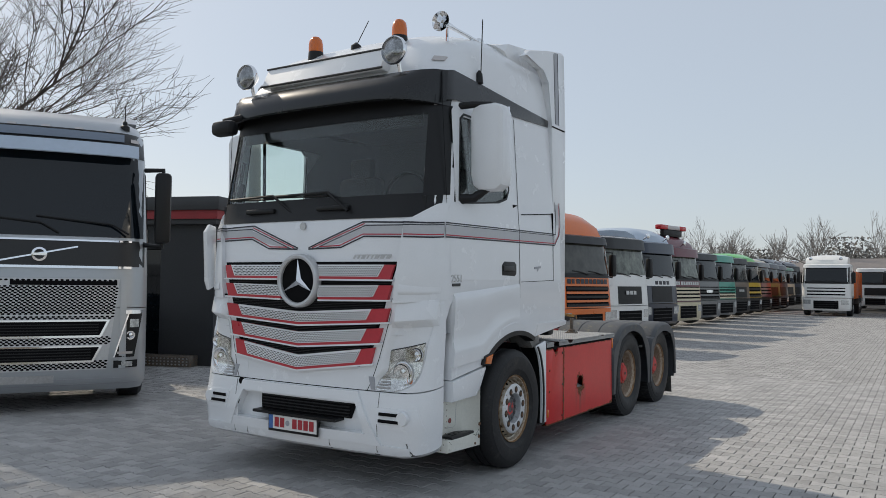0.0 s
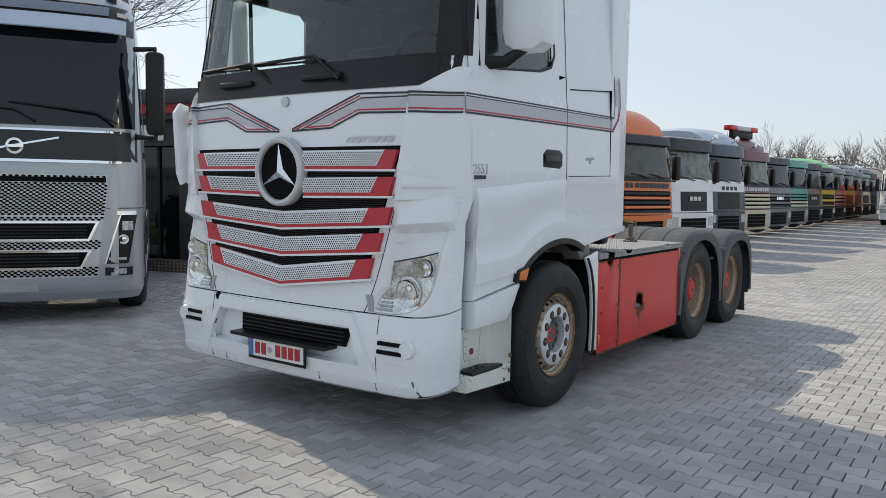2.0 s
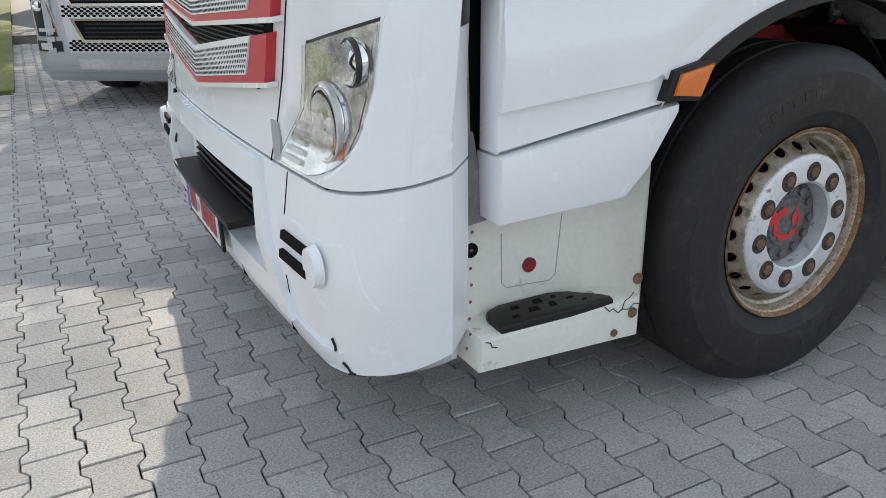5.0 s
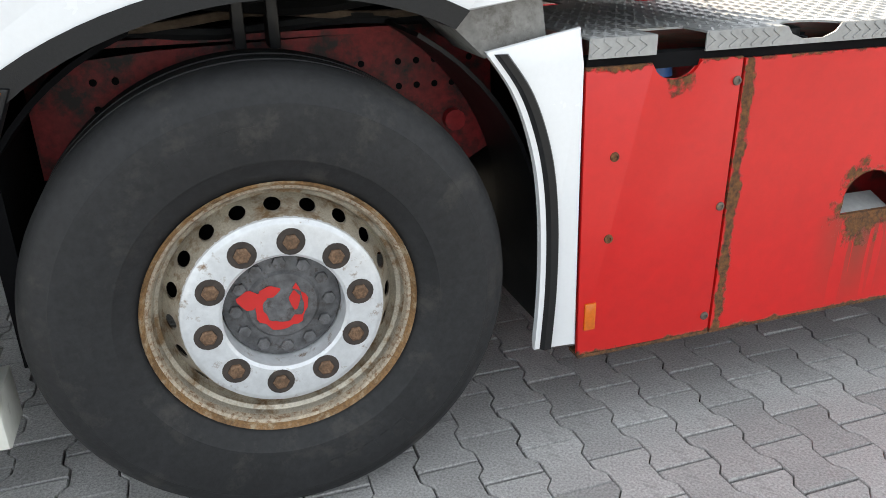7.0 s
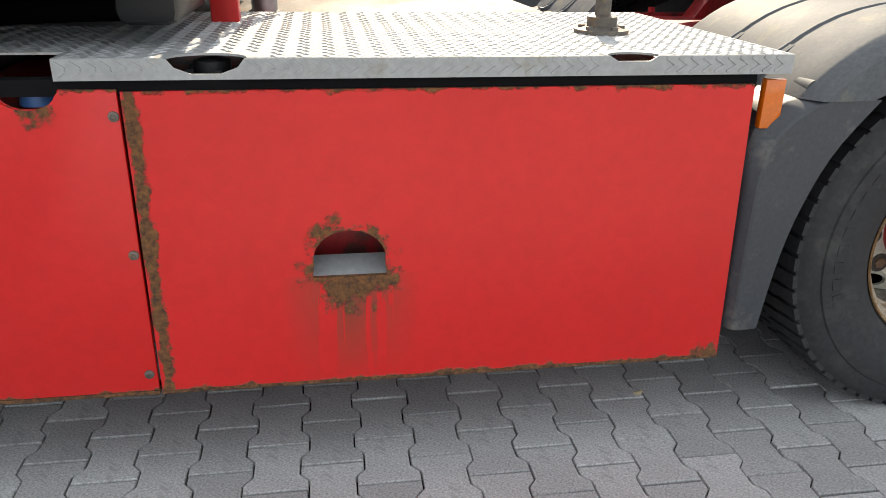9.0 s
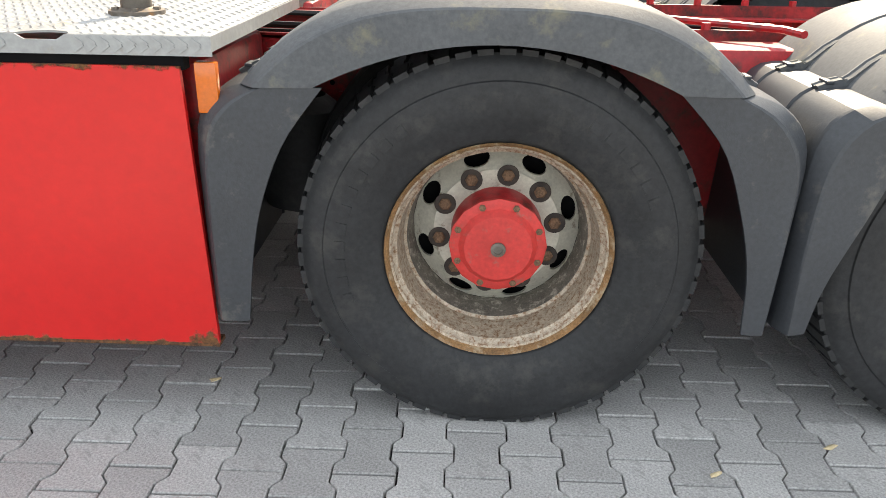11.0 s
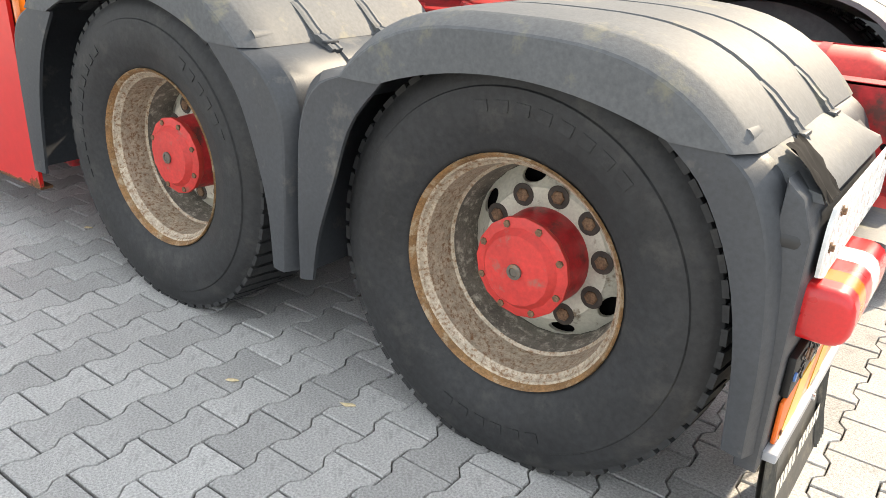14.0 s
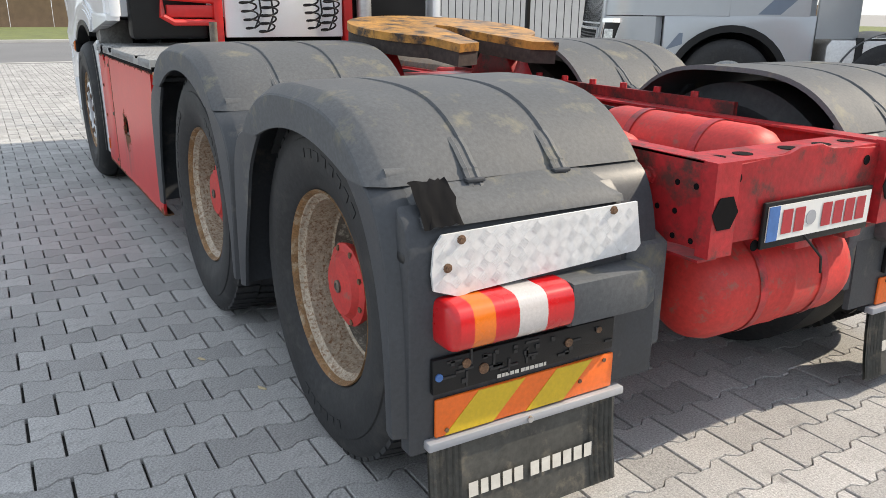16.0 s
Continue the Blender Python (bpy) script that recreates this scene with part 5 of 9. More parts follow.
def side_marks(bm, at, s, words, r0, r1, off):
    """Raised lettering on a sidewall, as plain blocks: rows of (start degrees, letters, degrees each)."""
    for start, letters, each in words:
        for k in range(letters):
            a0, a1 = radians(start - each * k), radians(start - each * (k + 0.62))
            vs = [bm.verts.new((at[0] + r * math.cos(a), at[1] + s * off, at[2] + r * math.sin(a))) for r, a in ((r0, a0), (r0, a1), (r1, a1), (r1, a0))]
            bm.faces.new(vs)
            wall = [bm.verts.new((v.co.x, at[1] + s * (off - 0.006), v.co.z)) for v in vs]
            for i in range(4):
                bm.faces.new((vs[i], vs[(i + 1) % 4], wall[(i + 1) % 4], wall[i]))


def plate_with_holes(bm, at, s, r_in, r_out, h_in, h_out, holes, ring_r, hole_t, hole_r, turn=0.0):
    """A ring plate pierced by ovals, with the walls of the holes. h: offsets along y at its inner and outer edge."""
    def place(r, a, deep=0.0):
        h = h_in + (h_out - h_in) * (r - r_in) / (r_out - r_in)
        return (at[0] + r * math.cos(a), at[1] + s * (h - deep), at[2] + r * math.sin(a))
    step = 2 * math.pi / holes
    n = 16
    for k in range(holes):
        c = turn + step * k
        oval, frame_, wall = [], [], []
        for i in range(n):
            b = 2 * math.pi * i / n
            u, v = math.cos(b), math.sin(b)
            oval.append(bm.verts.new(place(ring_r + hole_r * u, c + hole_t * v / ring_r)))
            wall.append(bm.verts.new(place(ring_r + hole_r * u, c + hole_t * v / ring_r, 0.012)))
            m = max(abs(u), abs(v))
            uu, vv = u / m, v / m
            r = ring_r + ((r_out - ring_r) if uu > 0 else (ring_r - r_in)) * uu
            frame_.append(bm.verts.new(place(r, c + step / 2 * vv)))
        for i in range(n):
            q = (i + 1) % n
            bm.faces.new((oval[i], oval[q], frame_[q], frame_[i]))
            bm.faces.new((oval[i], oval[q], wall[q], wall[i]))


def rest(bm):
    """Flattens a tyre where it stands on the ground."""
    for v in bm.verts:
        v.co.z = max(v.co.z, GZ + 0.001)


def wheel(at, s, rear, parent, k=1.0):
    """A lorry wheel whose outer wall faces s along y. at: the centre, in the plane of the rim's outer edge. k: size of the rim."""
    R = 0.532 if rear else 0.528
    bm = bmesh.new()
    if rear:
        prof = [(0.300 * k, -0.010), (0.309 * k, 0.000), (0.325 * k, 0.016), (0.365, 0.028), (0.372, 0.0315), (0.43, 0.034), (0.452, 0.031), (0.455, 0.026), (0.482, 0.024), (0.500, 0.014), (0.515, 0.002), (0.518, -0.02),
                (0.518, -0.25), (0.49, -0.28), (0.43, -0.30), (0.32, -0.28), (0.29, -0.26)]
    else:
        prof = [(0.300 * k, -0.010), (0.309 * k, 0.000), (0.320, 0.014), (0.345, 0.023), (0.348, 0.026), (0.39, 0.032), (0.43, 0.033), (0.462, 0.030), (0.466, 0.026), (0.483, 0.020), (0.503, 0.006), (0.518, -0.014), (R, -0.04), (R, -0.085), (0.510, -0.09), (0.510, -0.098), (R, -0.103),
                (R, -0.165), (0.510, -0.17), (0.510, -0.178), (R, -0.183), (R, -0.25), (0.512, -0.28), (0.44, -0.31), (0.32, -0.29), (0.29, -0.26)]
    lathe(bm, [(r, s * h) for r, h in prof], at, "y", 96, closed=True)
    rest(bm)
    rubber = RUBBER if rear else RUBBER_BLACK
    tyre = part("tyre", bm, rubber, parent, "worn black tyre with dusty sidewall")
    if rear:
        bm = bmesh.new()
        lugs(bm, at, s, 62, 0.500, R, 0.006, -0.085, 0.72)
        lugs(bm, at, s, 58, 0.505, R, -0.095, -0.17, 0.7)
        lugs(bm, at, s, 58, 0.505, R, -0.18, -0.265, 0.68)
        rest(bm)
        part("tread", bm, RUBBER, tyre, "chunky drive tread", kind="stuff")
        bm = bmesh.new()
        side_marks(bm, at, s, ((104, 8, 7.6), (-70, 6, 7.4)) if at[0] > 5.5 else ((200, 11, 7), (60, 6, 7)), 0.397, 0.424, 0.0352)
        part("sidewall_mark", bm, rubber, tyre, kind="stuff")
        barrel = [(0.292, -0.02), (0.300, 0.004), (0.306, 0.010), (0.309, 0.004), (0.303, -0.006), (0.290, -0.012), (0.284, -0.024), (0.276, -0.030), (0.270, -0.075), (0.264, -0.118), (0.256, -0.124)]
        well = [(0.256, -0.124), (0.252, -0.150), (0.247, -0.158), (0.247, -0.185), (0.243, -0.192), (0.243, -0.215)]
        plate, face, ring_r, count = (0.150, 0.243, -0.172, -0.215), -0.172, 0.168, 10
    else:
        bm = bmesh.new()
        side_marks(bm, at, s, ((128, 6, 6.2), (-52, 5, 6.2)), 0.398, 0.422, 0.0338)
        part("sidewall_mark", bm, rubber, tyre, kind="stuff")
        barrel = [(0.292, -0.02), (0.300, 0.004), (0.306, 0.010), (0.309, 0.004), (0.300, -0.004), (0.290, -0.008), (0.284, -0.020)]
        well = [(0.284, -0.020), (0.279, -0.034), (0.270, -0.040), (0.266, -0.060), (0.262, -0.066)]
        plate, face, ring_r, count = (0.228, 0.262, 0.000, -0.066), 0.010, 0.174, 10
    big = lambda rows: [(r * k, s * h) for r, h in rows]
    bm = bmesh.new()
    lathe(bm, big(barrel[4:]), at, "y", 80)
    rim = part("rim", bm, RIM, parent, "steel rim with a rusty flange")
    bm = bmesh.new()
    lathe(bm, big(barrel[:5]), at, "y", 80)
    part("rim_flange", bm, FLANGE, rim, "rust-brown rim flange")
    bm = bmesh.new()
    lathe(bm, big(well), at, "y", 80)
    part("rim_well", bm, WELL if rear else DISH, rim, "grimy inner rim")
    bm = bmesh.new()
    if rear:
        plate_with_holes(bm, at, s, 0.186 * k, 0.243 * k, -0.176, -0.215, 8, 0.215 * k, 0.037, 0.0215, 0.3)
        lathe(bm, big([(0.186, -0.176), (0.182, -0.172), (0.125, -0.172), (0.110, -0.178)]), at, "y", 64)
        part("wheel_disc", bm, DISC, rim, "cream painted wheel disc with oval holes")
    else:
        plate_with_holes(bm, at, s, 0.228 * k, 0.262 * k, 0.000, -0.066, 20, 0.2455 * k, 0.0185, 0.0105)
        part("hole_ring", bm, DISH, rim, "rust-stained ring of round holes")
        bm = bmesh.new()
        lathe(bm, [(r * k, s * h) for r, h in [(0.229, -0.002), (0.226, 0.004), (0.222, 0.005), (0.219, 0.008), (0.212, 0.010), (0.145, 0.010), (0.138, 0.004), (0.136, -0.06)]], at, "y", 72)
        part("wheel_disc", bm, RIM_WHITE, rim, "silver painted wheel disc")
    bm = bmesh.new()
    lathe(bm, [(0.10, -s * 0.26), (0.27 * k, -s * 0.255), (0.27 * k, -s * 0.235)], at, "y", 40)
    part("brake_drum", bm, VOID, parent)
    for n in range(count):
        a = 2 * math.pi * (n + 0.25) / count
        x, z = at[0] + ring_r * k * math.cos(a), at[2] + ring_r * k * math.sin(a)
        # flat dark disc painted as the shade in the nut's countersunk hole
        bm = bmesh.new()
        lathe(bm, [(0.0305, s * 0.0006), (0.0295, s * 0.0016), (0.0005, s * 0.0016)], (x, at[1] + s * face, z), "y", 18)
        part("nut_seat", bm, HOLE_SHADE_GREASE, rim)
        bm = bmesh.new()
        lathe(bm, [(0.0180, 0), (0.0180, s * 0.006), (0.013, s * 0.009), (1e-4, s * 0.009)], (x, at[1] + s * face, z), "y", 6)
        part("wheel_nut", bm, NUT, rim, "rusty wheel nut")
    if rear:
        bm = bmesh.new()
        lathe(bm, [(r, s * h) for r, h in [(0.128, -0.185), (0.125, -0.12), (0.120, -0.10), (0.119, -0.08)]], at, "y", 40)
        hub = part("hub", bm, RED_FRAME, parent, "dusty dark red hub")
        bm = bmesh.new()
        lathe(bm, [(r, s * h) for r, h in [(0.120, -0.09), (0.131, -0.072), (0.131, -0.060), (0.120, -0.054), (0.106, -0.053), (0.091, -0.036), (0.03, -0.032), (1e-4, -0.032)]], at, "y", 16)
        part("hub_cap", bm, CAP_RED, hub, "scuffed red hub cap")
        for n in range(8):
            a = 2 * math.pi * (n + 0.5) / 8
            bm = bmesh.new()
            lathe(bm, [(0.0095, -s * 0.062), (0.0095, -s * 0.050), (1e-4, -s * 0.049)], (at[0] + 0.116 * math.cos(a), at[1], at[2] + 0.116 * math.sin(a)), "y", 6)
            part("cap_bolt", bm, NUT, hub)
        bm = bmesh.new()
        lathe(bm, [(0.02, -s * 0.034), (0.02, -s * 0.026), (0.012, -s * 0.024), (0.011, -s * 0.028), (1e-4, -s * 0.028)], at, "y", 16)
        part("centre_plug", bm, GREY_STEEL, hub)
    else:
        bm = bmesh.new()
        lathe(bm, [(r * k, s * h) for r, h in [(0.139, -0.07), (0.134, -0.046), (0.12, -0.042), (0.085, -0.04), (0.078, -0.034), (0.04, -0.032), (1e-4, -0.032)]], at, "y", 48)
        hub = part("hub", bm, HUB_DARK, parent, "dark hub cover with a red paint smear")
        for n in range(12):
            a = 2 * math.pi * n / 12
            bm = bmesh.new()
            lathe(bm, [(0.0145, -s * 0.044), (0.0145, -s * 0.032), (1e-4, -s * 0.031)], (at[0] + 0.103 * math.cos(a), at[1], at[2] + 0.103 * math.sin(a)), "y", 6)
            part("cap_bolt", bm, HUB_DARK, hub)
        # a brushed ring of red paint with a blot at its left
        bm = bmesh.new()
        ring = []
        for n in range(26):
            a = radians(135 + 11.2 * n)
            wob = 0.003 * math.sin(1.3 * n) + 0.002 * math.sin(2.1 * n)
            ring.append([(at[0] - 0.004 + r * math.cos(a), at[1] - s * 0.0310, at[2] + r * math.sin(a)) for r in (0.058 + wob, 0.040 - 0.7 * wob + (0.010 if n > 16 else 0))])
        quad_strip(bm, ring)
        blot = lambda cx, cz, rx, rz, y_: bm.faces.new([bm.verts.new((at[0] + cx + rx * (1 + 0.18 * math.sin(3 * b)) * math.cos(b), at[1] - s * y_, at[2] + cz + rz * (1 + 0.15 * math.cos(4 * b)) * math.sin(b))) for b in (n * 0.4488 for n in range(14))])
        blot(-0.072, 0.024, 0.026, 0.022, 0.0305)
        blot(-0.026, 0.038, 0.022, 0.013, 0.0300)
        blot(0.026, 0.010, 0.012, 0.022, 0.0296)
        part("paint_smear", bm, RED, hub)


for ax in (AX1, AX2, AX3):
    for s in (-1, 1):
        holder = bmesh.new()
        tube(holder, [(ax, s * 1.05, HUB_Z), (ax, s * 0.35, HUB_Z)], 0.09, 16)
        axle_end = part("axle_end", holder, RED_FRAME, truck)
        at = {AX1: (1.397, 1.257, 0.526), AX2: (4.722, 1.192, 0.519), AX3: (6.083, 1.172, 0.511)}[ax]
        wheel((at[0], s * at[1], at[2]), s, ax > 2, truck, {AX1: 0.966, AX2: 0.968, AX3: 0.970}[ax])
        if ax > 2:
            bm = bmesh.new()
            lathe(bm, [(0.30, -s * 0.33), (0.45, -s * 0.335), (0.52, -s * 0.37), (0.528, -s * 0.40), (0.528, -s * 0.60), (0.45, -s * 0.64), (0.30, -s * 0.62)], (ax, s * 1.155, 0.53), "y", 64, closed=True)
            part("inner_tyre", bm, RUBBER, truck)

# ---- side panels and deck ----
fuel = bmesh.new()
notch = [(2.405, 1.0)] + [(2.34 + 0.065 * math.cos(radians(a)), 1.0 + 0.045 * math.sin(radians(a)) - 0.0) for a in range(-15, -180, -15)] + [(2.275, 1.0)]
prism(fuel, [(2.105, 1.0), (2.125, 0.262), (2.522, 0.262), (2.522, 1.0)] + notch, "y", -1.25, -1.235, 0.003)
front_panel = part("side_panel", fuel, PANEL, truck, "red painted steel side panel with a rusty seam")
bm = bmesh.new()
quadL = [(2.529, 0.262), (2.997, 0.262), (2.997, 0.545), (2.908, 0.545), (2.912, 0.58)] + [(2.997 + 0.087 * math.cos(radians(a)), 0.59 + 0.075 * math.sin(radians(a))) for a in range(170, 89, -16)] + [(2.997, 0.665), (2.997, 0.995), (2.529, 0.995)]
quadR = [(2.997, 0.262), (3.984, 0.262), (3.962, 0.995), (2.997, 0.995), (2.997, 0.665)] + [(2.997 + 0.087 * math.cos(radians(a)), 0.59 + 0.075 * math.sin(radians(a))) for a in range(74, 9, -16)] + [(3.082, 0.58), (3.086, 0.545), (2.997, 0.545)]
prism(bm, quadL, "y", -1.25, -1.235)
prism(bm, quadR, "y", -1.25, -1.235)
rear_panel = part("side_panel", bm, PANEL, truck, "red painted steel flap with a half-round hand hole")
bm = bmesh.new()
prism(bm, [(2.529, 0.262), (3.984, 0.262), (3.984, 0.252), (2.529, 0.252)], "y", -1.25, -1.20)
prism(bm, [(2.125, 0.262), (2.522, 0.262), (2.522, 0.252), (2.127, 0.252)], "y", -1.25, -1.20)
part("lower_flange", bm, RUST, rear_panel)
bm = bmesh.new()
box(bm, 2.86, 3.11, -1.232, -1.12, 0.50, 0.515)
part("inner_step_base", bm, TREAD, rear_panel)
bm = bmesh.new()
prism(bm, [(-1.236, 0.545), (-1.225, 0.550), (-1.17, 0.572), (-1.17, 0.515), (-1.236, 0.515)], "x", 2.88, 3.09)
part("inner_step", bm, TREAD, rear_panel)
# black plate added so the red box's end reads dark behind the wheel
bm = bmesh.new()
box(bm, 2.085, 2.12, -1.22, -0.42, 0.28, 1.02, 0.008)
part("splash_guard", bm, BLACK, truck, "black plate over the red box behind the front wheel")
bm = bmesh.new()
box(bm, 2.13, 3.93, -1.10, -0.42, 0.30, 0.98, 0.03)
part("tank_box", bm, RED_FRAME, truck, "dull red box behind the side panels")
for x, z in ((2.522, 0.943), (2.521, 0.624), (2.516, 0.31), (2.192, 0.788), (2.191, 0.580)):
    bm = bmesh.new()
    lathe(bm, [(0.012, 0), (0.011, -0.004), (0.006, -0.006), (0.005, -0.003), (1e-4, -0.003)], (x - (0.012 if x > 2.4 else 0), -1.25, z), "y", 14)
    part("screw", bm, GREY_STEEL if x > 2.4 else RUST, front_panel)
bm = bmesh.new()
box(bm, 2.137, 2.168, -1.256, -1.249, 0.335, 0.41, 0.002)
part("amber_reflector", bm, AMBER, front_panel, "small amber reflector")
bm = bmesh.new()
disc(bm, (2.34, -1.16, 0.955), 0.042, "z", 0.05, 20, 0.036)
part("filler_cap", bm, BLUE, truck, "blue filler cap")
bm = bmesh.new()
box(bm, 3.994, 4.046, -1.245, -1.22, 0.885, 1.005, 0.004)
part("amber_reflector", bm, AMBER, truck, "amber side reflector")

# deck plate with notches in its edge
def half_moon(x0, x1, deep):
    c, w = (x0 + x1) / 2, (x1 - x0) / 2
    return [(c + w * math.cos(radians(a)), -1.255 + deep * math.sin(radians(a))) for a in range(180, -1, -20)]


bm = bmesh.new()
edge = [(2.105, -1.255)] + [(2.275, -1.255), (2.275, -1.165), (2.405, -1.165), (2.405, -1.255)] + half_moon(2.625, 2.795, 0.07) + half_moon(3.59, 3.715, 0.05) + [(4.045, -1.255), (4.035, -0.28), (2.40, -0.28), (2.40, -0.55), (2.20, -0.62), (2.105, -0.66)]
prism(bm, edge, "z", 1.060, 1.065)
deck = part("deck_plate", bm, TREAD, truck, "silver tread plate deck")
bm = bmesh.new()
for a, b in ((2.105, 2.275), (2.405, 2.63), (2.79, 3.595), (3.71, 4.045)):
    box(bm, a, b, -1.259, -1.255, 1.020, 1.064)
prism(bm, [(2.63, 1.02), (2.79, 1.02), (2.79, 1.064), (2.775, 1.045), (2.74, 1.032), (2.68, 1.032), (2.645, 1.045), (2.63, 1.064)], "y", -1.259, -1.255)
prism(bm, [(3.595, 1.02), (3.71, 1.02), (3.71, 1.064), (3.69, 1.052), (3.615, 1.052), (3.595, 1.064)], "y", -1.259, -1.255)
box(bm, 4.041, 4.045, -1.255, -0.28, 1.03, 1.064)
part("deck_edge", bm, TREAD, deck)
bm = bmesh.new()
row = 0
y = -1.245
while y < -0.30:
    x = 2.12 + (0.014 if row % 2 else 0)
    while x < 4.025:
        clear = not (2.26 < x < 2.42 and y < -1.15) and not (2.61 < x < 2.81 and y < -1.175) and not (3.58 < x < 3.73 and y < -1.195) and not (x < 2.42 and y > -0.68)
        if clear:
            a = radians(45 if (round((x - 2.12) / 0.028) + row) % 2 else -45)
            c, s_ = math.cos(a), math.sin(a)
            lo = [bm.verts.new((x + u * c - v * s_, y + u * s_ + v * c, 1.0649)) for u, v in ((-0.0155, 0), (0, -0.0045), (0.0155, 0), (0, 0.0045))]
            top = bm.verts.new((x, y, 1.0685))
            for i in range(4):
                bm.faces.new((lo[i], lo[(i + 1) % 4], top))
        x += 0.028
    y, row = y + 0.024, row + 1
part("tread_lug", bm, TREAD, deck, kind="stuff")
bm = bmesh.new()
for k in range(64):
    x = 2.12 + 0.030 * k
    if not (2.265 < x < 2.415 or 2.62 < x < 2.80 or 3.585 < x < 3.72):
        for z, t_ in ((1.052, 0.6), (1.034, -0.6)):
            box(bm, x - 0.013, x + 0.013, -1.2615, -1.258, z - 0.0028, z + 0.0028, 0, Matrix.Rotation(t_, 4, "Y"))
part("edge_lug", bm, TREAD, deck, kind="stuff")
# black strip painted as the shadow between deck edge and panels
bm = bmesh.new()
box(bm, 2.11, 3.97, -1.24, -1.20, 0.985, 1.02)
part("panel_rail", bm, VOID, truck)
for x, y, r in ((3.715, -0.85, 0.075), (2.71, -1.15, 0.075)):
    bm = bmesh.new()
    lathe(bm, [(r, 0.0), (r, 0.012), (r * 0.75, 0.014), (r * 0.55, 0.02), (r * 0.55, 0.045), (r * 0.3, 0.05), (1e-4, 0.05)], (x, y, 1.064 if x > 3 else 1.0), "z", 24)
    for k in range(5):
        a = 2 * math.pi * k / 5
        box(bm, x + 0.75 * r * math.cos(a) - 0.008, x + 0.75 * r * math.cos(a) + 0.008, y + 0.75 * r * math.sin(a) - 0.008, y + 0.75 * r * math.sin(a) + 0.008, 1.01, 1.085 if x > 3 else 1.03)
    if x > 3:
        tube(bm, [(x, y, 1.10), (x, y, 1.24)], 0.022, 12)
    part("fuel_cap", bm, GREY_STEEL if x > 3 else BLACK, truck, "bolted grey filler fitting" if x > 3 else "black screw filler cap")
# white rear edge of the front wheel arch
bm = bmesh.new()
wf = [(1.865, 1.05), (2.085, 1.09), (2.095, 1.01), (2.115, 0.30)] + [tuple(p) for p in curve([(1.868, 1.045), (1.925, 0.965), (1.965, 0.87), (1.992, 0.76), (2.006, 0.62), (2.008, 0.46), (2.0, 0.305)], 30)[::-1]]
prism(bm, wf, "y", -1.255, -1.235, 0.006)
rear_fender = part("rear_fender_panel", bm, WHITE, truck, "white panel behind the front wheel")
bm = bmesh.new()
strip_ = curve([(1.868, 1.045), (1.925, 0.965), (1.965, 0.87), (1.992, 0.76), (2.006, 0.62), (2.008, 0.46), (2.0, 0.307)], 36)
quad_strip(bm, [[(x + 0.014, -1.256, z), (x + 0.022, -1.266, z), (x + 0.040, -1.266, z), (x + 0.046, -1.256, z), (x + 0.046, -1.245, z), (x + 0.014, -1.245, z)] for x, z in strip_], closed=True, cap=True)
part("rubber_strip", bm, BLACK, rear_fender, "black rubber edge strip")
bm = bmesh.new()
sweep(bm, ring_path(AX1, HUB_Z, 0.64, 60, -8, 12), [(-1.10, 0.0), (-0.80, 0.0), (-0.80, 0.01), (-1.10, 0.01)])
part("inner_arch", bm, BLACK, truck)
bm = bmesh.new()
sweep(bm, ring_path(1.397, 0.526, 0.625, 178, 112, 12), [(-1.105, 0.0), (-0.64, 0.0), (-0.64, 0.012), (-1.105, 0.012)])
part("wheel_liner", bm, VOID, truck, "black wheel-arch liner")
bm = bmesh.new()
prism(bm, [(1.68, 1.22), (1.775, 1.13), (1.878, 1.03), (2.024, 1.06), (2.0, 1.22)], "y", -1.215, -1.0, 0.006)
part("air_duct", bm, DUST_GREY, truck, "dusty grey air duct")

# ---- mudguards ----
# sections: y and either a lift off the outer edge or a share of the way down the lip
GUARD_SECTION = [(1.268, None, 1.0), (1.274, None, 0.55), (1.274, None, 0.20), (1.270, None, 0.15), (1.232, 0.008, 0), (1.222, 0.012, 0), (1.15, 0.017, 0), (1.02, 0.018, 0), (1.015, 0.011, 0), (1.0, 0.011, 0), (0.995, 0.018, 0),
                 (0.76, 0.018, 0), (0.755, 0.011, 0), (0.74, 0.011, 0), (0.735, 0.018, 0), (0.47, 0.018, 0), (0.465, 0.0, 0), (0.475, 0.0, 0), (0.48, 0.006, 0), (1.195, 0.003, 0), (1.240, -0.006, 0), (1.256, None, 0.12), (1.262, None, 0.55), (1.257, None, 1.0)]


def guard_skin(bm, outer, inner, s, inset=0.0):
    """A guard's shell between the outer edge of its lip and the lip's lower edge, both as points (x, z)."""
    rows = []
    for (x, z), (u, v) in zip(outer, inner):
        w = Vector((u - x, v - z))
        n = -w.normalized()
        row = []
        for y, lift, share in GUARD_SECTION:
            p = Vector((x, z)) + (w * share if lift is None else n * lift) - n * inset
            row.append((p.x, s * (y - inset), p.y))
        rows.append(row)
    quad_strip(bm, rows, closed=True, cap=True)


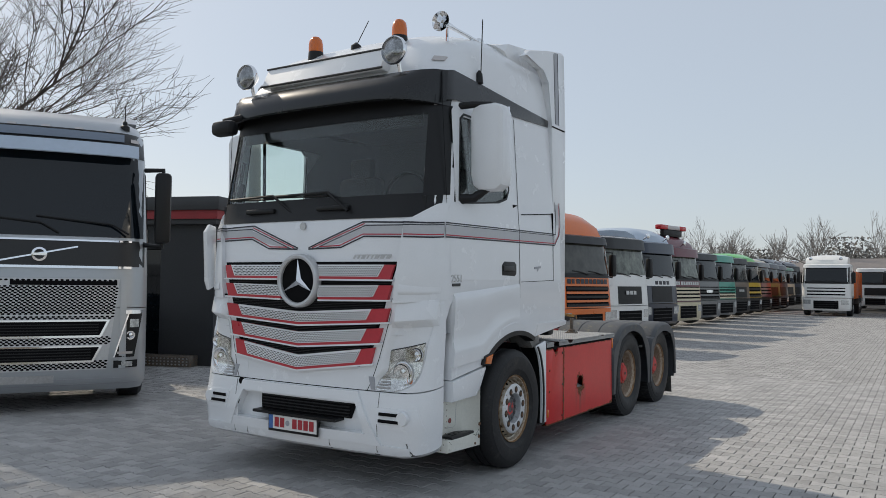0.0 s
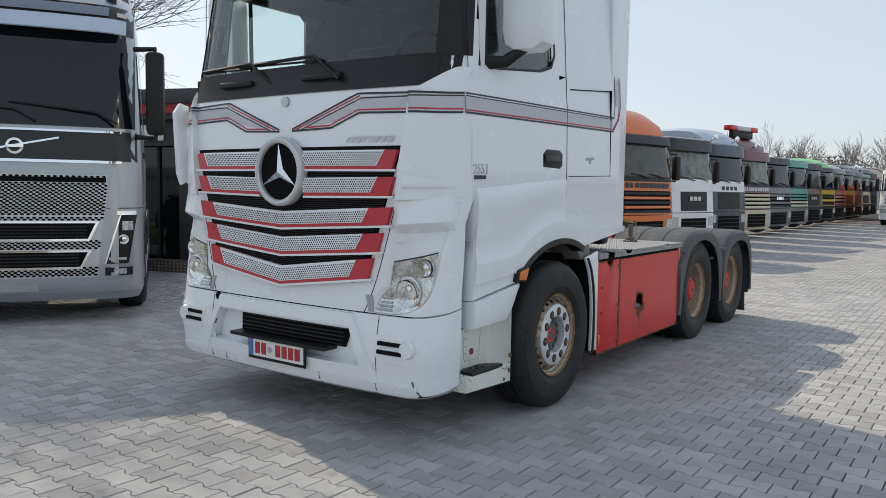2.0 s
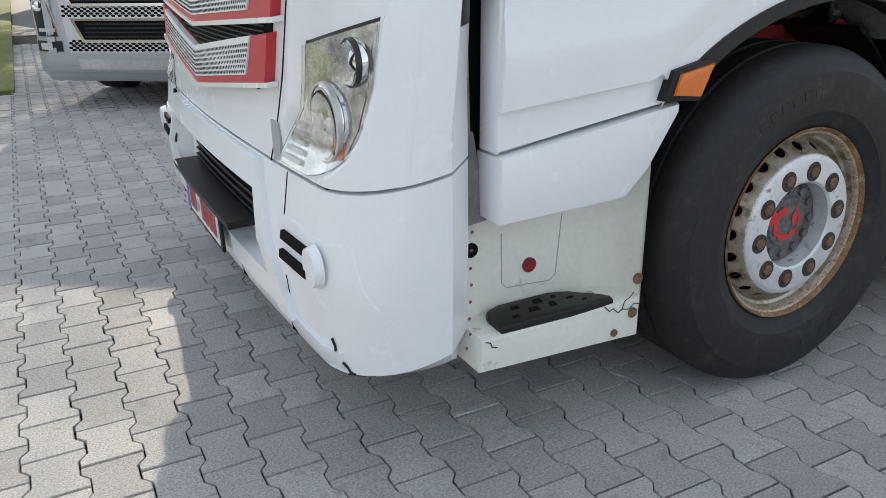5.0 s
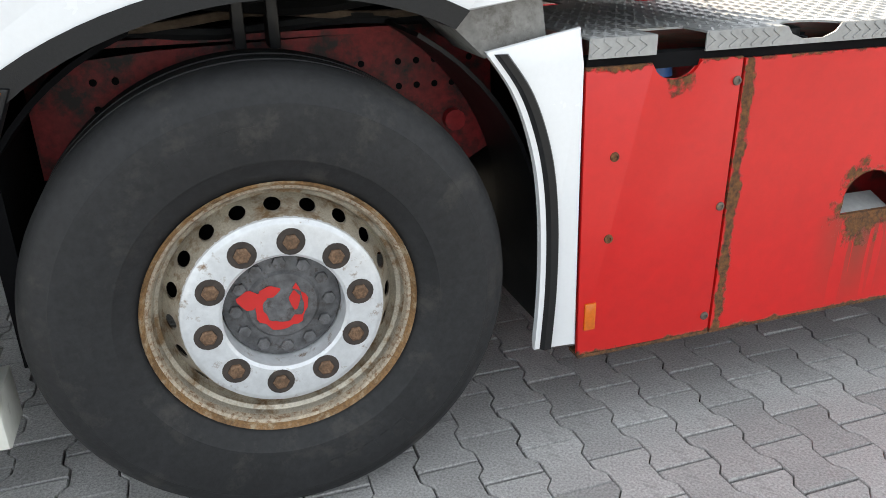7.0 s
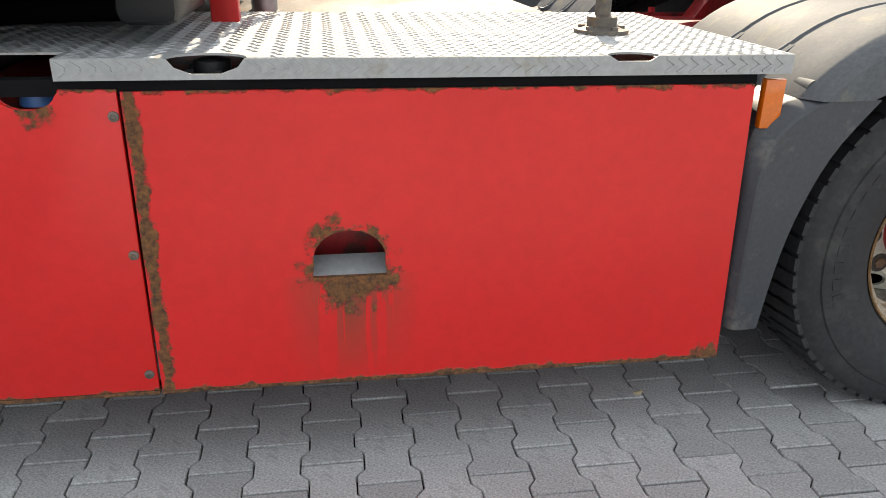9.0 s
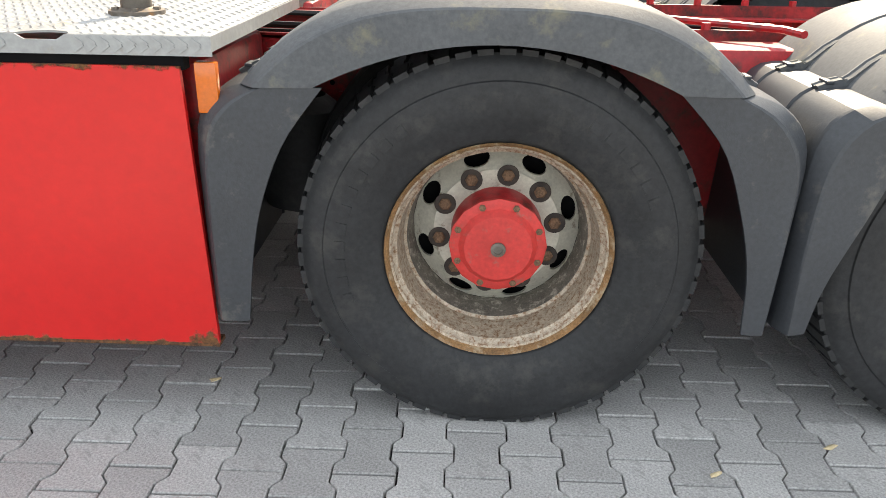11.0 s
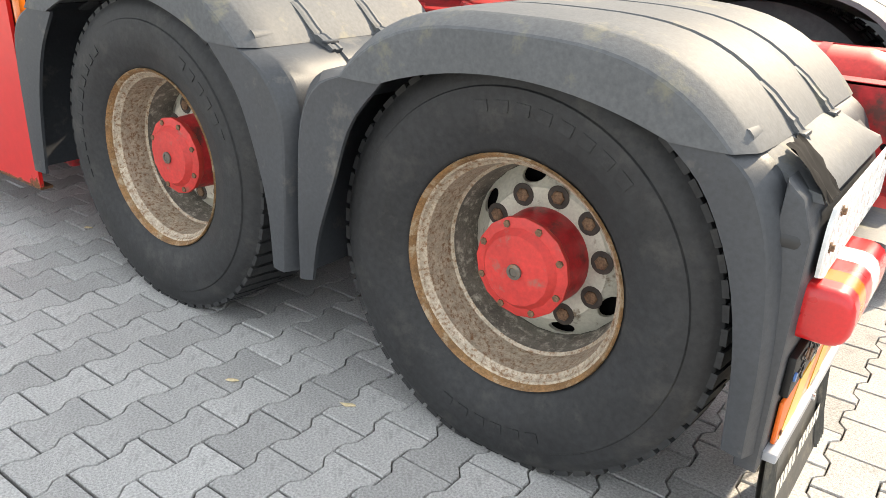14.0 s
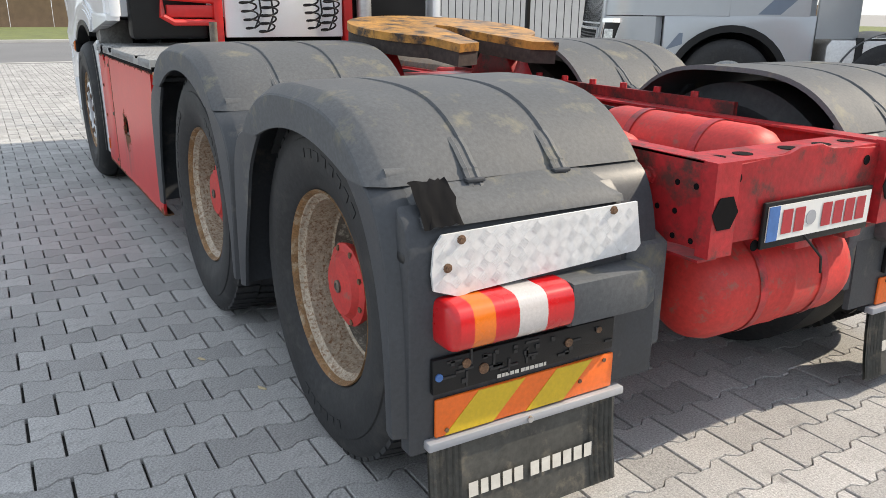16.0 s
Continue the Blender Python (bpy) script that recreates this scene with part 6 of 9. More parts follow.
def mudguard(s, centre, foot, rise, half, lip_half, lip_foot, lip_rise, flaps):
    """A three-piece plastic guard: top cover and two flaps, with straps."""
    n = 28
    us = [-math.cos(math.pi * i / n) for i in range(n + 1)]
    outer = [(centre + half * u, foot + rise * (1 - abs(u) ** 3.4)) for u in us]
    inner = [(centre + lip_half * u, lip_foot + lip_rise * (1 - u * u)) for u in us]
    bm = bmesh.new()
    guard_skin(bm, outer, inner, s)
    guard = part("mudguard", bm, GUARD, truck, "grey plastic mudguard", 0.3)
    for (out_pts, in_pts), end in zip(flaps, (outer[:9][::-1], outer[-9:])):
        bm = bmesh.new()
        a, b = curve(out_pts, 14), curve(in_pts, 14)
        guard_skin(bm, a, b, s, 0.004)
        part("flap", bm, GUARD_DARK, guard, "darker lower mudguard flap", 0.3)
        bm = bmesh.new()
        e0, e1 = Vector(end[5]), Vector(end[6])
        turn = Vector((-(e1 - e0).y, (e1 - e0).x)).normalized()
        turn = turn if turn.y > 0 else -turn
        quad_strip(bm, [[(q.x + turn.x * d, s * y, q.y + turn.y * d) for q, d in ((e0, -0.012), (e0, 0.010), (e0.lerp(e1, 0.2), 0.013), (e0.lerp(e1, 0.8), 0.013), (e1, 0.010), (e1, -0.012))] for y in (1.225, 1.15, 1.0, 0.75, 0.472)], closed=True, cap=True)
        part("seam_band", bm, GUARD, guard)
        for y in (1.008, 0.748):
            bm = bmesh.new()
            side = 1 if end[-1][0] > centre else -1
            line = [(Vector(end[q]), h) for q, h in ((3, 0.016), (4, 0.020), (6, 0.022), (7, 0.026), (8, 0.024))] + [(a[1], 0.028), (a[2], 0.024), (a[3], 0.020)]
            lift = Vector((side * 0.55, 0.83))
            quad_strip(bm, [[(p.x + lift.x * d, s * (y + o), p.y + lift.y * d) for o, d in ((-0.022, -0.01), (0.022, -0.01), (0.021, h), (0.010, h + 0.002), (0.006, h - 0.002), (-0.006, h - 0.002), (-0.010, h + 0.002), (-0.021, h))] for p, h in line], closed=True, cap=True)
            strap = part("strap", bm, GUARD, guard, "ribbed rubber fastening strap")
            bm = bmesh.new()
            p = a[2]
            box(bm, p.x + lift.x * 0.024 - 0.010, p.x + lift.x * 0.024 + 0.010, s * y - 0.026, s * y + 0.026, p.y + lift.y * 0.024 - 0.007, p.y + lift.y * 0.024 + 0.003, 0.003)
            part("buckle", bm, GUARD_DARK, strap)


for s in (-1, 1):
    mudguard(s, 4.696, 0.955, 0.200, 0.590, 0.425, 0.955, 0.105, (
        ([(4.125, 0.960), (4.035, 0.925), (3.985, 0.84), (3.980, 0.62), (3.985, 0.344)], [(4.290, 0.955), (4.195, 0.83), (4.135, 0.69), (4.098, 0.54), (4.072, 0.342)]),
        ([(5.275, 0.958), (5.375, 0.915), (5.438, 0.82), (5.436, 0.62), (5.420, 0.344)], [(5.125, 0.955), (5.235, 0.835), (5.300, 0.68), (5.342, 0.52), (5.356, 0.342)])))
    mudguard(s, 6.102, 0.932, 0.172, 0.495, 0.355, 0.930, 0.066, (
        ([(5.620, 0.938), (5.520, 0.915), (5.462, 0.82), (5.452, 0.60), (5.454, 0.344)], [(5.755, 0.935), (5.655, 0.82), (5.595, 0.66), (5.535, 0.49), (5.508, 0.350)]),
        ([(6.585, 0.934), (6.640, 0.885), (6.684, 0.76), (6.706, 0.57), (6.713, 0.345)], [(6.455, 0.930), (6.535, 0.855), (6.605, 0.72), (6.645, 0.55), (6.660, 0.345)])))
    # sloping plates between the guards, and hidden shapes added to block leaking sun
    for x0, z0, x1, z1 in ((5.22, 0.945, 5.40, 0.83), (5.58, 0.935, 5.47, 0.83)):
        bm = bmesh.new()
        quad_strip(bm, [[(x0, s * y, z0), (x1, s * y, z1), (x1, s * y, z1 - 0.012), (x0, s * y, z0 - 0.012)] for y in (1.13, 0.80, 0.48)], closed=True, cap=True)
        part("cover_plate", bm, GUARD, truck)
    bm = bmesh.new()
    box(bm, 5.42, 5.45, *sorted((s * 1.16, s * 0.62)), 0.80, 0.83, 0.004)
    part("bracket", bm, STEEL, truck, "grey steel bracket between the guards")
    bm = bmesh.new()
    prism(bm, [(5.02, 0.70), (5.12, 0.97), (5.76, 0.97), (5.86, 0.70), (5.62, 0.42), (5.26, 0.42)], "y", *sorted((s * 0.62, s * 0.43)), bevel=0.02)
    part("suspension_bracket", bm, RED_FRAME, truck)
    bm = bmesh.new()
    lathe(bm, [(0.06, 0.42), (0.13, 0.45), (0.145, 0.52), (0.13, 0.60), (0.145, 0.68), (0.13, 0.76), (0.08, 0.80)], (4.10, s * 0.60, 0), "z", 24)
    part("air_bellows", bm, RUBBER, truck)
    bm = bmesh.new()
    box(bm, 3.90, 3.955, *sorted((s * 1.10, s * 0.45)), 0.30, 0.98, 0.02)
    part("tank_end", bm, RED_FRAME, truck)

# ---- rear lamps and flaps ----
for s in (-1, 1):
    def across(y0, y1):
        return sorted((s * y0, s * y1))
    bm = bmesh.new()
    prism(bm, [(6.585, 0.90), (6.62, 0.87), (6.645, 0.80), (6.645, 0.30), (6.60, 0.30), (6.585, 0.80)], "y", *across(1.255, 0.62), bevel=0.008)
    carrier = part("lamp_carrier", bm, GUARD_DARK, truck, "grey plastic rear lamp carrier")
    carrier.location = (0.078, -s * 0.017, 0)
    bm = bmesh.new()
    quad_strip(bm, [[(6.44, s * y, 0.958), (6.50, s * y, 0.945), (6.555, s * y, 0.925 - 0.02 * e ** 8 + 0.003 * math.sin(17 * y)), (6.605, s * y, 0.898 - 0.02 * e ** 8), (6.636, s * y, 0.872), (6.644, s * y, 0.856), (6.630, s * y, 0.856), (6.59, s * y, 0.88 - 0.02 * e ** 8), (6.44, s * y, 0.925)] for y, e in ((0.92 + 0.29 * q / 8, abs(q) / 8) for q in range(8, -9, -1))], closed=True, cap=True)
    part("upper_cover", bm, GUARD, carrier, "dented grey plastic cover")
    bm = bmesh.new()
    g = random.Random(11)
    quad_strip(bm, [[(6.560 + 0.090 * v / 6 + g.uniform(-0.004, 0.005), s * (1.115 + 0.100 * u / 10 + g.uniform(-0.004, 0.004)), 0.946 - 0.088 * (v / 6) ** 1.4 + g.uniform(-0.003, 0.005)) for v in range(7)] for u in range(11)])
    part("torn_edge", bm, VOID, carrier, "crumpled torn dark corner", smooth=1.2)
    bm = bmesh.new()
    lathe(bm, [(0.030, -0.02), (0.030, 0.006), (0.026, 0.018), (0.016, 0.026), (1e-4, 0.029)], (6.615, s * 1.228, 0.79), "x", 20)
    part("rubber_buffer", bm, DARK_TRIM, carrier, "round black rubber buffer")
    # white tread-plate strip
    bm = bmesh.new()
    prism(bm, [(s * y, z) for y, z in ((1.20, 0.70), (1.205, 0.74), (1.20, 0.80), (1.18, 0.828), (0.60, 0.838), (0.59, 0.79), (0.575, 0.72), (0.59, 0.705), (1.10, 0.682), (1.13, 0.675))], "x", 6.655, 6.662)
    plate = part("tread_strip", bm, WHITE_TREAD, carrier, "white tread-plate strip")
    plate.location.z = 0.016
    bm = bmesh.new()
    for r in range(4):
        for k in range(16):
            cy, cz, tilt = 0.622 + 0.037 * k, 0.709 + 0.0345 * r, 0.7 if (k + r) % 2 else -0.7
            if cy > 1.08 and r == 0:
                cz += 0.004
            for q in range(-2, 3):
                y, z = cy - 0.0056 * q * math.sin(tilt), cz + 0.0056 * q * math.cos(tilt)
                if 0.615 < y < 1.185 and 0.714 - 0.045 * (y - 0.59) < z < 0.827:
                    box(bm, 6.6615, 6.6632, s * y - 0.0105, s * y + 0.0105, z - 0.0010, z + 0.0010, 0, Matrix.Rotation(s * tilt, 4, "X"))
    part("tread_lug", bm, WHITE_TREAD, plate, kind="stuff")
    for y, z in ((1.13, 0.812), (0.68, 0.825), (1.165, 0.75)):
        bm = bmesh.new()
        lathe(bm, [(0.011, 0), (0.011, 0.003), (0.007, 0.004), (0.007, 0.009), (1e-4, 0.009)], (6.662, s * y, z), "x", 12)
        part("bolt", bm, NUT, plate)
    # lamp cluster
    bm = bmesh.new()
    prism(bm, [(s * y, z) for y, z in ((0.850, 0.665), (0.850, 0.550), (0.595, 0.550), (0.570, 0.57), (0.570, 0.64), (0.595, 0.665))], "x", 6.63, 6.728, bevel=0.014)
    cluster = part("tail_lamp", bm, GUARD, carrier, "rear lamp with red, amber and white fields")
    cluster.location.z = 0.028
    for y0, y1, mat_ in ((1.171, 1.135, LENS_RED), (1.135, 1.078, LENS_ORANGE), (1.078, 1.012, LENS_RED), (1.012, 0.930, LENS_WHITE), (0.930, 0.851, LENS_RED)):
        bm = bmesh.new()
        a, b = across(y0, y1)
        pts_ = [(6.645, 0.552), (6.700, 0.552), (6.716, 0.556), (6.727, 0.565), (6.734, 0.582), (6.736, 0.608), (6.733, 0.634), (6.725, 0.652), (6.712, 0.662), (6.695, 0.666), (6.645, 0.666)]
        prism(bm, pts_, "y", a, b)
        if y0 > 1.17:
            quad_strip(bm, [[(6.645 + (x - 6.645) * f, s * y, 0.608 + (z - 0.608) * f) for x, z in pts_] for y, f in ((1.171, 1.0), (1.180, 0.97), (1.186, 0.90), (1.190, 0.78), (1.192, 0.5), (1.1925, 0.02))], closed=True)
        lens = part("lens", bm, mat_, cluster)
    # empty plate holder with marks, striped board, mud flap
    bm = bmesh.new()
    box(bm, 6.645, 6.662, *across(1.20, 0.645), 0.455, 0.545, 0.004)
    ph = part("plate_holder", bm, BLACK, carrier, "empty black plate holder")
    bm = bmesh.new()
    rng = random.Random(3)
    for k in range(34):
        y, z = 0.66 + 0.51 * rng.random(), 0.475 + 0.06 * rng.random()
        w, h = rng.choice(((0.012, 0.003), (0.003, 0.02), (0.02, 0.003), (0.006, 0.006)))
        box(bm, 6.661, 6.665, s * y - w, s * y + w, z - h, z + h)
    part("moulded_rib", bm, DARK_TRIM, ph, kind="stuff")
    for y, z, r, mat_ in ((1.11, 0.52, 0.012, NUT), (1.06, 0.495, 0.014, NUT), (0.80, 0.505, 0.012, NUT), (1.185, 0.50, 0.010, BLUE), (0.70, 0.52, 0.009, NUT)):
        bm = bmesh.new()
        lathe(bm, [(r, 0), (r, 0.004), (1e-4, 0.005)], (6.662, s * y, z), "x", 12)
        part("bolt", bm, mat_, ph)
    bm = bmesh.new()
    bars(bm, 1.02, 0.87, 0.458, 0.468, [3, 0.6, 2, 0.6, 3, 0.6, 3, 0.6, 3, 1.6, 3, 0.6, 3, 0.6, 3, 0.6, 3, 0.6, 3, 0.6, 2], lambda y, z: (6.6635, s * y, z))
    part("lettering", bm, LETTER, ph, kind="stuff")
    bm = bmesh.new()
    box(bm, 6.648, 6.658, *across(1.19, 0.635), 0.362, 0.462, 0.004)
    board_ = part("marker_board", bm, REFLECT_ORANGE, carrier, "orange and yellow striped reflector board")
    board_.location.z = -0.024
    for a, b in ((1.145, 0.99), (0.905, 0.77)):
        bm = bmesh.new()
        prism(bm, [(s * (b + 0.035), 0.364), (s * (a + 0.02), 0.364), (s * (a - 0.075), 0.46), (s * (b - 0.06), 0.46)], "x", 6.657, 6.6595)
        part("stripe", bm, REFLECT_YELLOW, board_)
    for y, z in ((1.16, 0.378), (0.67, 0.448), (0.75, 0.405)):
        bm = bmesh.new()
        disc(bm, (6.659, s * y, z), 0.006, "x", 0.003, 8)
        part("rivet", bm, NUT, board_)
    bm = bmesh.new()
    box(bm, 6.64, 6.672, *across(1.215, 0.60), 0.335, 0.358, 0.004)
    bar_ = part("flap_bar", bm, GREY_TRIM, carrier, "steel clamp bar")
    bar_.location.z = -0.024
    bm = bmesh.new()
    disc(bm, (6.672, s * 0.92, 0.347), 0.009, "x", 0.006, 10)
    part("bolt", bm, STEEL, bar_)
    bm = bmesh.new()
    rows = []
    for z, lean in ((0.34, 0.0), (0.25, 0.006), (0.16, 0.016), (0.08, 0.03)):
        rows.append([(6.652 + lean, s * (1.205 - 0.59 * k / 12), z) for k in range(13)])
    quad_strip(bm, rows)
    quad_strip(bm, [[(x - 0.01, y, z) for x, y, z in r] for r in rows])
    flap = part("mud_flap", bm, FLAP, carrier, "black rubber mud flap with pale lettering")
    flap.location.z = -0.024
    bm = bmesh.new()
    for k in range(5):
        for base in (1.195, 0.705):
            y = base - 0.018 * k
            quad_strip(bm, [[(6.653 + l, s * y, z), (6.660 + l, s * (y - 0.004), z), (6.653 + l, s * (y - 0.008), z)] for z, l in ((0.33, 0.0), (0.25, 0.006), (0.16, 0.016), (0.085, 0.03))])
    pieces("flap_rib", bm, FLAP, flap)
    bm = bmesh.new()
    lay_ = (lambda y, z: (6.6585 + 0.016 * (0.34 - z) / 0.18, s * y, z))
    y0_, y1_ = (1.10, 0.70) if s < 0 else (0.70, 1.10)
    bars(bm, y0_, y1_, 0.175, 0.215, [3, 0.9, 2.4, 0.9, 3, 0.9, 3, 0.9, 3, 2.6, 3, 0.9, 3, 0.9, 3, 0.9, 3, 0.9, 3, 0.9, 3], lay_)
    part("lettering", bm, LETTER, flap, kind="stuff")
    bm = bmesh.new()
    prism(bm, [(6.58, 0.75), (6.64, 0.72), (6.64, 0.42), (6.58, 0.40)], "y", *across(0.60, 0.44), bevel=0.02)
    part("side_box", bm, GUARD, carrier)

# ---- frame, tanks, fifth wheel ----
for s in (-1, 1):
    bm = bmesh.new()
    prism(bm, [(0.6, 0.66), (0.6, 0.95), (2.2, 0.97), (6.84, 0.95), (6.84, 0.72), (6.3, 0.68)], "y", *sorted((s * 0.405, s * 0.395)))
    for z in (0.945, 0.675):
        box(bm, 0.62, 6.80, *sorted((s * 0.405, s * 0.33)), z, z + 0.008)
    rail = part("frame_rail", bm, RED_FRAME, truck, "red channel frame rail with bolt holes")
    bm = bmesh.new()
    for k in range(90):
        x = 1.05 + 0.065 * k
        for z in (0.73, 0.80, 0.88):
            if (k * 7 + int(z * 100)) % 3:
                disc(bm, (x, s * 0.4045, z), 0.009, "y", s * 0.0015, 8)
    part("bolt_hole", bm, VOID, rail, kind="stuff")
    bm = bmesh.new()
    for k in range(26):
        x = 3.6 + 0.12 * k
        for z in (0.76, 0.90):
            if (k + int(z * 10)) % 3 == 0:
                hexagon(bm, (x, s * 0.405, z), 0.014, "y", s * 0.012)
    part("frame_bolt", bm, RED_FRAME, rail, kind="stuff")
    bm = bmesh.new()
    box(bm, 4.2, 6.2, *sorted((s * 0.43, s * 0.41)), 0.93, 1.00)
    part("mounting_angle", bm, RED_SHADE_GRIME, rail)
    bm = bmesh.new()
    prism(bm, [(6.80, 0.70), (6.80, 0.955), (6.845, 0.955), (6.845, 0.70)], "y", *sorted((s * 0.42, s * 0.33)))
    part("rail_end", bm, RED_FRAME, rail)
    bm = bmesh.new()
    disc(bm, (6.846, s * 0.375, 0.82), 0.05, "x", 0.0015, 6)
    pieces("opening", bm, VOID, rail)
    for x in (6.55, 6.40):
        bm = bmesh.new()
        tube(bm, [(x, s * 0.40, 0.80), (x, s * 0.64, 0.78)], 0.035, 14)
        part("guard_arm", bm, RED_FRAME, truck)
        bm = bmesh.new()
        for dx, dz in ((-0.05, 0.06), (0.05, 0.06), (0.05, -0.05), (-0.05, -0.05)):
            lathe(bm, [(0.026, 0), (0.026, s * 0.01), (0.017, s * 0.011), (0.017, s * 0.03), (0.01, s * 0.035), (1e-4, s * 0.035)], (x + dx, s * 0.405, 0.82 + dz), "y", 8)
        part("frame_bolt", bm, RED_FRAME, truck, kind="stuff")
bm = bmesh.new()
prism(bm, [(-0.34, 0.72), (-0.36, 0.935), (-0.10, 0.945), (-0.05, 0.965), (0.05, 0.965), (0.10, 0.945), (0.36, 0.935), (0.34, 0.72)], "x", 6.80, 6.815, bevel=0.003)
prism(bm, [(-0.34, 0.935), (0.34, 0.935), (0.34, 0.945), (-0.34, 0.945)], "x", 6.66, 6.81)
cross = part("crossmember", bm, RED_FRAME, truck, "red rear crossmember with holes")
bm = bmesh.new()
for y, r in ((-0.30, 0.022), (-0.20, 0.028), (0.0, 0.032), (0.15, 0.028), (0.27, 0.025)):
    disc(bm, (6.74, y, 0.9455), r, "z", 0.0015, 16)
    disc(bm, (6.8155, y, 0.90 if abs(y) > 0.25 else 0.70), r * 0.6, "x", 0.0015, 14)
pieces("opening", bm, VOID, cross)
number_plate(6.835, -0.185, 0.285, 0.712, 0.812, 1, truck)


def air_tank(p0, p1, r, label):
    a, b = Vector(p0), Vector(p1)
    d = (b - a).normalized()
    n = (b - a).length
    prof = [(0.0, 1e-3), (0.01, 0.45), (0.03, 0.75), (0.06, 0.93), (0.10, 1.0), (n / 2 - 0.01, 1.0), (n / 2 - 0.005, 1.015), (n / 2 + 0.005, 1.015), (n / 2 + 0.01, 1.0), (n - 0.10, 1.0), (n - 0.06, 0.93), (n - 0.03, 0.75), (n - 0.01, 0.45), (n, 1e-3)]
    u = d.orthogonal().normalized()
    w = d.cross(u)
    bm = bmesh.new()
    quad_strip(bm, [[a + d * h + (u * math.cos(t) + w * math.sin(t)) * r * k for t in (2 * math.pi * i / 36 for i in range(36))] for h, k in prof], closed=True)
    tank = part("air_tank", bm, CAP_RED, truck, label)
    bm = bmesh.new()
    for h in (n * 0.3, n * 0.7):
        quad_strip(bm, [[a + d * (h + o) + (u * math.cos(t) + w * math.sin(t)) * (r + 0.004) for t in (2 * math.pi * i / 36 for i in range(36))] for o in (-0.016, 0.016)], closed=True)
    pieces("tank_strap", bm, RED_FRAME, tank)


air_tank((5.90, 0.06, 0.86), (6.66, 0.06, 0.86), 0.125, "red painted air tank between the rails")
air_tank((5.65, -0.22, 0.84), (6.35, -0.22, 0.84), 0.11, "red painted air tank between the rails")
air_tank((6.62, -0.30, 0.52), (6.62, 0.42, 0.52), 0.165, "large red painted air tank under the frame")
bm = bmesh.new()
box(bm, 6.58, 6.82, -0.02, 0.06, 0.66, 0.73, 0.006)
box(bm, 6.58, 6.82, 0.22, 0.30, 0.66, 0.73, 0.006)
part("tank_bracket", bm, RED_FRAME, truck)
for x in (3.3, 4.15, 5.3, 6.2):
    bm = bmesh.new()
    box(bm, x - 0.06, x + 0.06, -0.395, 0.395, 0.72, 0.90, 0.02)
    part("cross_brace", bm, RED_FRAME, truck)
bm = bmesh.new()
for k, (y, z) in enumerate(((-0.30, 0.93), (-0.26, 0.95), (0.28, 0.93))):
    tube(bm, [(3.0, y, z), (3.8, y + 0.03, z + 0.02), (4.6, y, z + 0.01), (5.5, y + 0.02, z), (6.3, y, z - 0.03)], 0.012, 6)
tube(bm, [(6.30, -0.37, 0.86), (6.45, -0.45, 0.80), (6.56, -0.52, 0.74), (6.60, -0.60, 0.68)], 0.018, 8)
tube(bm, [(6.83, -0.02, 0.72), (6.86, 0.05, 0.64), (6.84, 0.09, 0.58)], 0.004, 6)
part("cable", bm, BLACK, truck)

# plate added between the rails to keep leaking sun off the pavers
bm = bmesh.new()
box(bm, 4.90, 5.95, -0.36, 0.36, 0.62, 0.74, 0.03)
part("valve_gear", bm, RED_SHADE_GRIME, truck)

# fifth wheel
bm = bmesh.new()
fw = []
for i in range(49):
    a = radians(24 + (336 - 24) * i / 48)
    fw.append((0.46 * math.cos(a), 0.46 * math.sin(a)))
outer = [(0.60, -0.26), (0.56, -0.14), (0.12, -0.045), (0.0, -0.05), (-0.05, 0.0), (0.0, 0.05), (0.12, 0.045), (0.56, 0.14), (0.60, 0.26)]
pts = fw[2:-2] + outer
FIFTH = Matrix.Translation((4.74, 0, 1.205)) @ Matrix.Rotation(radians(5.5), 4, "Y")
prism(bm, pts, "z", 0.0, 0.035)
bmesh.ops.transform(bm, matrix=FIFTH, verts=bm.verts)
coupling = part("fifth_wheel", bm, GREASE, truck, "greasy ochre and black fifth-wheel plate")
bm = bmesh.new()
prism(bm, [(x * 0.985, y * 0.985) for x, y in pts], "z", -0.06, -0.001)
bmesh.ops.transform(bm, matrix=FIFTH, verts=bm.verts)
part("plate_skirt", bm, HOLE_SHADE_GREASE, coupling, "black greasy plate skirt")
bm = bmesh.new()
for s in (-1, 1):
    prism(bm, [(4.53, 0.97), (4.98, 0.97), (4.84, 1.14), (4.66, 1.14)], "y", *sorted((s * 0.42, s * 0.30)), bevel=0.01)
box(bm, 4.3, 5.3, -0.46, 0.46, 0.958, 0.985, 0.005)
part("coupling_stand", bm, RED_FRAME, coupling)
bm = bmesh.new()
for s in (-1, 1):
    for k in range(9):
        x = 4.4 + 0.2 * k
        hexagon(bm, (x, s * 0.42, 1.0), 0.016, "z", 0.022)
tube(bm, [(5.3, -0.30, 1.02), (5.6, -0.55, 1.02), (5.62, -0.66, 1.02)], 0.012)
part("frame_bolt", bm, RED_FRAME, coupling, kind="stuff")

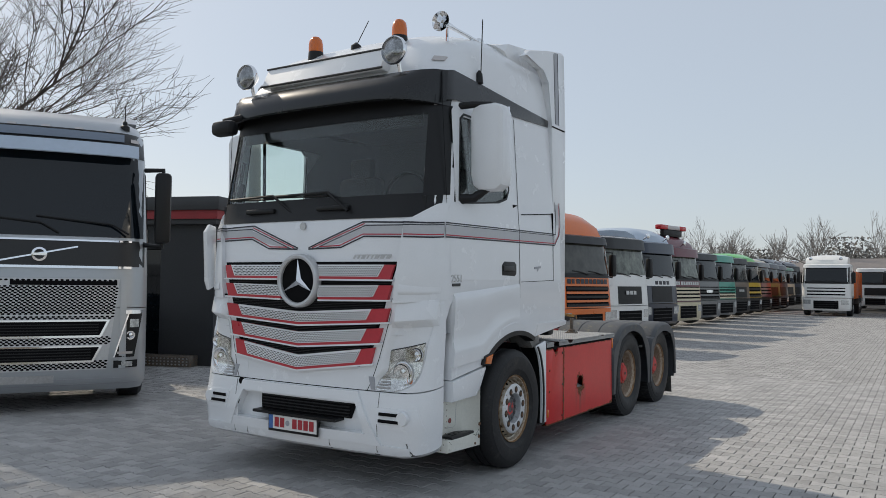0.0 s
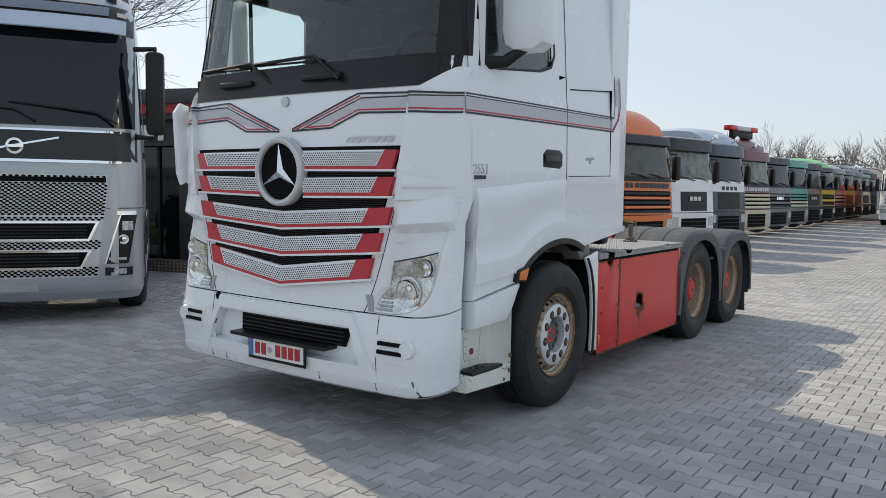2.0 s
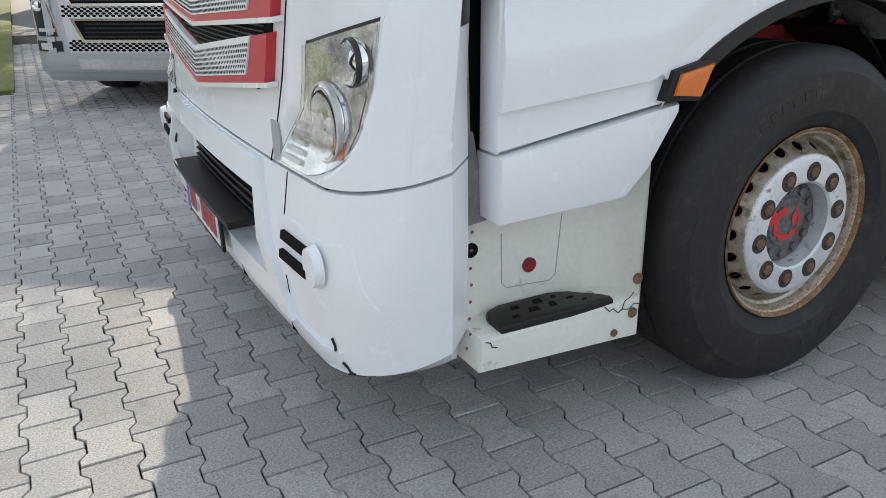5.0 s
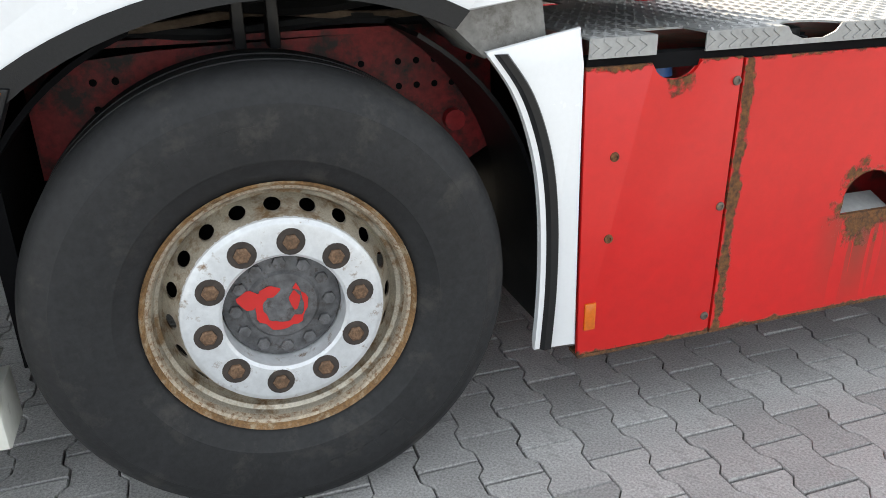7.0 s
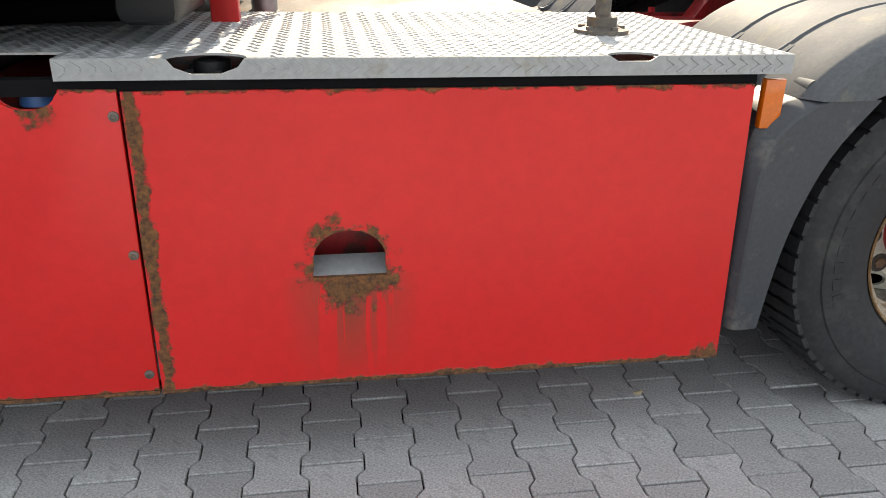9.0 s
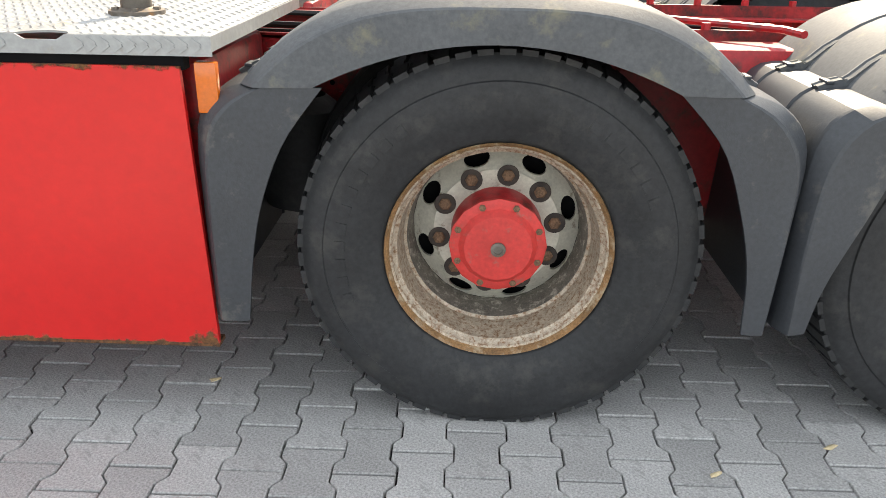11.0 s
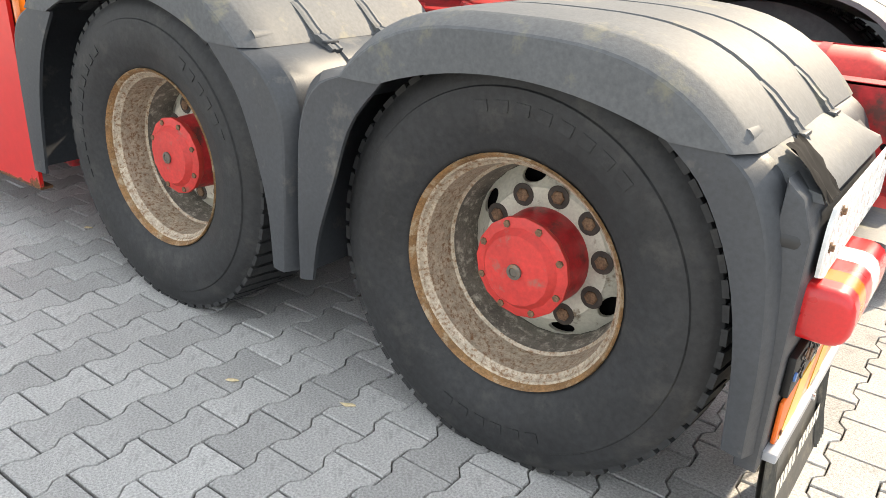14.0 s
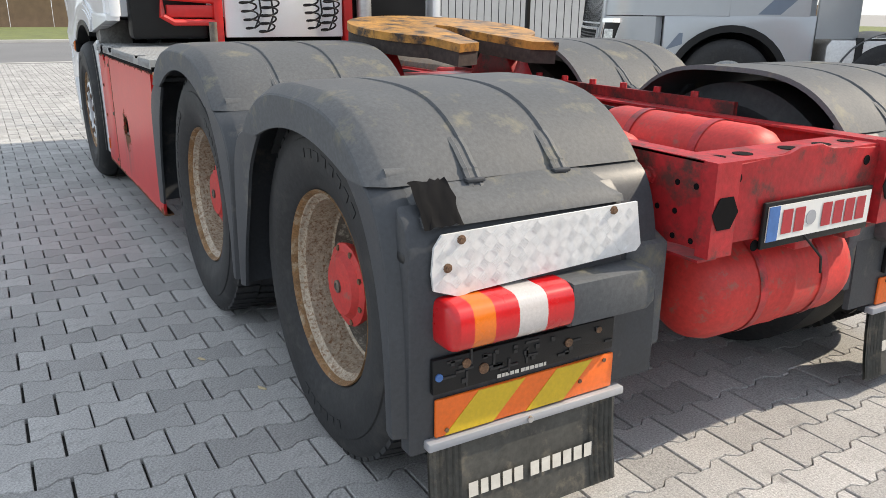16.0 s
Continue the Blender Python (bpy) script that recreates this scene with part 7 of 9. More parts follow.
# unseen blocks added at the far side and middle against sun; then the axles
bm = bmesh.new()
box(bm, 2.15, 3.95, 0.46, 1.24, 0.28, 1.0, 0.04)
part("far_tank", bm, GREY_STEEL, truck)
bm = bmesh.new()
box(bm, 2.3, 4.4, -0.30, 0.30, 0.42, 0.88, 0.05)
tube(bm, [(4.3, 0, 0.62), (4.69, 0, 0.54)], 0.07, 14)
part("gearbox", bm, GREY_STEEL, truck)
for ax in (AX2, AX3):
    bm = bmesh.new()
    lathe(bm, [(1e-3, -0.26), (0.16, -0.2), (0.22, -0.08), (0.22, 0.08), (0.16, 0.2), (1e-3, 0.26)], (ax, 0, HUB_Z), "y", 20)
    tube(bm, [(ax, -0.75, HUB_Z), (ax, 0.75, HUB_Z)], 0.10, 14)
    for s in (-1, 1):
        lathe(bm, [(0.10, 0.0), (0.13, 0.03), (0.13, 0.22), (0.10, 0.26)], (ax - 0.25, s * 0.55, 0.48), "z", 18)
        box(bm, ax - 0.55, ax + 0.4, *sorted((s * 0.50, s * 0.60)), 0.42, 0.48, 0.01)
    part("axle", bm, RED_FRAME, truck)

# engine and gear under the cab; engine and housings have shade painted as black
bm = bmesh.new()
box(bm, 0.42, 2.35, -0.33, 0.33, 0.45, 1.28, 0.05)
part("engine", bm, VOID, truck, "engine block under the cab, blackened for shade")
bm = bmesh.new()
box(bm, 0.30, 2.48, -1.14, 1.14, 1.24, 1.295)
part("cab_floor", bm, BLACK, truck)
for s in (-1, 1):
    # black walls painted as the shade inside the wheel arch
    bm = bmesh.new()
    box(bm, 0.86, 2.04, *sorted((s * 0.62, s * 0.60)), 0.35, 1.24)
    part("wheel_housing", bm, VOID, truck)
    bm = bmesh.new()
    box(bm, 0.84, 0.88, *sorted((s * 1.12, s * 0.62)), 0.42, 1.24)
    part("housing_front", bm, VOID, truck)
    # the rail's shade under the cab is put into its red
    bm = bmesh.new()
    prism(bm, [(0.9, 1.005), (1.20, 1.03), (1.76, 1.045), (2.06, 1.045), (2.07, 0.72), (1.90, 0.62), (1.6, 0.66), (0.9, 0.74)], "y", *sorted((s * 0.78, s * 0.76)))
    inner = part("inner_rail", bm, RED_SHADE_GRIME, truck, "grimy red inner frame, darkened for the shade of the arch")
    bm = bmesh.new()
    for k in range(22):
        for z in (0.90, 0.965):
            if (k * 5 + int(z * 100)) % 3 or 1.75 < 1.0 + 0.05 * k < 1.98:
                disc(bm, (1.0 + 0.05 * k, s * 0.78, z), 0.009, "y", s * 0.0015, 10)
    part("bolt_hole", bm, VOID, inner, kind="stuff")
    for x, z, r in ((1.60, 0.96, 0.022), (1.95, 0.80, 0.03), (1.88, 0.74, 0.02)):
        bm = bmesh.new()
        disc(bm, (x, s * 0.78, z), r, "y", s * 0.03, 10)
        part("frame_bolt", bm, RED_FRAME, inner)
    bm = bmesh.new()
    box(bm, 1.0, 2.02, *sorted((s * 0.80, s * 0.64)), 1.045, 1.06)
    part("cross_shelf", bm, RED_SHADE_GRIME, inner)
for k, (z, r, mat_) in enumerate(((1.075, 0.016, DARK_TRIM), (1.10, 0.012, HOSE_TAN), (1.13, 0.02, BLACK), (1.155, 0.012, DARK_TRIM), (1.175, 0.016, BLACK), (1.20, 0.014, HOSE_TAN))):
    bm = bmesh.new()
    pts_ = [(0.92 + 0.085 * i, -0.80 - 0.012 * k + 0.015 * math.sin(i * 1.3 + k), z + 0.012 * math.sin(0.9 * i + 2.1 * k)) for i in range(14)]
    tube(bm, pts_, r, 7)
    part("hose", bm, mat_, truck)
for x in (1.38, 1.46, 1.90):
    bm = bmesh.new()
    box(bm, x, x + 0.028, -0.88, -0.79, 1.03, 1.23, 0.006)
    part("hose_clip", bm, DARK_TRIM, truck)

# behind the cab: board with coiled lines, red stand, dark ducts
bm = bmesh.new()
box(bm, 2.66, 2.69, -0.50, 0.36, 1.12, 1.75, 0.006)
headboard = part("line_board", bm, WHITE, truck, "white board with coiled air lines")
for s in (-0.55, 0.40):
    bm = bmesh.new()
    box(bm, 2.64, 2.72, s - 0.03, s + 0.03, 1.06, 1.80, 0.006)
    part("post", bm, RED, headboard, "red square post")
bm = bmesh.new()
tube(bm, [(2.70, -0.58, 1.22), (2.74, -0.85, 1.22), (2.74, -0.92, 1.26), (2.74, -0.92, 1.38), (2.70, -0.58, 1.36)], 0.022)
box(bm, 2.66, 2.70, -0.88, -0.56, 1.25, 1.33, 0.006)
part("stand", bm, RED, headboard)


def coil(cx, cy, top, foot, r, turns, lean):
    """A hanging spiral air line: up to a hook, down in loops, and up again."""
    pts = [(cx - 0.06, cy - 0.05 + 0.5 * lean, top + 0.28), (cx - 0.03, cy - 0.06, top + 0.14)]
    for i in range(turns * 14 + 1):
        a = 2 * math.pi * i / 14
        k = i / (turns * 14)
        pts.append((cx + 0.5 * r * math.cos(a), cy + r * (1 - 0.25 * k) * math.sin(a) + lean * k, top + (foot - top) * k + 0.25 * r * math.cos(a)))
    pts += [(cx + 0.02, cy + lean + 0.05, foot + 0.12), (cx - 0.02, cy + lean + 0.02, top + 0.2)]
    bm = bmesh.new()
    tube(bm, pts, 0.0065, 6)
    part("coiled_line", bm, BLACK, headboard, "black coiled air line")


coil(2.80, -0.40, 1.50, 1.17, 0.062, 6, 0.06)
coil(2.82, -0.20, 1.46, 1.15, 0.066, 6, -0.06)
coil(2.80, 0.06, 1.48, 1.17, 0.060, 6, 0.04)
coil(2.82, 0.24, 1.45, 1.16, 0.066, 6, -0.05)
for y0, y1, z1 in ((-1.10, -0.60, 2.2), (0.45, 1.10, 2.4)):
    bm = bmesh.new()
    box(bm, 2.50, 2.64, y0, y1, 1.11, z1, 0.03)
    part("air_intake_duct", bm, BLACK, truck)
bm = bmesh.new()
tube(bm, [(2.72, 0.52, 0.98), (2.72, 0.52, 1.9)], 0.055, 20)
part("exhaust_pipe", bm, STEEL, truck)

# ---- other vehicles ----
SILVER = surface("silver_metallic", (0.42, 0.445, 0.47), 0.3, metal=0.45, coat=0.4, spread=0.015, stain=1.0, grain=14, rough_spread=0.04)
MIRROR_DARK = surface("dark_glass", (0.005, 0.008, 0.011), 0.04, spread=0.02, rough_spread=0.01)
# opaque screens with see-through and reflected light painted into their colour
WARM_GLASS = surface("warm_lit_screen", (0.060, 0.060, 0.052), 0.10, spread=0.35, stain=1.2, grain=4, rough_spread=0.04)
PALE_GLASS = surface("pale_green_lit_screen", (0.13, 0.145, 0.12), 0.08, spread=0.5, stain=1.0, grain=4, rough_spread=0.04)
HEADLAMP = surface("headlamp_glass", (0.6, 0.62, 0.62), 0.12, metal=0.4, spread=0.3, grain=40, stain=15)


def plain_wheel(parent, x, s, r=0.52, y=1.22):
    bm = bmesh.new()
    lathe(bm, [(0.29, 0.0), (0.30, s * 0.02), (0.42, s * 0.03), (0.48, s * 0.015), (r, -s * 0.03), (r, -s * 0.27), (0.46, -s * 0.30), (0.29, -s * 0.27)], (x, s * y, r + GZ), "y", 40, closed=True)
    tyre = part("tyre", bm, RUBBER, parent)
    bm = bmesh.new()
    lathe(bm, [(0.305, s * 0.012), (0.28, 0), (0.26, -s * 0.05), (0.23, -s * 0.02), (0.13, -s * 0.015), (0.12, s * 0.03), (1e-4, s * 0.035)], (x, s * y, r + GZ), "y", 32)
    part("rim", bm, RIM_WHITE, tyre)


def chassis(parent, length, paint=BLACK):
    for s in (-1, 1):
        bm = bmesh.new()
        box(bm, 0.6, length, *sorted((s * 0.42, s * 0.34)), 0.65, 0.92)
        part("frame_rail", bm, paint, parent)
    for x in (length - 2.3, length - 0.95):
        for s in (-1, 1):
            plain_wheel(parent, x, s)
            bm = bmesh.new()
            sweep(bm, ring_path(x, 0.52, 0.60, 170, 10, 14), [(s * 1.25, 0.0), (s * 0.62, 0.0), (s * 0.62, 0.012), (s * 1.25, 0.012)])
            part("mudguard", bm, GUARD, parent)


def parked_truck(m, label, paint, visor, top, dome=None, lower=None, bars_=None, screen_mat=None, band=None, badge=None, beam=None, load=None, group="trucks parked in a row", tail=6.2, spots=(), pillar=None, belt=None):
    """A lorry front: cab, screen, visor, grille with bars, bumper, lamps, mirrors, wheels."""
    t = tagged(new("parked_truck"), label, "truck", group)
    low = lower or paint
    sh = Shell([(0.32, 0.02, 1.18, 0.18, 0.05), (0.42, -0.05, 1.23, 0.2, 0.06), (1.0, -0.05, 1.235, 0.22, 0.06), (1.75, 0.0, 1.235, 0.26, 0.06), (2.72, 0.15, 1.19, 0.26, 0.06), (top - 0.05, 0.2, 1.17, 0.28, 0.06), (top, 0.3, 1.12, 0.28, 0.06)], 2.15)
    bm = bmesh.new()
    sh.skin(bm, [1.02, 1.3, 1.75, 2.2, 2.72, top - 0.05, top])
    part("cab_body", bm, paint, t)
    bm = bmesh.new()
    sh.skin(bm, [0.32, 0.42, 0.7, 1.0], rear=0.75)
    bumper_ = part("bumper", bm, low, t)
    bm = bmesh.new()
    sh.patch(bm, -0.62, 0.62, 0.42, 0.86, 0.012, 0.02, 10, 2)
    part("air_intake", bm, VOID, bumper_)
    for z in (0.52, 0.64, 0.76):
        bm = bmesh.new()
        sh.patch(bm, -0.6, 0.6, z, z + 0.025, 0.022, 0.012, 10, 1)
        part("slat", bm, BLACK, bumper_)
    for s in (-1, 1):
        bm = bmesh.new()
        sh.patch(bm, s * 0.76, s * 1.14, 0.66, 0.90, 0.014, 0.02, 8, 2)
        part("headlight", bm, HEADLAMP, bumper_)
        bm = bmesh.new()
        box(bm, 0.05, 0.22, *sorted((s * 1.28, s * 1.46)), 1.85, 2.45, 0.04)
        tube(bm, [(0.2, s * 1.18, 2.5), (0.14, s * 1.36, 2.5), (0.14, s * 1.36, 2.3)], 0.02, 6)
        tube(bm, [(0.2, s * 1.18, 1.85), (0.14, s * 1.36, 1.82), (0.14, s * 1.36, 1.9)], 0.02, 6)
        part("mirror", bm, BLACK, t)
        bm = bmesh.new()
        bm.faces.new([bm.verts.new((x, s * (sh.half(z) + 0.004), z)) for x, z in ((0.42, 1.85), (0.5, 2.6), (1.2, 2.6), (1.25, 1.85))])
        part("side_window", bm, MIRROR_DARK, t)
        bm = bmesh.new()
        prism(bm, arc(1.38, 0.5, 0.66, 0, 180, 14), "y", *sorted((s * 1.238, s * 0.9)))
        part("wheel_arch", bm, VOID, t)
        plain_wheel(t, 1.38, s)
    bm = bmesh.new()
    sh.patch(bm, -1.13, 1.13, 1.90, 2.70, 0.010, 0.02, 16, 4)
    screen_ = part("windscreen", bm, screen_mat or MIRROR_DARK, t)
    bm = bmesh.new()
    sh.patch(bm, -1.16, 1.16, 1.80, 1.92, 0.014, 0.02, 16, 1)
    sh.patch(bm, -1.16, -1.10, 1.90, 2.72, 0.014, 0.02, 2, 3)
    sh.patch(bm, 1.10, 1.16, 1.90, 2.72, 0.014, 0.02, 2, 3)
    part("screen_surround", bm, BLACK if pillar is None else pillar, t)
    for y in (-0.35, 0.35):
        bm = bmesh.new()
        tube(bm, [(sh.front(y - 0.3, 1.88) - 0.04, y - 0.35, 1.88), (sh.front(y, 1.93) - 0.03, y, 1.95), (sh.front(y + 0.3, 1.98) - 0.02, y + 0.3, 1.97)], 0.014, 5)
        part("wiper", bm, BLACK, t)
    bm = bmesh.new()
    rows = []
    for i in range(13):
        y = -1.12 + 2.24 * i / 12
        x = sh.front(y, 2.75)
        rows.append([(x + 0.05, y, top - 0.02), (x - 0.10, y, top - 0.06), (x - 0.15, y, 2.68), (x - 0.13, y, 2.67), (x, y, 2.76)])
    quad_strip(bm, rows, closed=True, cap=True)
    part("sun_visor", bm, visor, t)
    bm = bmesh.new()
    wide = 0.95 if bars_ else 0.66
    sh.patch(bm, -wide, wide, 1.06, 1.58, 0.008, 0.02, 14, 3)
    grille_ = part("grille", bm, VOID if bars_ else BLACK, t)
    for k, mat_ in enumerate(bars_ or ()):
        bm = bmesh.new()
        n = len(bars_)
        z = 1.06 + 0.54 * k / n
        sh.patch(bm, -0.95, 0.95, z, z + 0.30 / n, 0.03, 0.03, 14, 1)
        part("grille_bar", bm, mat_, grille_)
    if belt is not None:
        bm = bmesh.new()
        sh.patch(bm, -1.16, 1.16, 1.60, 1.82, 0.013, 0.02, 14, 1)
        part("belt_panel", bm, belt, t)
    if band is not None:
        bm = bmesh.new()
        bars(bm, -0.9, 0.9, 1.645, 1.765, band[1], lambda y, z: (sh.front(y, z) - 0.015, -y, z))
        part("lettering", bm, band[0], t, kind="stuff")
    if badge is not None:
        bm = bmesh.new()
        bars(bm, -0.28, 0.28, 1.34, 1.45, badge[1], lambda y, z: (sh.front(y, z) - 0.036, -y, z))
        part("badge", bm, badge[0], grille_)
    if dome is not None:
        mat_, h, back = dome
        bm = bmesh.new()
        rows = []
        for i in range(9):
            y = -1.05 + 2.1 * i / 8
            e = 1 - 0.25 * (abs(y) / 1.05) ** 3
            rows.append([(0.30, y, top - 0.05), (0.42 + 0.1 * (1 - e), y, top + 0.45 * (h - top) * e), (0.75, y, top + 0.85 * (h - top) * e), (1.25, y, top + (h - top) * e), (back, y, top + (h - top) * e), (back, y, top - 0.05)])
        quad_strip(bm, rows, closed=True, cap=True)
        part("roof_dome", bm, mat_, t)
    for y, z, mat_ in spots:
        bm = bmesh.new()
        lathe(bm, [(1e-4, 0.06), (0.08, 0.03), (0.095, 0.0), (0.085, -0.02), (1e-4, -0.03)], (0.12, y, z), "x", 16)
        tube(bm, [(0.14, y, z), (0.3, y, z - 0.12)], 0.02, 6)
        part("spot_lamp", bm, mat_, t)
    if beam is not None:
        bm = bmesh.new()
        box(bm, 0.55, 0.8, -0.95, 0.95, beam, beam + 0.16, 0.03)
        light = part("light_bar", bm, LENS_WHITE, t)
        for a, b in ((-0.97, -0.45), (0.45, 0.97)):
            bm = bmesh.new()
            box(bm, 0.54, 0.81, a, b, beam - 0.005, beam + 0.165, 0.03)
            part("lens", bm, LENS_RED, light)
        bm = bmesh.new()
        box(bm, 0.6, 0.75, -0.7, 0.7, beam - 0.25, beam, 0.01)
        part("bar_foot", bm, BLACK, light)
    chassis(t, tail)
    if load is not None:
        mat_, z1 = load
        bm = bmesh.new()
        box(bm, 2.35, tail + 0.3, -1.22, 1.22, 0.95, z1, 0.03)
        part("load_body", bm, mat_, t)
        bm = bmesh.new()
        for k in range(7):
            x = 2.4 + (tail - 2.2) * k / 6
            box(bm, x - 0.03, x + 0.03, -1.25, 1.25, 0.95, z1 + 0.02)
        part("body_post", bm, mat_, t)
    t.matrix_basis = m
    return t


def paint(name, color, rough=0.3):
    return surface(name, color, rough, coat=0.3, spread=0.03, stain=1.5, grain=14, rough_spread=0.05)


P_ORANGE, P_WHITE, P_NAVY, P_MAROON = paint("orange_paint", (0.72, 0.16, 0.02)), paint("cab_white", (0.80, 0.80, 0.78)), paint("navy_paint", (0.02, 0.028, 0.05)), paint("maroon_paint", (0.13, 0.018, 0.03))
P_STEEL = paint("steel_blue_paint", (0.16, 0.20, 0.26))
P_GREY, P_TEAL, P_BROWN, P_YELLOW = paint("grey_paint", (0.14, 0.145, 0.15)), paint("teal_paint", (0.03, 0.28, 0.20)), paint("brown_paint", (0.13, 0.09, 0.06)), paint("yellow_paint", (0.62, 0.40, 0.03))
P_GREEN, P_BLUE, P_CREAM, P_LIME = paint("green_paint", (0.02, 0.16, 0.07)), paint("pale_blue_paint", (0.42, 0.50, 0.60)), paint("cream_paint", (0.62, 0.55, 0.38)), paint("lime_paint", (0.12, 0.55, 0.10))
WORD = [4, 1, 3, 2, 4, 1, 4, 1, 4, 1, 4, 1, 4, 1, 4, 1, 4, 1, 4]
SHORT = [4, 1, 4, 1, 4]
ROW = [
    ("orange tipper cab with an orange roof dome", dict(paint=P_ORANGE, visor=DARK_TRIM, top=2.93, dome=(P_ORANGE, 3.62, 2.1), bars_=(BLACK, P_ORANGE, BLACK, P_ORANGE, BLACK), screen_mat=WARM_GLASS, band=(STRIPE_DARK, WORD))),
    ("white truck cab with a dark roof visor", dict(paint=P_WHITE, visor=DARK_TRIM, top=3.05, dome=(DARK_TRIM, 3.12, 2.1), lower=P_WHITE, pillar=P_WHITE, belt=P_WHITE, screen_mat=PALE_GLASS, badge=(STEEL, SHORT))),
    ("dark blue truck cab with a pale blue roof", dict(paint=P_NAVY, visor=P_NAVY, top=3.08, dome=(P_BLUE, 3.60, 2.1), lower=P_NAVY, belt=P_WHITE, pillar=P_WHITE, band=(STRIPE_DARK, [0, 7, 3, 1, 3, 1, 3, 1, 3, 7]), spots=((-0.6, 3.25, CHROME), (0.7, 3.25, CHROME)))),
    ("maroon truck with cream grille bars and light bar", dict(paint=P_MAROON, visor=P_MAROON, top=3.05, dome=(P_MAROON, 3.60, 2.1), lower=P_CREAM, bars_=(P_CREAM, P_CREAM, P_CREAM, P_CREAM), screen_mat=PALE_GLASS, beam=3.72, band=(STEEL, WORD), spots=((0.0, 3.2, CHROME),))),
    ("grey truck cab with a dark grille", dict(paint=P_GREY, visor=DARK_TRIM, top=2.97, lower=P_GREY, bars_=(BLACK, P_GREY, BLACK, P_GREY), badge=(CHROME, [1, 0.5, 4, 0.5, 1]))),
    ("teal green truck with pale lower grille", dict(paint=P_TEAL, visor=P_TEAL, top=3.02, lower=P_GREY, bars_=(P_CREAM, P_CREAM, P_TEAL, P_TEAL), beam=None)),
    ("brown truck cab with a dark bumper", dict(paint=P_BROWN, visor=DARK_TRIM, top=3.0, lower=BLACK, screen_mat=WARM_GLASS, badge=(STEEL, SHORT))),
    ("yellow truck cab with dark visor", dict(paint=P_YELLOW, visor=DARK_TRIM, top=2.92, lower=BLACK, bars_=(BLACK, P_YELLOW, BLACK), dome=(P_LIME, 3.35, 2.1))),
    ("dark red truck cab with red grille bars", dict(paint=P_MAROON, visor=P_GREY, top=2.98, lower=BLACK, bars_=(P_MAROON, P_MAROON, P_MAROON), dome=(P_CREAM, 3.2, 2.1))),
    ("dark green truck cab with a black grille", dict(paint=P_GREEN, visor=P_NAVY, top=3.0, lower=BLACK)),
    ("dark blue truck cab with roof lamps", dict(paint=P_NAVY, visor=P_NAVY, top=3.0, lower=P_NAVY, dome=(P_NAVY, 3.4, 2.1), spots=((-0.7, 3.2, CHROME), (0.0, 3.25, CHROME), (0.7, 3.2, CHROME)))),
    ("white and green truck cab with dark bumper", dict(paint=P_CREAM, visor=P_GREEN, top=2.9, lower=BLACK)),
    ("black truck cab with a lamp bar", dict(paint=P_NAVY, visor=DARK_TRIM, top=3.1, lower=BLACK, dome=(P_NAVY, 3.45, 2.1), spots=((-0.7, 3.4, CHROME), (-0.25, 3.42, CHROME), (0.25, 3.42, CHROME), (0.7, 3.4, CHROME)))),
]
for i, (label, style) in enumerate(ROW):
    turn = math.atan2(0.97, 0.22)
    at = Vector((15.3 + 3.42 * i, 2.71 + 0.025 * i, 0)) + Vector((-0.97, 0.22, 0)) * 1.25
    parked_truck(Matrix.Translation(at) @ Matrix.Rotation(turn, 4, "Z"), label, **style)
parked_truck(Matrix.Translation((42.4, 0.16, 0)), "white truck cab with a high white roof", P_WHITE, P_WHITE, 2.9, dome=(P_WHITE, 3.42, 2.1), bars_=(P_WHITE, P_WHITE, P_WHITE), spots=((-0.75, 3.18, CHROME), (0.75, 3.18, CHROME)), group="trucks across the yard", load=(P_ORANGE, 2.5), tail=8.5)
parked_truck(Matrix.Translation((43.2, -4.0, 0)), "white truck with a tall grey box body", P_WHITE, P_WHITE, 2.95, bars_=(BLACK, P_WHITE, BLACK), group="trucks across the yard", load=(P_GREY, 4.0), tail=9.0)
parked_truck(Matrix.Translation((56.0, -1.6, 0)), "distant white truck cab with dark grille", P_WHITE, P_WHITE, 2.95, group="trucks across the yard", load=(P_NAVY, 3.0), tail=8.0)


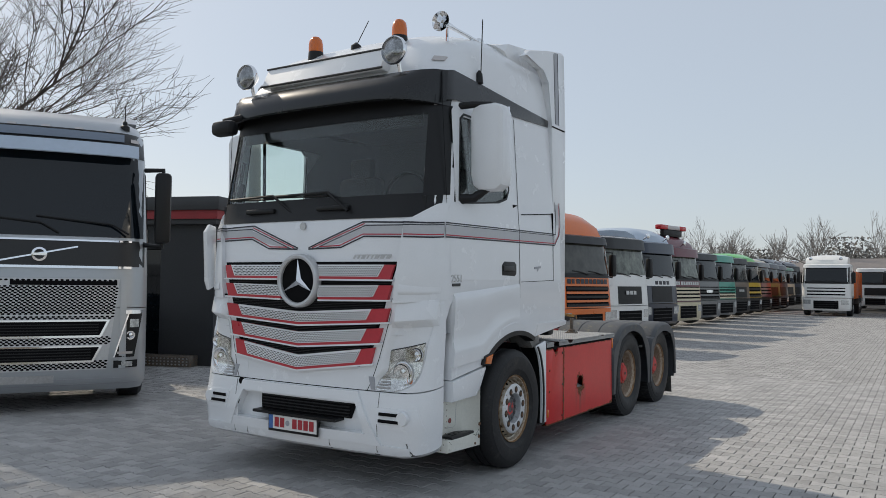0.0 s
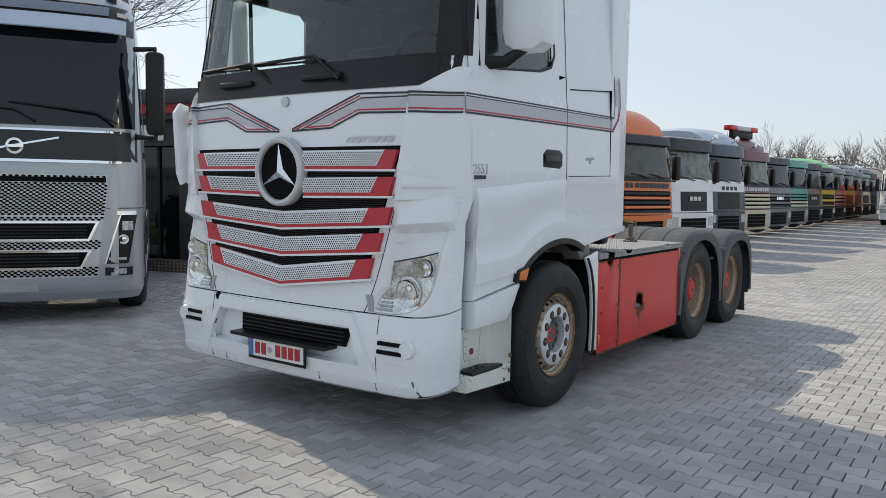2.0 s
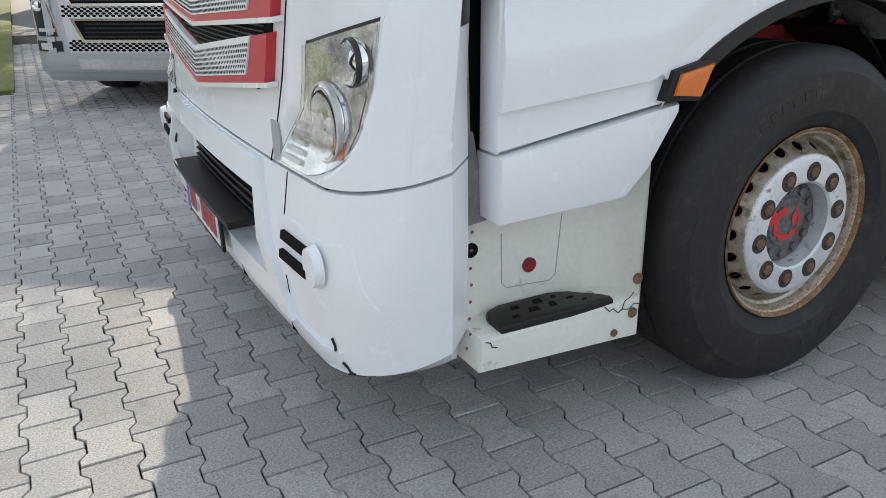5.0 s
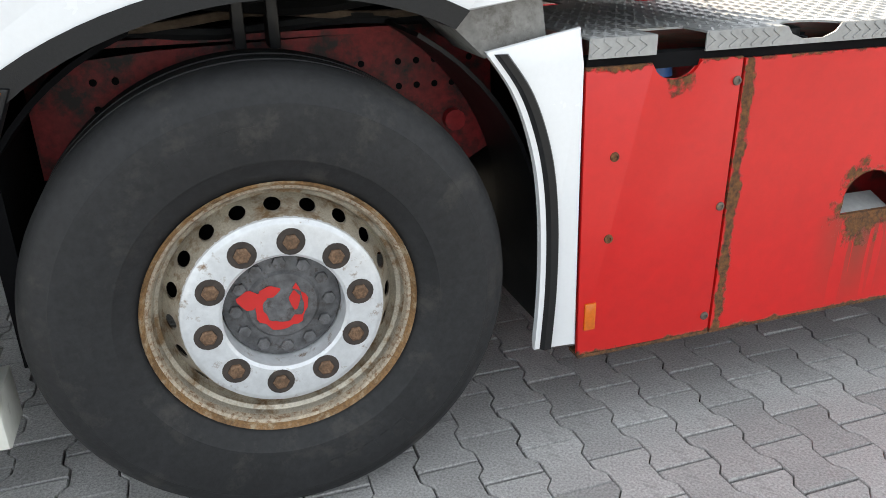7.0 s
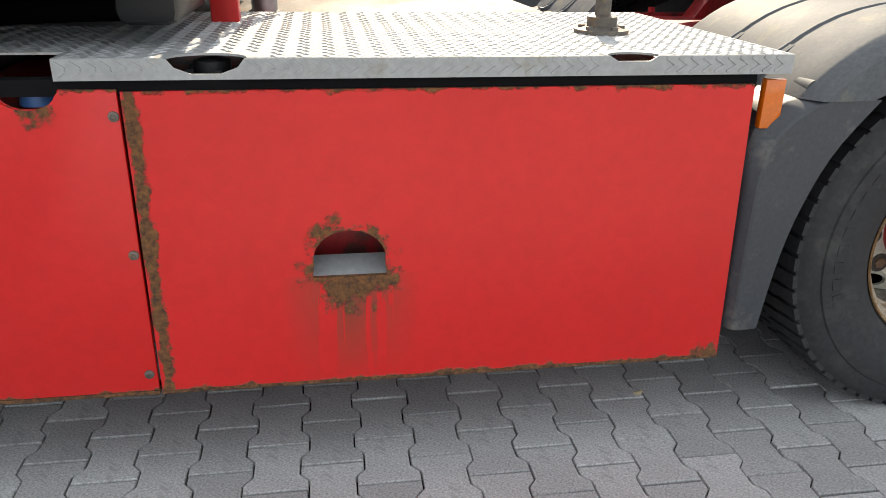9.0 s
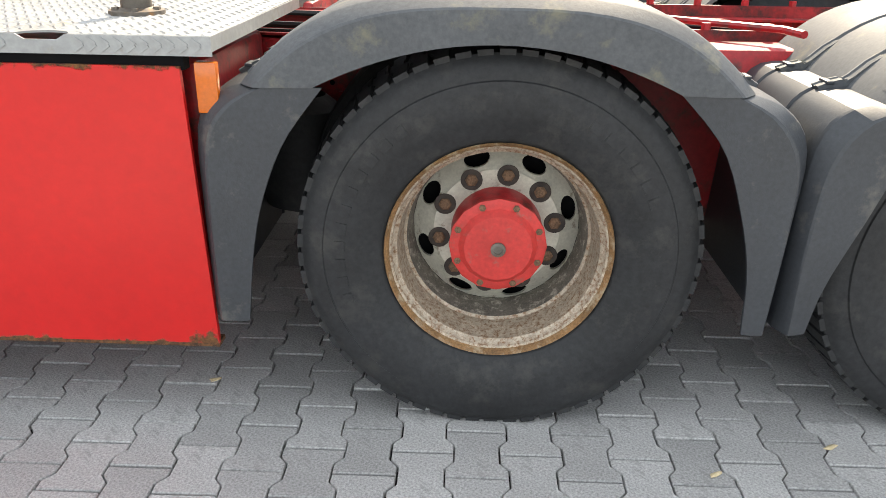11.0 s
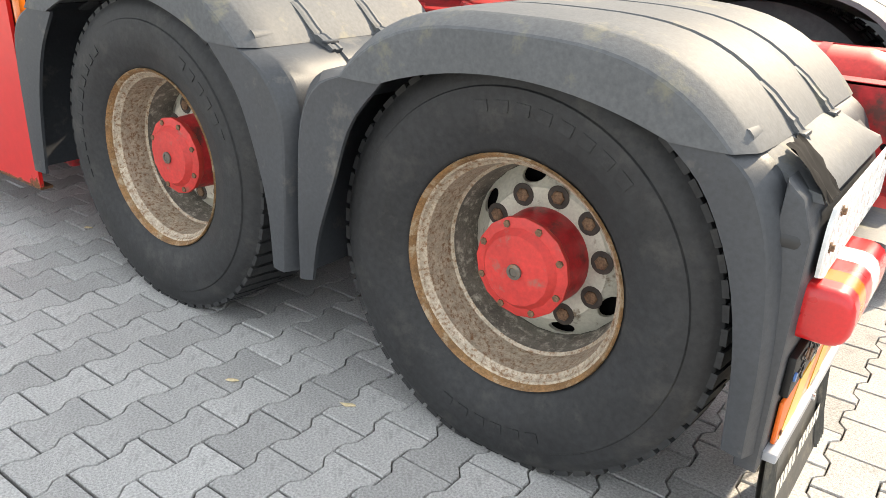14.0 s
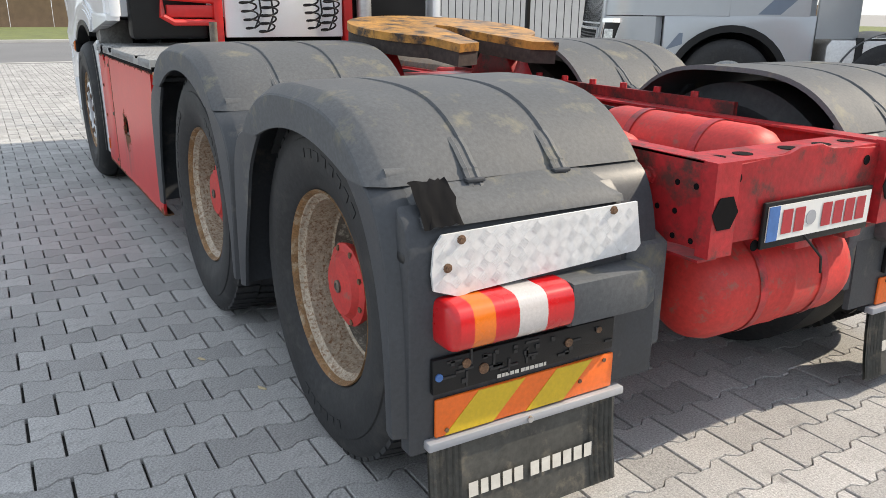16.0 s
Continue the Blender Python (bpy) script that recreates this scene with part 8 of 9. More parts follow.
# ---- the silver tractor unit beside the white one ----
def silver_tractor(m):
    t = tagged(new("silver_tractor_unit"), "silver tractor unit with a honeycomb grille and dark windscreen", "truck")
    sh = Shell([(0.26, 0.03, 1.20, 0.2, 0.08), (0.36, -0.05, 1.245, 0.25, 0.10), (0.55, -0.07, 1.25, 0.28, 0.10), (1.25, -0.04, 1.25, 0.30, 0.10), (1.78, 0.0, 1.245, 0.30, 0.09), (2.14, 0.03, 1.235, 0.30, 0.09), (3.22, 0.22, 1.19, 0.30, 0.09),
                (3.50, 0.34, 1.17, 0.32, 0.10), (3.70, 0.55, 1.12, 0.38, 0.12), (3.82, 0.85, 1.02, 0.45, 0.12), (3.88, 1.3, 0.9, 0.45, 0.12)], 2.25)
    bm = bmesh.new()
    sh.skin(bm, [1.28, 1.5, 1.78, 1.95, 2.14, 2.4, 2.7, 3.0, 3.22, 3.36, 3.5, 3.6, 3.7, 3.76, 3.82, 3.88])
    part("cab_body", bm, SILVER, t)
    bm = bmesh.new()
    sh.skin(bm, [0.26, 0.30, 0.36, 0.45, 0.55, 0.8, 1.0, 1.27], rear=0.62)
    front = part("bumper", bm, SILVER, t)
    bm = bmesh.new()
    sh.patch(bm, -1.22, 1.22, 0.335, 0.345, 0.012, 0.02, 24, 1)
    sh.patch(bm, -1.22, 1.22, 0.40, 0.408, 0.008, 0.02, 24, 1)
    part("bumper_groove", bm, GREY_TRIM, front)
    bm = bmesh.new()
    sh.patch(bm, -0.20, 0.72, 0.375, 0.465, 0.012, 0.01, 8, 1)
    part("bare_plate", bm, STEEL, front, "bare metal plate holder")
    bm = bmesh.new()
    grown = lambda v: (-0.78 - 0.13 * v, 0.78 + 0.13 * v)
    sh.patch(bm, 0, 0, 0.52, 1.64, 0.012, 0.02, 20, 4, ends=grown)
    grille_ = part("grille", bm, HONEY, t, "silver honeycomb grille")
    bm = bmesh.new()
    r = 0.0165
    row, z = 0, 0.545
    while z < 1.62:
        lim = 0.76 + 0.13 * (z - 0.52) / 1.12
        y = -lim + (0.03 if row % 2 else 0.0)
        while y < lim:
            if not any(a < z < b for a, b in ((0.63, 0.83), (0.925, 1.135), (1.17, 1.19), (1.555, 1.61))):
                x = sh.front(y, z) - 0.0135
                bm.faces.new([bm.verts.new((x, y + 0.0225 * math.cos(a), z + 0.0125 * math.sin(a))) for a in (i * math.pi / 3 for i in range(6))])
            y += 0.060
        z, row = z + 0.0195, row + 1
    part("honeycomb", bm, VOID, grille_, kind="stuff")
    for z0, z1, half in ((0.63, 0.80, 0.72), (0.935, 1.115, 0.80)):
        bm = bmesh.new()
        sh.patch(bm, 0, 0, z0, z1, 0.016, 0.02, 16, 2, ends=lambda v, half=half: (-half + 0.10 * (1 - v), half - 0.10 * (1 - v)))
        slot = part("air_slot", bm, VOID, grille_)
        for k in range(4):
            bm = bmesh.new()
            z = z0 + 0.025 + 0.035 * k
            sh.patch(bm, -half + 0.12, half - 0.12, z, z + 0.014, 0.020, 0.01, 12, 1)
            part("slat", bm, BLACK, slot)
        bm = bmesh.new()
        sh.patch(bm, 0, 0, z0 - 0.02, z0 + 0.006, 0.026, 0.02, 16, 1, ends=lambda v, half=half: (-half + 0.10, half - 0.10))
        sh.patch(bm, 0, 0, z1 - 0.004, z1 + 0.016, 0.024, 0.02, 16, 1, ends=lambda v, half=half: (-half, half))
        for s in (-1, 1):
            sh.patch(bm, 0, 0, z0 - 0.02, z1 + 0.016, 0.026, 0.02, 2, 3, ends=lambda v, half=half, s=s: (s * (half - 0.12 + 0.10 * v), s * (half - 0.09 + 0.10 * v)))
        part("slot_frame", bm, CHROME, slot)
    bm = bmesh.new()
    sh.patch(bm, -0.88, 0.30, 1.555, 1.61, 0.02, 0.02, 12, 1)
    part("name_slot", bm, VOID, grille_)
    bm = bmesh.new()
    for a, b in ((-1.0, -0.92), (0.92, 1.0)):
        sh.patch(bm, a, b, 0.52, 1.68, 0.016, 0.02, 3, 4)
    sh.patch(bm, -0.98, 0.98, 1.64, 1.70, 0.016, 0.02, 16, 1)
    part("grille_frame", bm, SILVER, grille_)
    bm = bmesh.new()
    sh.patch(bm, -1.20, 1.20, 1.79, 2.12, 0.010, 0.02, 24, 2)
    black = part("badge_panel", bm, DARK_TRIM, t, "dark panel with a round chrome badge")
    for z, d in ((1.765, 0.03), (2.10, 0.022)):
        bm = bmesh.new()
        sh.patch(bm, -1.04, 1.04, z, lambda y: z + d, 0.024, 0.03, 24, 1)
        part("chrome_strip", bm, CHROME, black)
    bm = bmesh.new()
    sh.patch(bm, -0.42, 0.42, lambda y: 1.93 - 0.22 * y, lambda y: 1.95 - 0.22 * y, 0.018, 0.02, 12, 1)
    part("diagonal_bar", bm, CHROME, black)
    bm = bmesh.new()
    lathe(bm, [(0.085, 0.0), (0.085, -0.02), (0.06, -0.024), (0.055, 0.0)], (sh.front(0.0, 1.93) - 0.012, 0.0, 1.93), "x", 28)
    box(bm, sh.front(0.0, 1.93) - 0.036, sh.front(0.0, 1.93) - 0.02, -0.07, 0.07, 1.915, 1.945)
    part("badge", bm, CHROME, black)
    bm = bmesh.new()
    sh.patch(bm, -1.18, 1.18, 2.16, 3.24, 0.010, 0.02, 24, 6)
    part("windscreen", bm, MIRROR_DARK, t, "dark reflecting windscreen")
    for y in (-0.45, 0.35):
        bm = bmesh.new()
        tube(bm, [(sh.front(y, 2.2) - 0.03, y - 0.55, 2.20), (sh.front(y, 2.26) - 0.03, y - 0.35, 2.32), (sh.front(y + 0.5, 2.4) - 0.02, y + 0.5, 2.40)], 0.014, 6)
        part("wiper", bm, BLACK, t)
    bm = bmesh.new()
    sh.patch(bm, -1.17, 1.17, 3.22, 3.56, 0.03, 0.05, 24, 3)
    visor_ = part("visor_panel", bm, DARK_TRIM, t)
    bm = bmesh.new()
    sh.patch(bm, -0.92, 0.95, 3.42, 3.53, 0.05, 0.03, 20, 2)
    part("sign_board", bm, P_STEEL, visor_, "blue-grey glossy sign panel")
    bm = bmesh.new()
    rows = []
    for i in range(17):
        y = -1.1 + 2.2 * i / 16
        x = sh.front(y, 3.24)
        rows.append([(x - 0.06, y, 3.375), (x - 0.20, y, 3.20), (x - 0.185, y, 3.19), (x - 0.045, y, 3.355)])
    quad_strip(bm, rows, closed=True, cap=True)
    part("sun_visor", bm, P_BLUE, t, "pale blue-grey sun visor")
    for y in (-0.75, -0.38, 0.0, 0.38, 0.75):
        bm = bmesh.new()
        sh.patch(bm, y - 0.05, y + 0.05, 3.555, 3.585, 0.045, 0.03, 3, 1)
        part("marker_lamp", bm, LENS_WHITE, visor_)
    for s in (-1, 1):
        bm = bmesh.new()
        sh.patch(bm, s * 1.0, s * 1.1, 3.43, 3.48, 0.04, 0.02, 3, 1)
        part("marker_lamp", bm, LENS_WHITE, visor_)
        # headlamp
        ends = lambda v: (s * (0.86 + 0.16 * v), s * (1.10 + 0.09 * v))
        bm = bmesh.new()
        sh.patch(bm, 0, 0, 0.66, 1.20, 0.014, 0.02, 8, 5, ends=ends)
        lamp = part("headlight", bm, BLACK, front, "dark headlamp with chrome ring")
        bm = bmesh.new()
        sh.patch(bm, 0, 0, 0.66, 1.20, 0.022, 0.02, 1, 5, ends=lambda v: (s * (0.855 + 0.16 * v), s * (0.872 + 0.16 * v)))
        sh.patch(bm, s * 0.99, s * 1.20, 1.20, 1.245, 0.026, 0.03, 5, 1)
        part("chrome_edge", bm, CHROME, lamp)
        bm = bmesh.new()
        y, z = 1.05, 0.93
        lathe(bm, [(0.055, 0.0), (0.055, -0.012), (0.04, -0.012), (0.03, 0.0), (1e-4, -0.006)], (sh.front(y, z) - 0.016, s * y, z), "x", 20)
        part("lamp_ring", bm, CHROME, lamp)
        bm = bmesh.new()
        sh.patch(bm, s * 1.04, s * 1.15, 1.03, 1.13, 0.018, 0.01, 3, 2)
        part("lens", bm, HEADLAMP, lamp)
        bm = bmesh.new()
        sh.patch(bm, s * 0.90, s * 1.08, 0.70, 0.73, 0.018, 0.01, 4, 1)
        part("day_lamp", bm, LENS_WHITE, lamp)
        bm = bmesh.new()
        sh.patch(bm, s * 0.86, s * 1.14, 0.53, 0.62, 0.013, 0.02, 6, 2)
        fog = part("fog_light", bm, BLACK, front)
        bm = bmesh.new()
        sh.patch(bm, s * 0.95, s * 1.08, 0.545, 0.605, 0.02, 0.012, 3, 1)
        part("lens", bm, HEADLAMP, fog)
        # mirror
        bm = bmesh.new()
        box(bm, 0.02, 0.20, *sorted((s * 1.30, s * 1.50)), 2.10, 3.02, 0.05)
        tube(bm, [(0.25, s * 1.18, 3.06), (0.12, s * 1.40, 3.06), (0.12, s * 1.40, 2.9)], 0.03, 8)
        tube(bm, [(0.25, s * 1.20, 2.08), (0.12, s * 1.40, 2.06), (0.12, s * 1.40, 2.2)], 0.03, 8)
        part("mirror", bm, BLACK, t, "black mirror housing")
        # side: window, arch, steps
        bm = bmesh.new()
        bm.faces.new([bm.verts.new((x, s * (sh.half(z) + 0.004), z)) for x, z in ((0.40, 2.20), (0.52, 3.05), (1.25, 3.05), (1.28, 2.15))])
        part("side_window", bm, MIRROR_DARK, t)
        bm = bmesh.new()
        prism(bm, [(0.63, 1.29), (0.63, 0.42), (0.80, 0.42)] + arc(1.36, 0.50, 0.68, 172, 10, 16) + [(2.20, 0.75), (2.25, 0.8), (2.25, 1.29)], "y", *sorted((s * 1.25, s * 1.16)), bevel=0.01)
        fender_ = part("fender", bm, SILVER, t)
        bm = bmesh.new()
        prism(bm, arc(1.36, 0.50, 0.69, 172, 8, 16) + arc(1.36, 0.50, 0.615, 8, 172, 16), "y", *sorted((s * 1.262, s * 1.0)))
        part("arch_lip", bm, BLACK, fender_)
        bm = bmesh.new()
        for pts in ([(0.40, 1.28), (1.32, 1.28)], [(1.32, 1.28), (1.32, 3.1)], [(0.64, 0.85), (0.70, 0.85)], [(1.6, 1.55), (2.2, 1.55), (2.2, 1.95), (1.6, 1.95), (1.6, 1.55)], [(0.34, 1.70), (2.2, 1.70)]):
            tube(bm, [(x, s * (sh.half(z) + 0.0015), z) for x, z in pts], 0.004, 5)
        part("panel_joint", bm, GREY_TRIM, t)
        bm = bmesh.new()
        prism(bm, [(0.9, 1.86), (0.9, 1.93), (1.12, 1.93), (1.12, 1.86)], "y", *sorted((s * 1.262, s * 1.23)), bevel=0.01)
        part("door_handle", bm, BLACK, t)
        plain_wheel(t, 1.36, s, 0.52, 1.23)
        for pts_ in ([(1.62, 1.30), (1.86, 1.30), (2.24, 1.66), (2.24, 1.84), (2.16, 1.84)], [(0.66, 0.92), (0.80, 1.10), (0.84, 1.10), (0.84, 0.98)]):
            bm = bmesh.new()
            prism(bm, pts_, "y", *sorted((s * 1.2525, s * 1.235)))
            part("decal", bm, P_STEEL, t, "dark blue slanting decal")
        bm = bmesh.new()
        prism(bm, [(2.28, 1.05), (2.28, 3.20), (2.70, 3.10), (2.74, 1.05)], "y", *sorted((s * 1.185, s * 1.13)), bevel=0.01)
        part("side_fairing", bm, SILVER, t, "silver side fairing")
        bm = bmesh.new()
        prism(bm, [(2.45, 0.42), (2.40, 0.50), (2.40, 0.98), (2.45, 1.05), (3.75, 1.05), (3.80, 0.98), (3.80, 0.50), (3.75, 0.42)], "y", *sorted((s * 1.22, s * 0.55)), bevel=0.04)
        tank = part("fuel_tank", bm, STEEL, t, "bright aluminium fuel tank")
        for x in (2.75, 3.45):
            bm = bmesh.new()
            box(bm, x - 0.04, x + 0.04, *sorted((s * 1.232, s * 1.19)), 0.40, 1.07, 0.008)
            part("tank_strap", bm, BLACK, tank)
    bm = bmesh.new()
    box(bm, 0.6, 2.2, -0.8, 0.8, 0.5, 1.27)
    part("engine", bm, VOID, t)
    bm = bmesh.new()
    lathe(bm, [(0.06, 0.0), (0.06, 0.06), (0.03, 0.08), (0.03, 0.12), (0.008, 0.14), (0.006, 0.34)], (0.62, -0.93, 3.62), "z", 14)
    part("aerial", bm, BLACK, t)
    bm = bmesh.new()
    prism(bm, [(1.25, 3.84), (1.5, 3.95), (2.22, 4.0), (2.22, 3.7)], "y", -1.1, 1.1, bevel=0.03)
    part("roof_spoiler", bm, SILVER, t)
    chassis(t, 5.4)
    t.matrix_basis = m
    return t


corner = Vector((1.49, 3.99, 0)) + Vector((-0.83, 0.557, 0)) * 1.25
silver_tractor(Matrix.Translation(corner) @ Matrix.Rotation(math.atan2(0.83, 0.557), 4, "Z"))

# ---- buildings, fence, trees ----
WALL_DARK = surface("anthracite_cladding", (0.030, 0.032, 0.036), 0.55, spread=0.12, stain=1.0, grain=30)
FASCIA = surface("dark_fascia", (0.05, 0.052, 0.055), 0.5, spread=0.08)
RED_BAND = surface("red_fascia_band", (0.32, 0.03, 0.035), 0.5)
HEDGE = surface("dark_shrub", (0.03, 0.045, 0.022), 0.8, spread=0.3, grain=60)
HALL = surface("grey_sheet_wall", (0.42, 0.43, 0.44), 0.6, spread=0.06, stain=0.3, grain=3)
ROOF = surface("weathered_roof", (0.20, 0.18, 0.17), 0.8, spread=0.12, stain=0.4, grain=3)
TIMBER = surface("brown_timber", (0.16, 0.11, 0.07), 0.85, spread=0.2, stain=2, grain=30)
# woods greyed in their colour for the haze of distance
HAZE_WOOD = surface("hazy_woods", (0.20, 0.19, 0.175), 0.9, spread=0.3, stain=0.15, grain=1)
SCRAP = surface("dry_leaf", (0.55, 0.45, 0.28), 0.8, spread=0.2, grain=120)
# bark of the far trees, with distance haze mixed into its colour
HAZE_TWIG = surface("hazed_bark", (0.23, 0.215, 0.20), 0.9, spread=0.3, grain=10)

office = root("office_building", (10, 15, 0), "dark single-storey office building with a red fascia band", "building", kind="structure")
bm = bmesh.new()
box(bm, 6.2, 14, 6.9, 8.05, -0.05, 3.05)
box(bm, 6.2, 14, 9.15, 24, -0.05, 3.05)
box(bm, 6.2, 14, 8.05, 9.15, 2.45, 3.05)
box(bm, 6.9, 14, 8.05, 9.15, -0.05, 2.45)
part("wall", bm, WALL_DARK, office)
bm = bmesh.new()
box(bm, 5.95, 14.2, 6.7, 24.2, 3.24, 3.52, 0.01)
box(bm, 6.05, 14.1, 6.8, 24.1, 2.95, 3.06, 0.005)
part("fascia", bm, FASCIA, office)
bm = bmesh.new()
box(bm, 6.0, 14.15, 6.75, 24.15, 3.06, 3.24)
part("red_band", bm, RED_BAND, office)
bm = bmesh.new()
box(bm, 6.40, 6.42, 8.07, 9.13, 0.1, 2.43)
pane = part("glass_door", bm, MIRROR_DARK, office, "glazed door reflecting the yard")
bm = bmesh.new()
for y in (8.05, 8.58, 9.09):
    box(bm, 6.36, 6.46, y, y + 0.06, 0.0, 2.45)
part("door_frame", bm, BLACK, office)
bm = bmesh.new()
box(bm, 5.9, 6.2, 7.2, 12.0, -0.05, 0.22, 0.01)
step_ = part("door_step", bm, GREY_STEEL, office, "step with pierced metal edge")
bm = bmesh.new()
for k in range(60):
    for z in (0.05, 0.11, 0.17):
        y = 7.25 + 0.078 * k
        bm.faces.new([bm.verts.new((5.898, y + 0.022 * math.cos(a), z + 0.018 * math.sin(a))) for a in (i * math.pi / 3 for i in range(6))])
part("pierced_hole", bm, STEEL, step_, kind="stuff")
bm = bmesh.new()
box(bm, 6.15, 6.2, 8.35, 8.75, 2.55, 2.85, 0.005)
part("sign", bm, P_WHITE, office, "blank white sign")
bm = bmesh.new()
for y in (9.6, 10.6, 11.6, 12.6, 13.6):
    box(bm, 6.185, 6.203, y, y + 0.03, 0, 2.95)
part("cladding_joint", bm, FASCIA, office)


def leaf_ball(name, at, r, n, material, size, seed, parent, squash=1.0):
    """A shrub's leaves: many small tilted blades through an uneven ball."""
    g = random.Random(seed)
    bm = bmesh.new()
    for _ in range(n):
        d = Vector((g.gauss(0, 1), g.gauss(0, 1), g.gauss(0, 1))).normalized()
        lump = 0.78 + 0.22 * noise.noise(d * 2.3 + Vector((seed, 0, 0)))
        p = Vector(at) + Vector((d.x, d.y, d.z * squash)) * r * lump * (0.55 + 0.45 * g.random() ** 0.4)
        a, b = Vector((g.gauss(0, 1), g.gauss(0, 1), g.gauss(0, 1))).normalized(), Vector((g.gauss(0, 1), g.gauss(0, 1), g.gauss(0, 1))).normalized()
        s = size * (0.6 + 0.8 * g.random())
        bm.faces.new([bm.verts.new(p + v) for v in (a * s, b * s * 0.6, -a * s, -b * s * 0.6)])
    return part(name, bm, material, parent)


office.matrix_basis = Matrix.Translation((4.62, 7.87, 0)) @ Matrix.Rotation(radians(18.6), 4, "Z") @ Matrix.Diagonal((1, 1, 0.91, 1)) @ Matrix.Translation((-5.9, -7.9, 0)) @ office.matrix_basis

pot = tagged(new("potted_shrub"), "round dark green shrub in a dark pot", "plant")
bm = bmesh.new()
lathe(bm, [(1e-3, 0.0), (0.22, 0.0), (0.30, 0.55), (0.27, 0.55), (0.26, 0.48), (1e-3, 0.48)], (4.05, 8.6, GZ), "z", 24)
part("pot", bm, BLACK, pot)
leaf_ball("foliage", (4.05, 8.6, 0.95), 0.48, 1500, HEDGE, 0.05, 4, pot)


def bare_tree(name, at, height, spread, seed, label, material=BARK, thick=0.16, deep=6, twig=0.006, lean=(0, 0), group="", forks=3):
    """A leafless tree: a tapered trunk that forks into limbs, branches and twigs."""
    g = random.Random(seed)
    t = root(name, at, label, "tree", group)
    limbs, fine = bmesh.new(), bmesh.new()

    def grow(p, d, length, r, level):
        pts = [p]
        steps = 4 if level < 4 else 3
        for i in range(steps):
            d = (d + Vector((g.gauss(0, 0.13), g.gauss(0, 0.13), g.gauss(0, 0.09) + (0.05 if level > 1 else 0)))).normalized()
            p = p + d * length / steps
            pts.append(p)
        tube(limbs if level < 3 else fine, pts, r, 8 if level < 2 else (5 if level < 4 else 3), max(twig * 0.6, r * 0.62))
        if level >= deep:
            return
        kids = forks if level else forks + 2
        for k in range(kids):
            along = 1.0 if k == 0 else 0.35 + 0.6 * g.random()
            q = pts[min(len(pts) - 1, max(1, round(along * steps)))]
            side = Vector((g.gauss(0, 1), g.gauss(0, 1), g.gauss(0, 0.35))).normalized()
            tilt = (0.35 if k == 0 else 0.75) * spread
            nd = (d + side * tilt).normalized()
            grow(q, nd, length * (0.66 + 0.16 * g.random()), max(twig, r * (0.66 if k == 0 else 0.5)), level + 1)

    grow(Vector(at), Vector((lean[0], lean[1], 1)).normalized(), height * 0.30, thick, 0)
    part("trunk", limbs, material, t)
    part("crown", fine, material, t, kind="stuff")
    return t


bare_tree("bare_tree", (3.1, 15.6, GZ), 13.0, 1.05, 11, "large leafless tree with fine twigs behind the yard", thick=0.15, deep=6, twig=0.006, lean=(0.0, -0.05), forks=4)
bare_tree("bare_tree", (8.2, 27.8, GZ), 9.0, 1.0, 5, "leafless tree behind the office building", thick=0.11, deep=6, twig=0.008, forks=4)
bare_tree("bare_tree", (1.0, 22.0, GZ), 13.0, 1.1, 23, "leafless tree with dense crown", thick=0.18, deep=6, twig=0.009, lean=(0.1, -0.1), forks=4)

# far side of the yard: sheds, canopy, trees
canopy = root("canopy", (38, 22, 0), "dark flat canopy roof on steel posts", "canopy")
bm = bmesh.new()
quad_strip(bm, [[(28, 13.5, 4.95), (28, 26, 5.5), (28, 26, 5.35), (28, 13.5, 4.80)], [(47, 13.5, 4.95), (47, 26, 5.5), (47, 26, 5.35), (47, 13.5, 4.80)]], closed=True, cap=True)
part("roof", bm, FASCIA, canopy)
for x in (29, 35, 41, 46):
    for y in (14.5, 25):
        bm = bmesh.new()
        box(bm, x - 0.1, x + 0.1, y - 0.1, y + 0.1, GZ, 5.0)
        part("post", bm, GREY_STEEL, canopy)


def shed(x0, x1, y0, y1, eave, ridge, label, wall_mat):
    t = root("shed", ((x0 + x1) / 2, (y0 + y1) / 2, 0), label, "building", "far buildings")
    bm = bmesh.new()
    box(bm, x0, x1, y0, y1, GZ, eave)
    part("wall", bm, wall_mat, t)
    bm = bmesh.new()
    mx = (x0 + x1) / 2
    prism(bm, [(x0 - 0.4, eave - 0.1), (mx, ridge), (x1 + 0.4, eave - 0.1), (x1 + 0.4, eave + 0.1), (mx, ridge + 0.25), (x0 - 0.4, eave + 0.1)], "y", y0 - 0.4, y1 + 0.4)
    part("roof", bm, ROOF, t)
    for k in range(int((y1 - y0) / 4)):
        bm = bmesh.new()
        y = y0 + 1.2 + 4 * k
        box(bm, x0 - 0.05, x0 + 0.02, y, y + 1.6, 1.2, 2.4)
        part("window", bm, MIRROR_DARK, t)


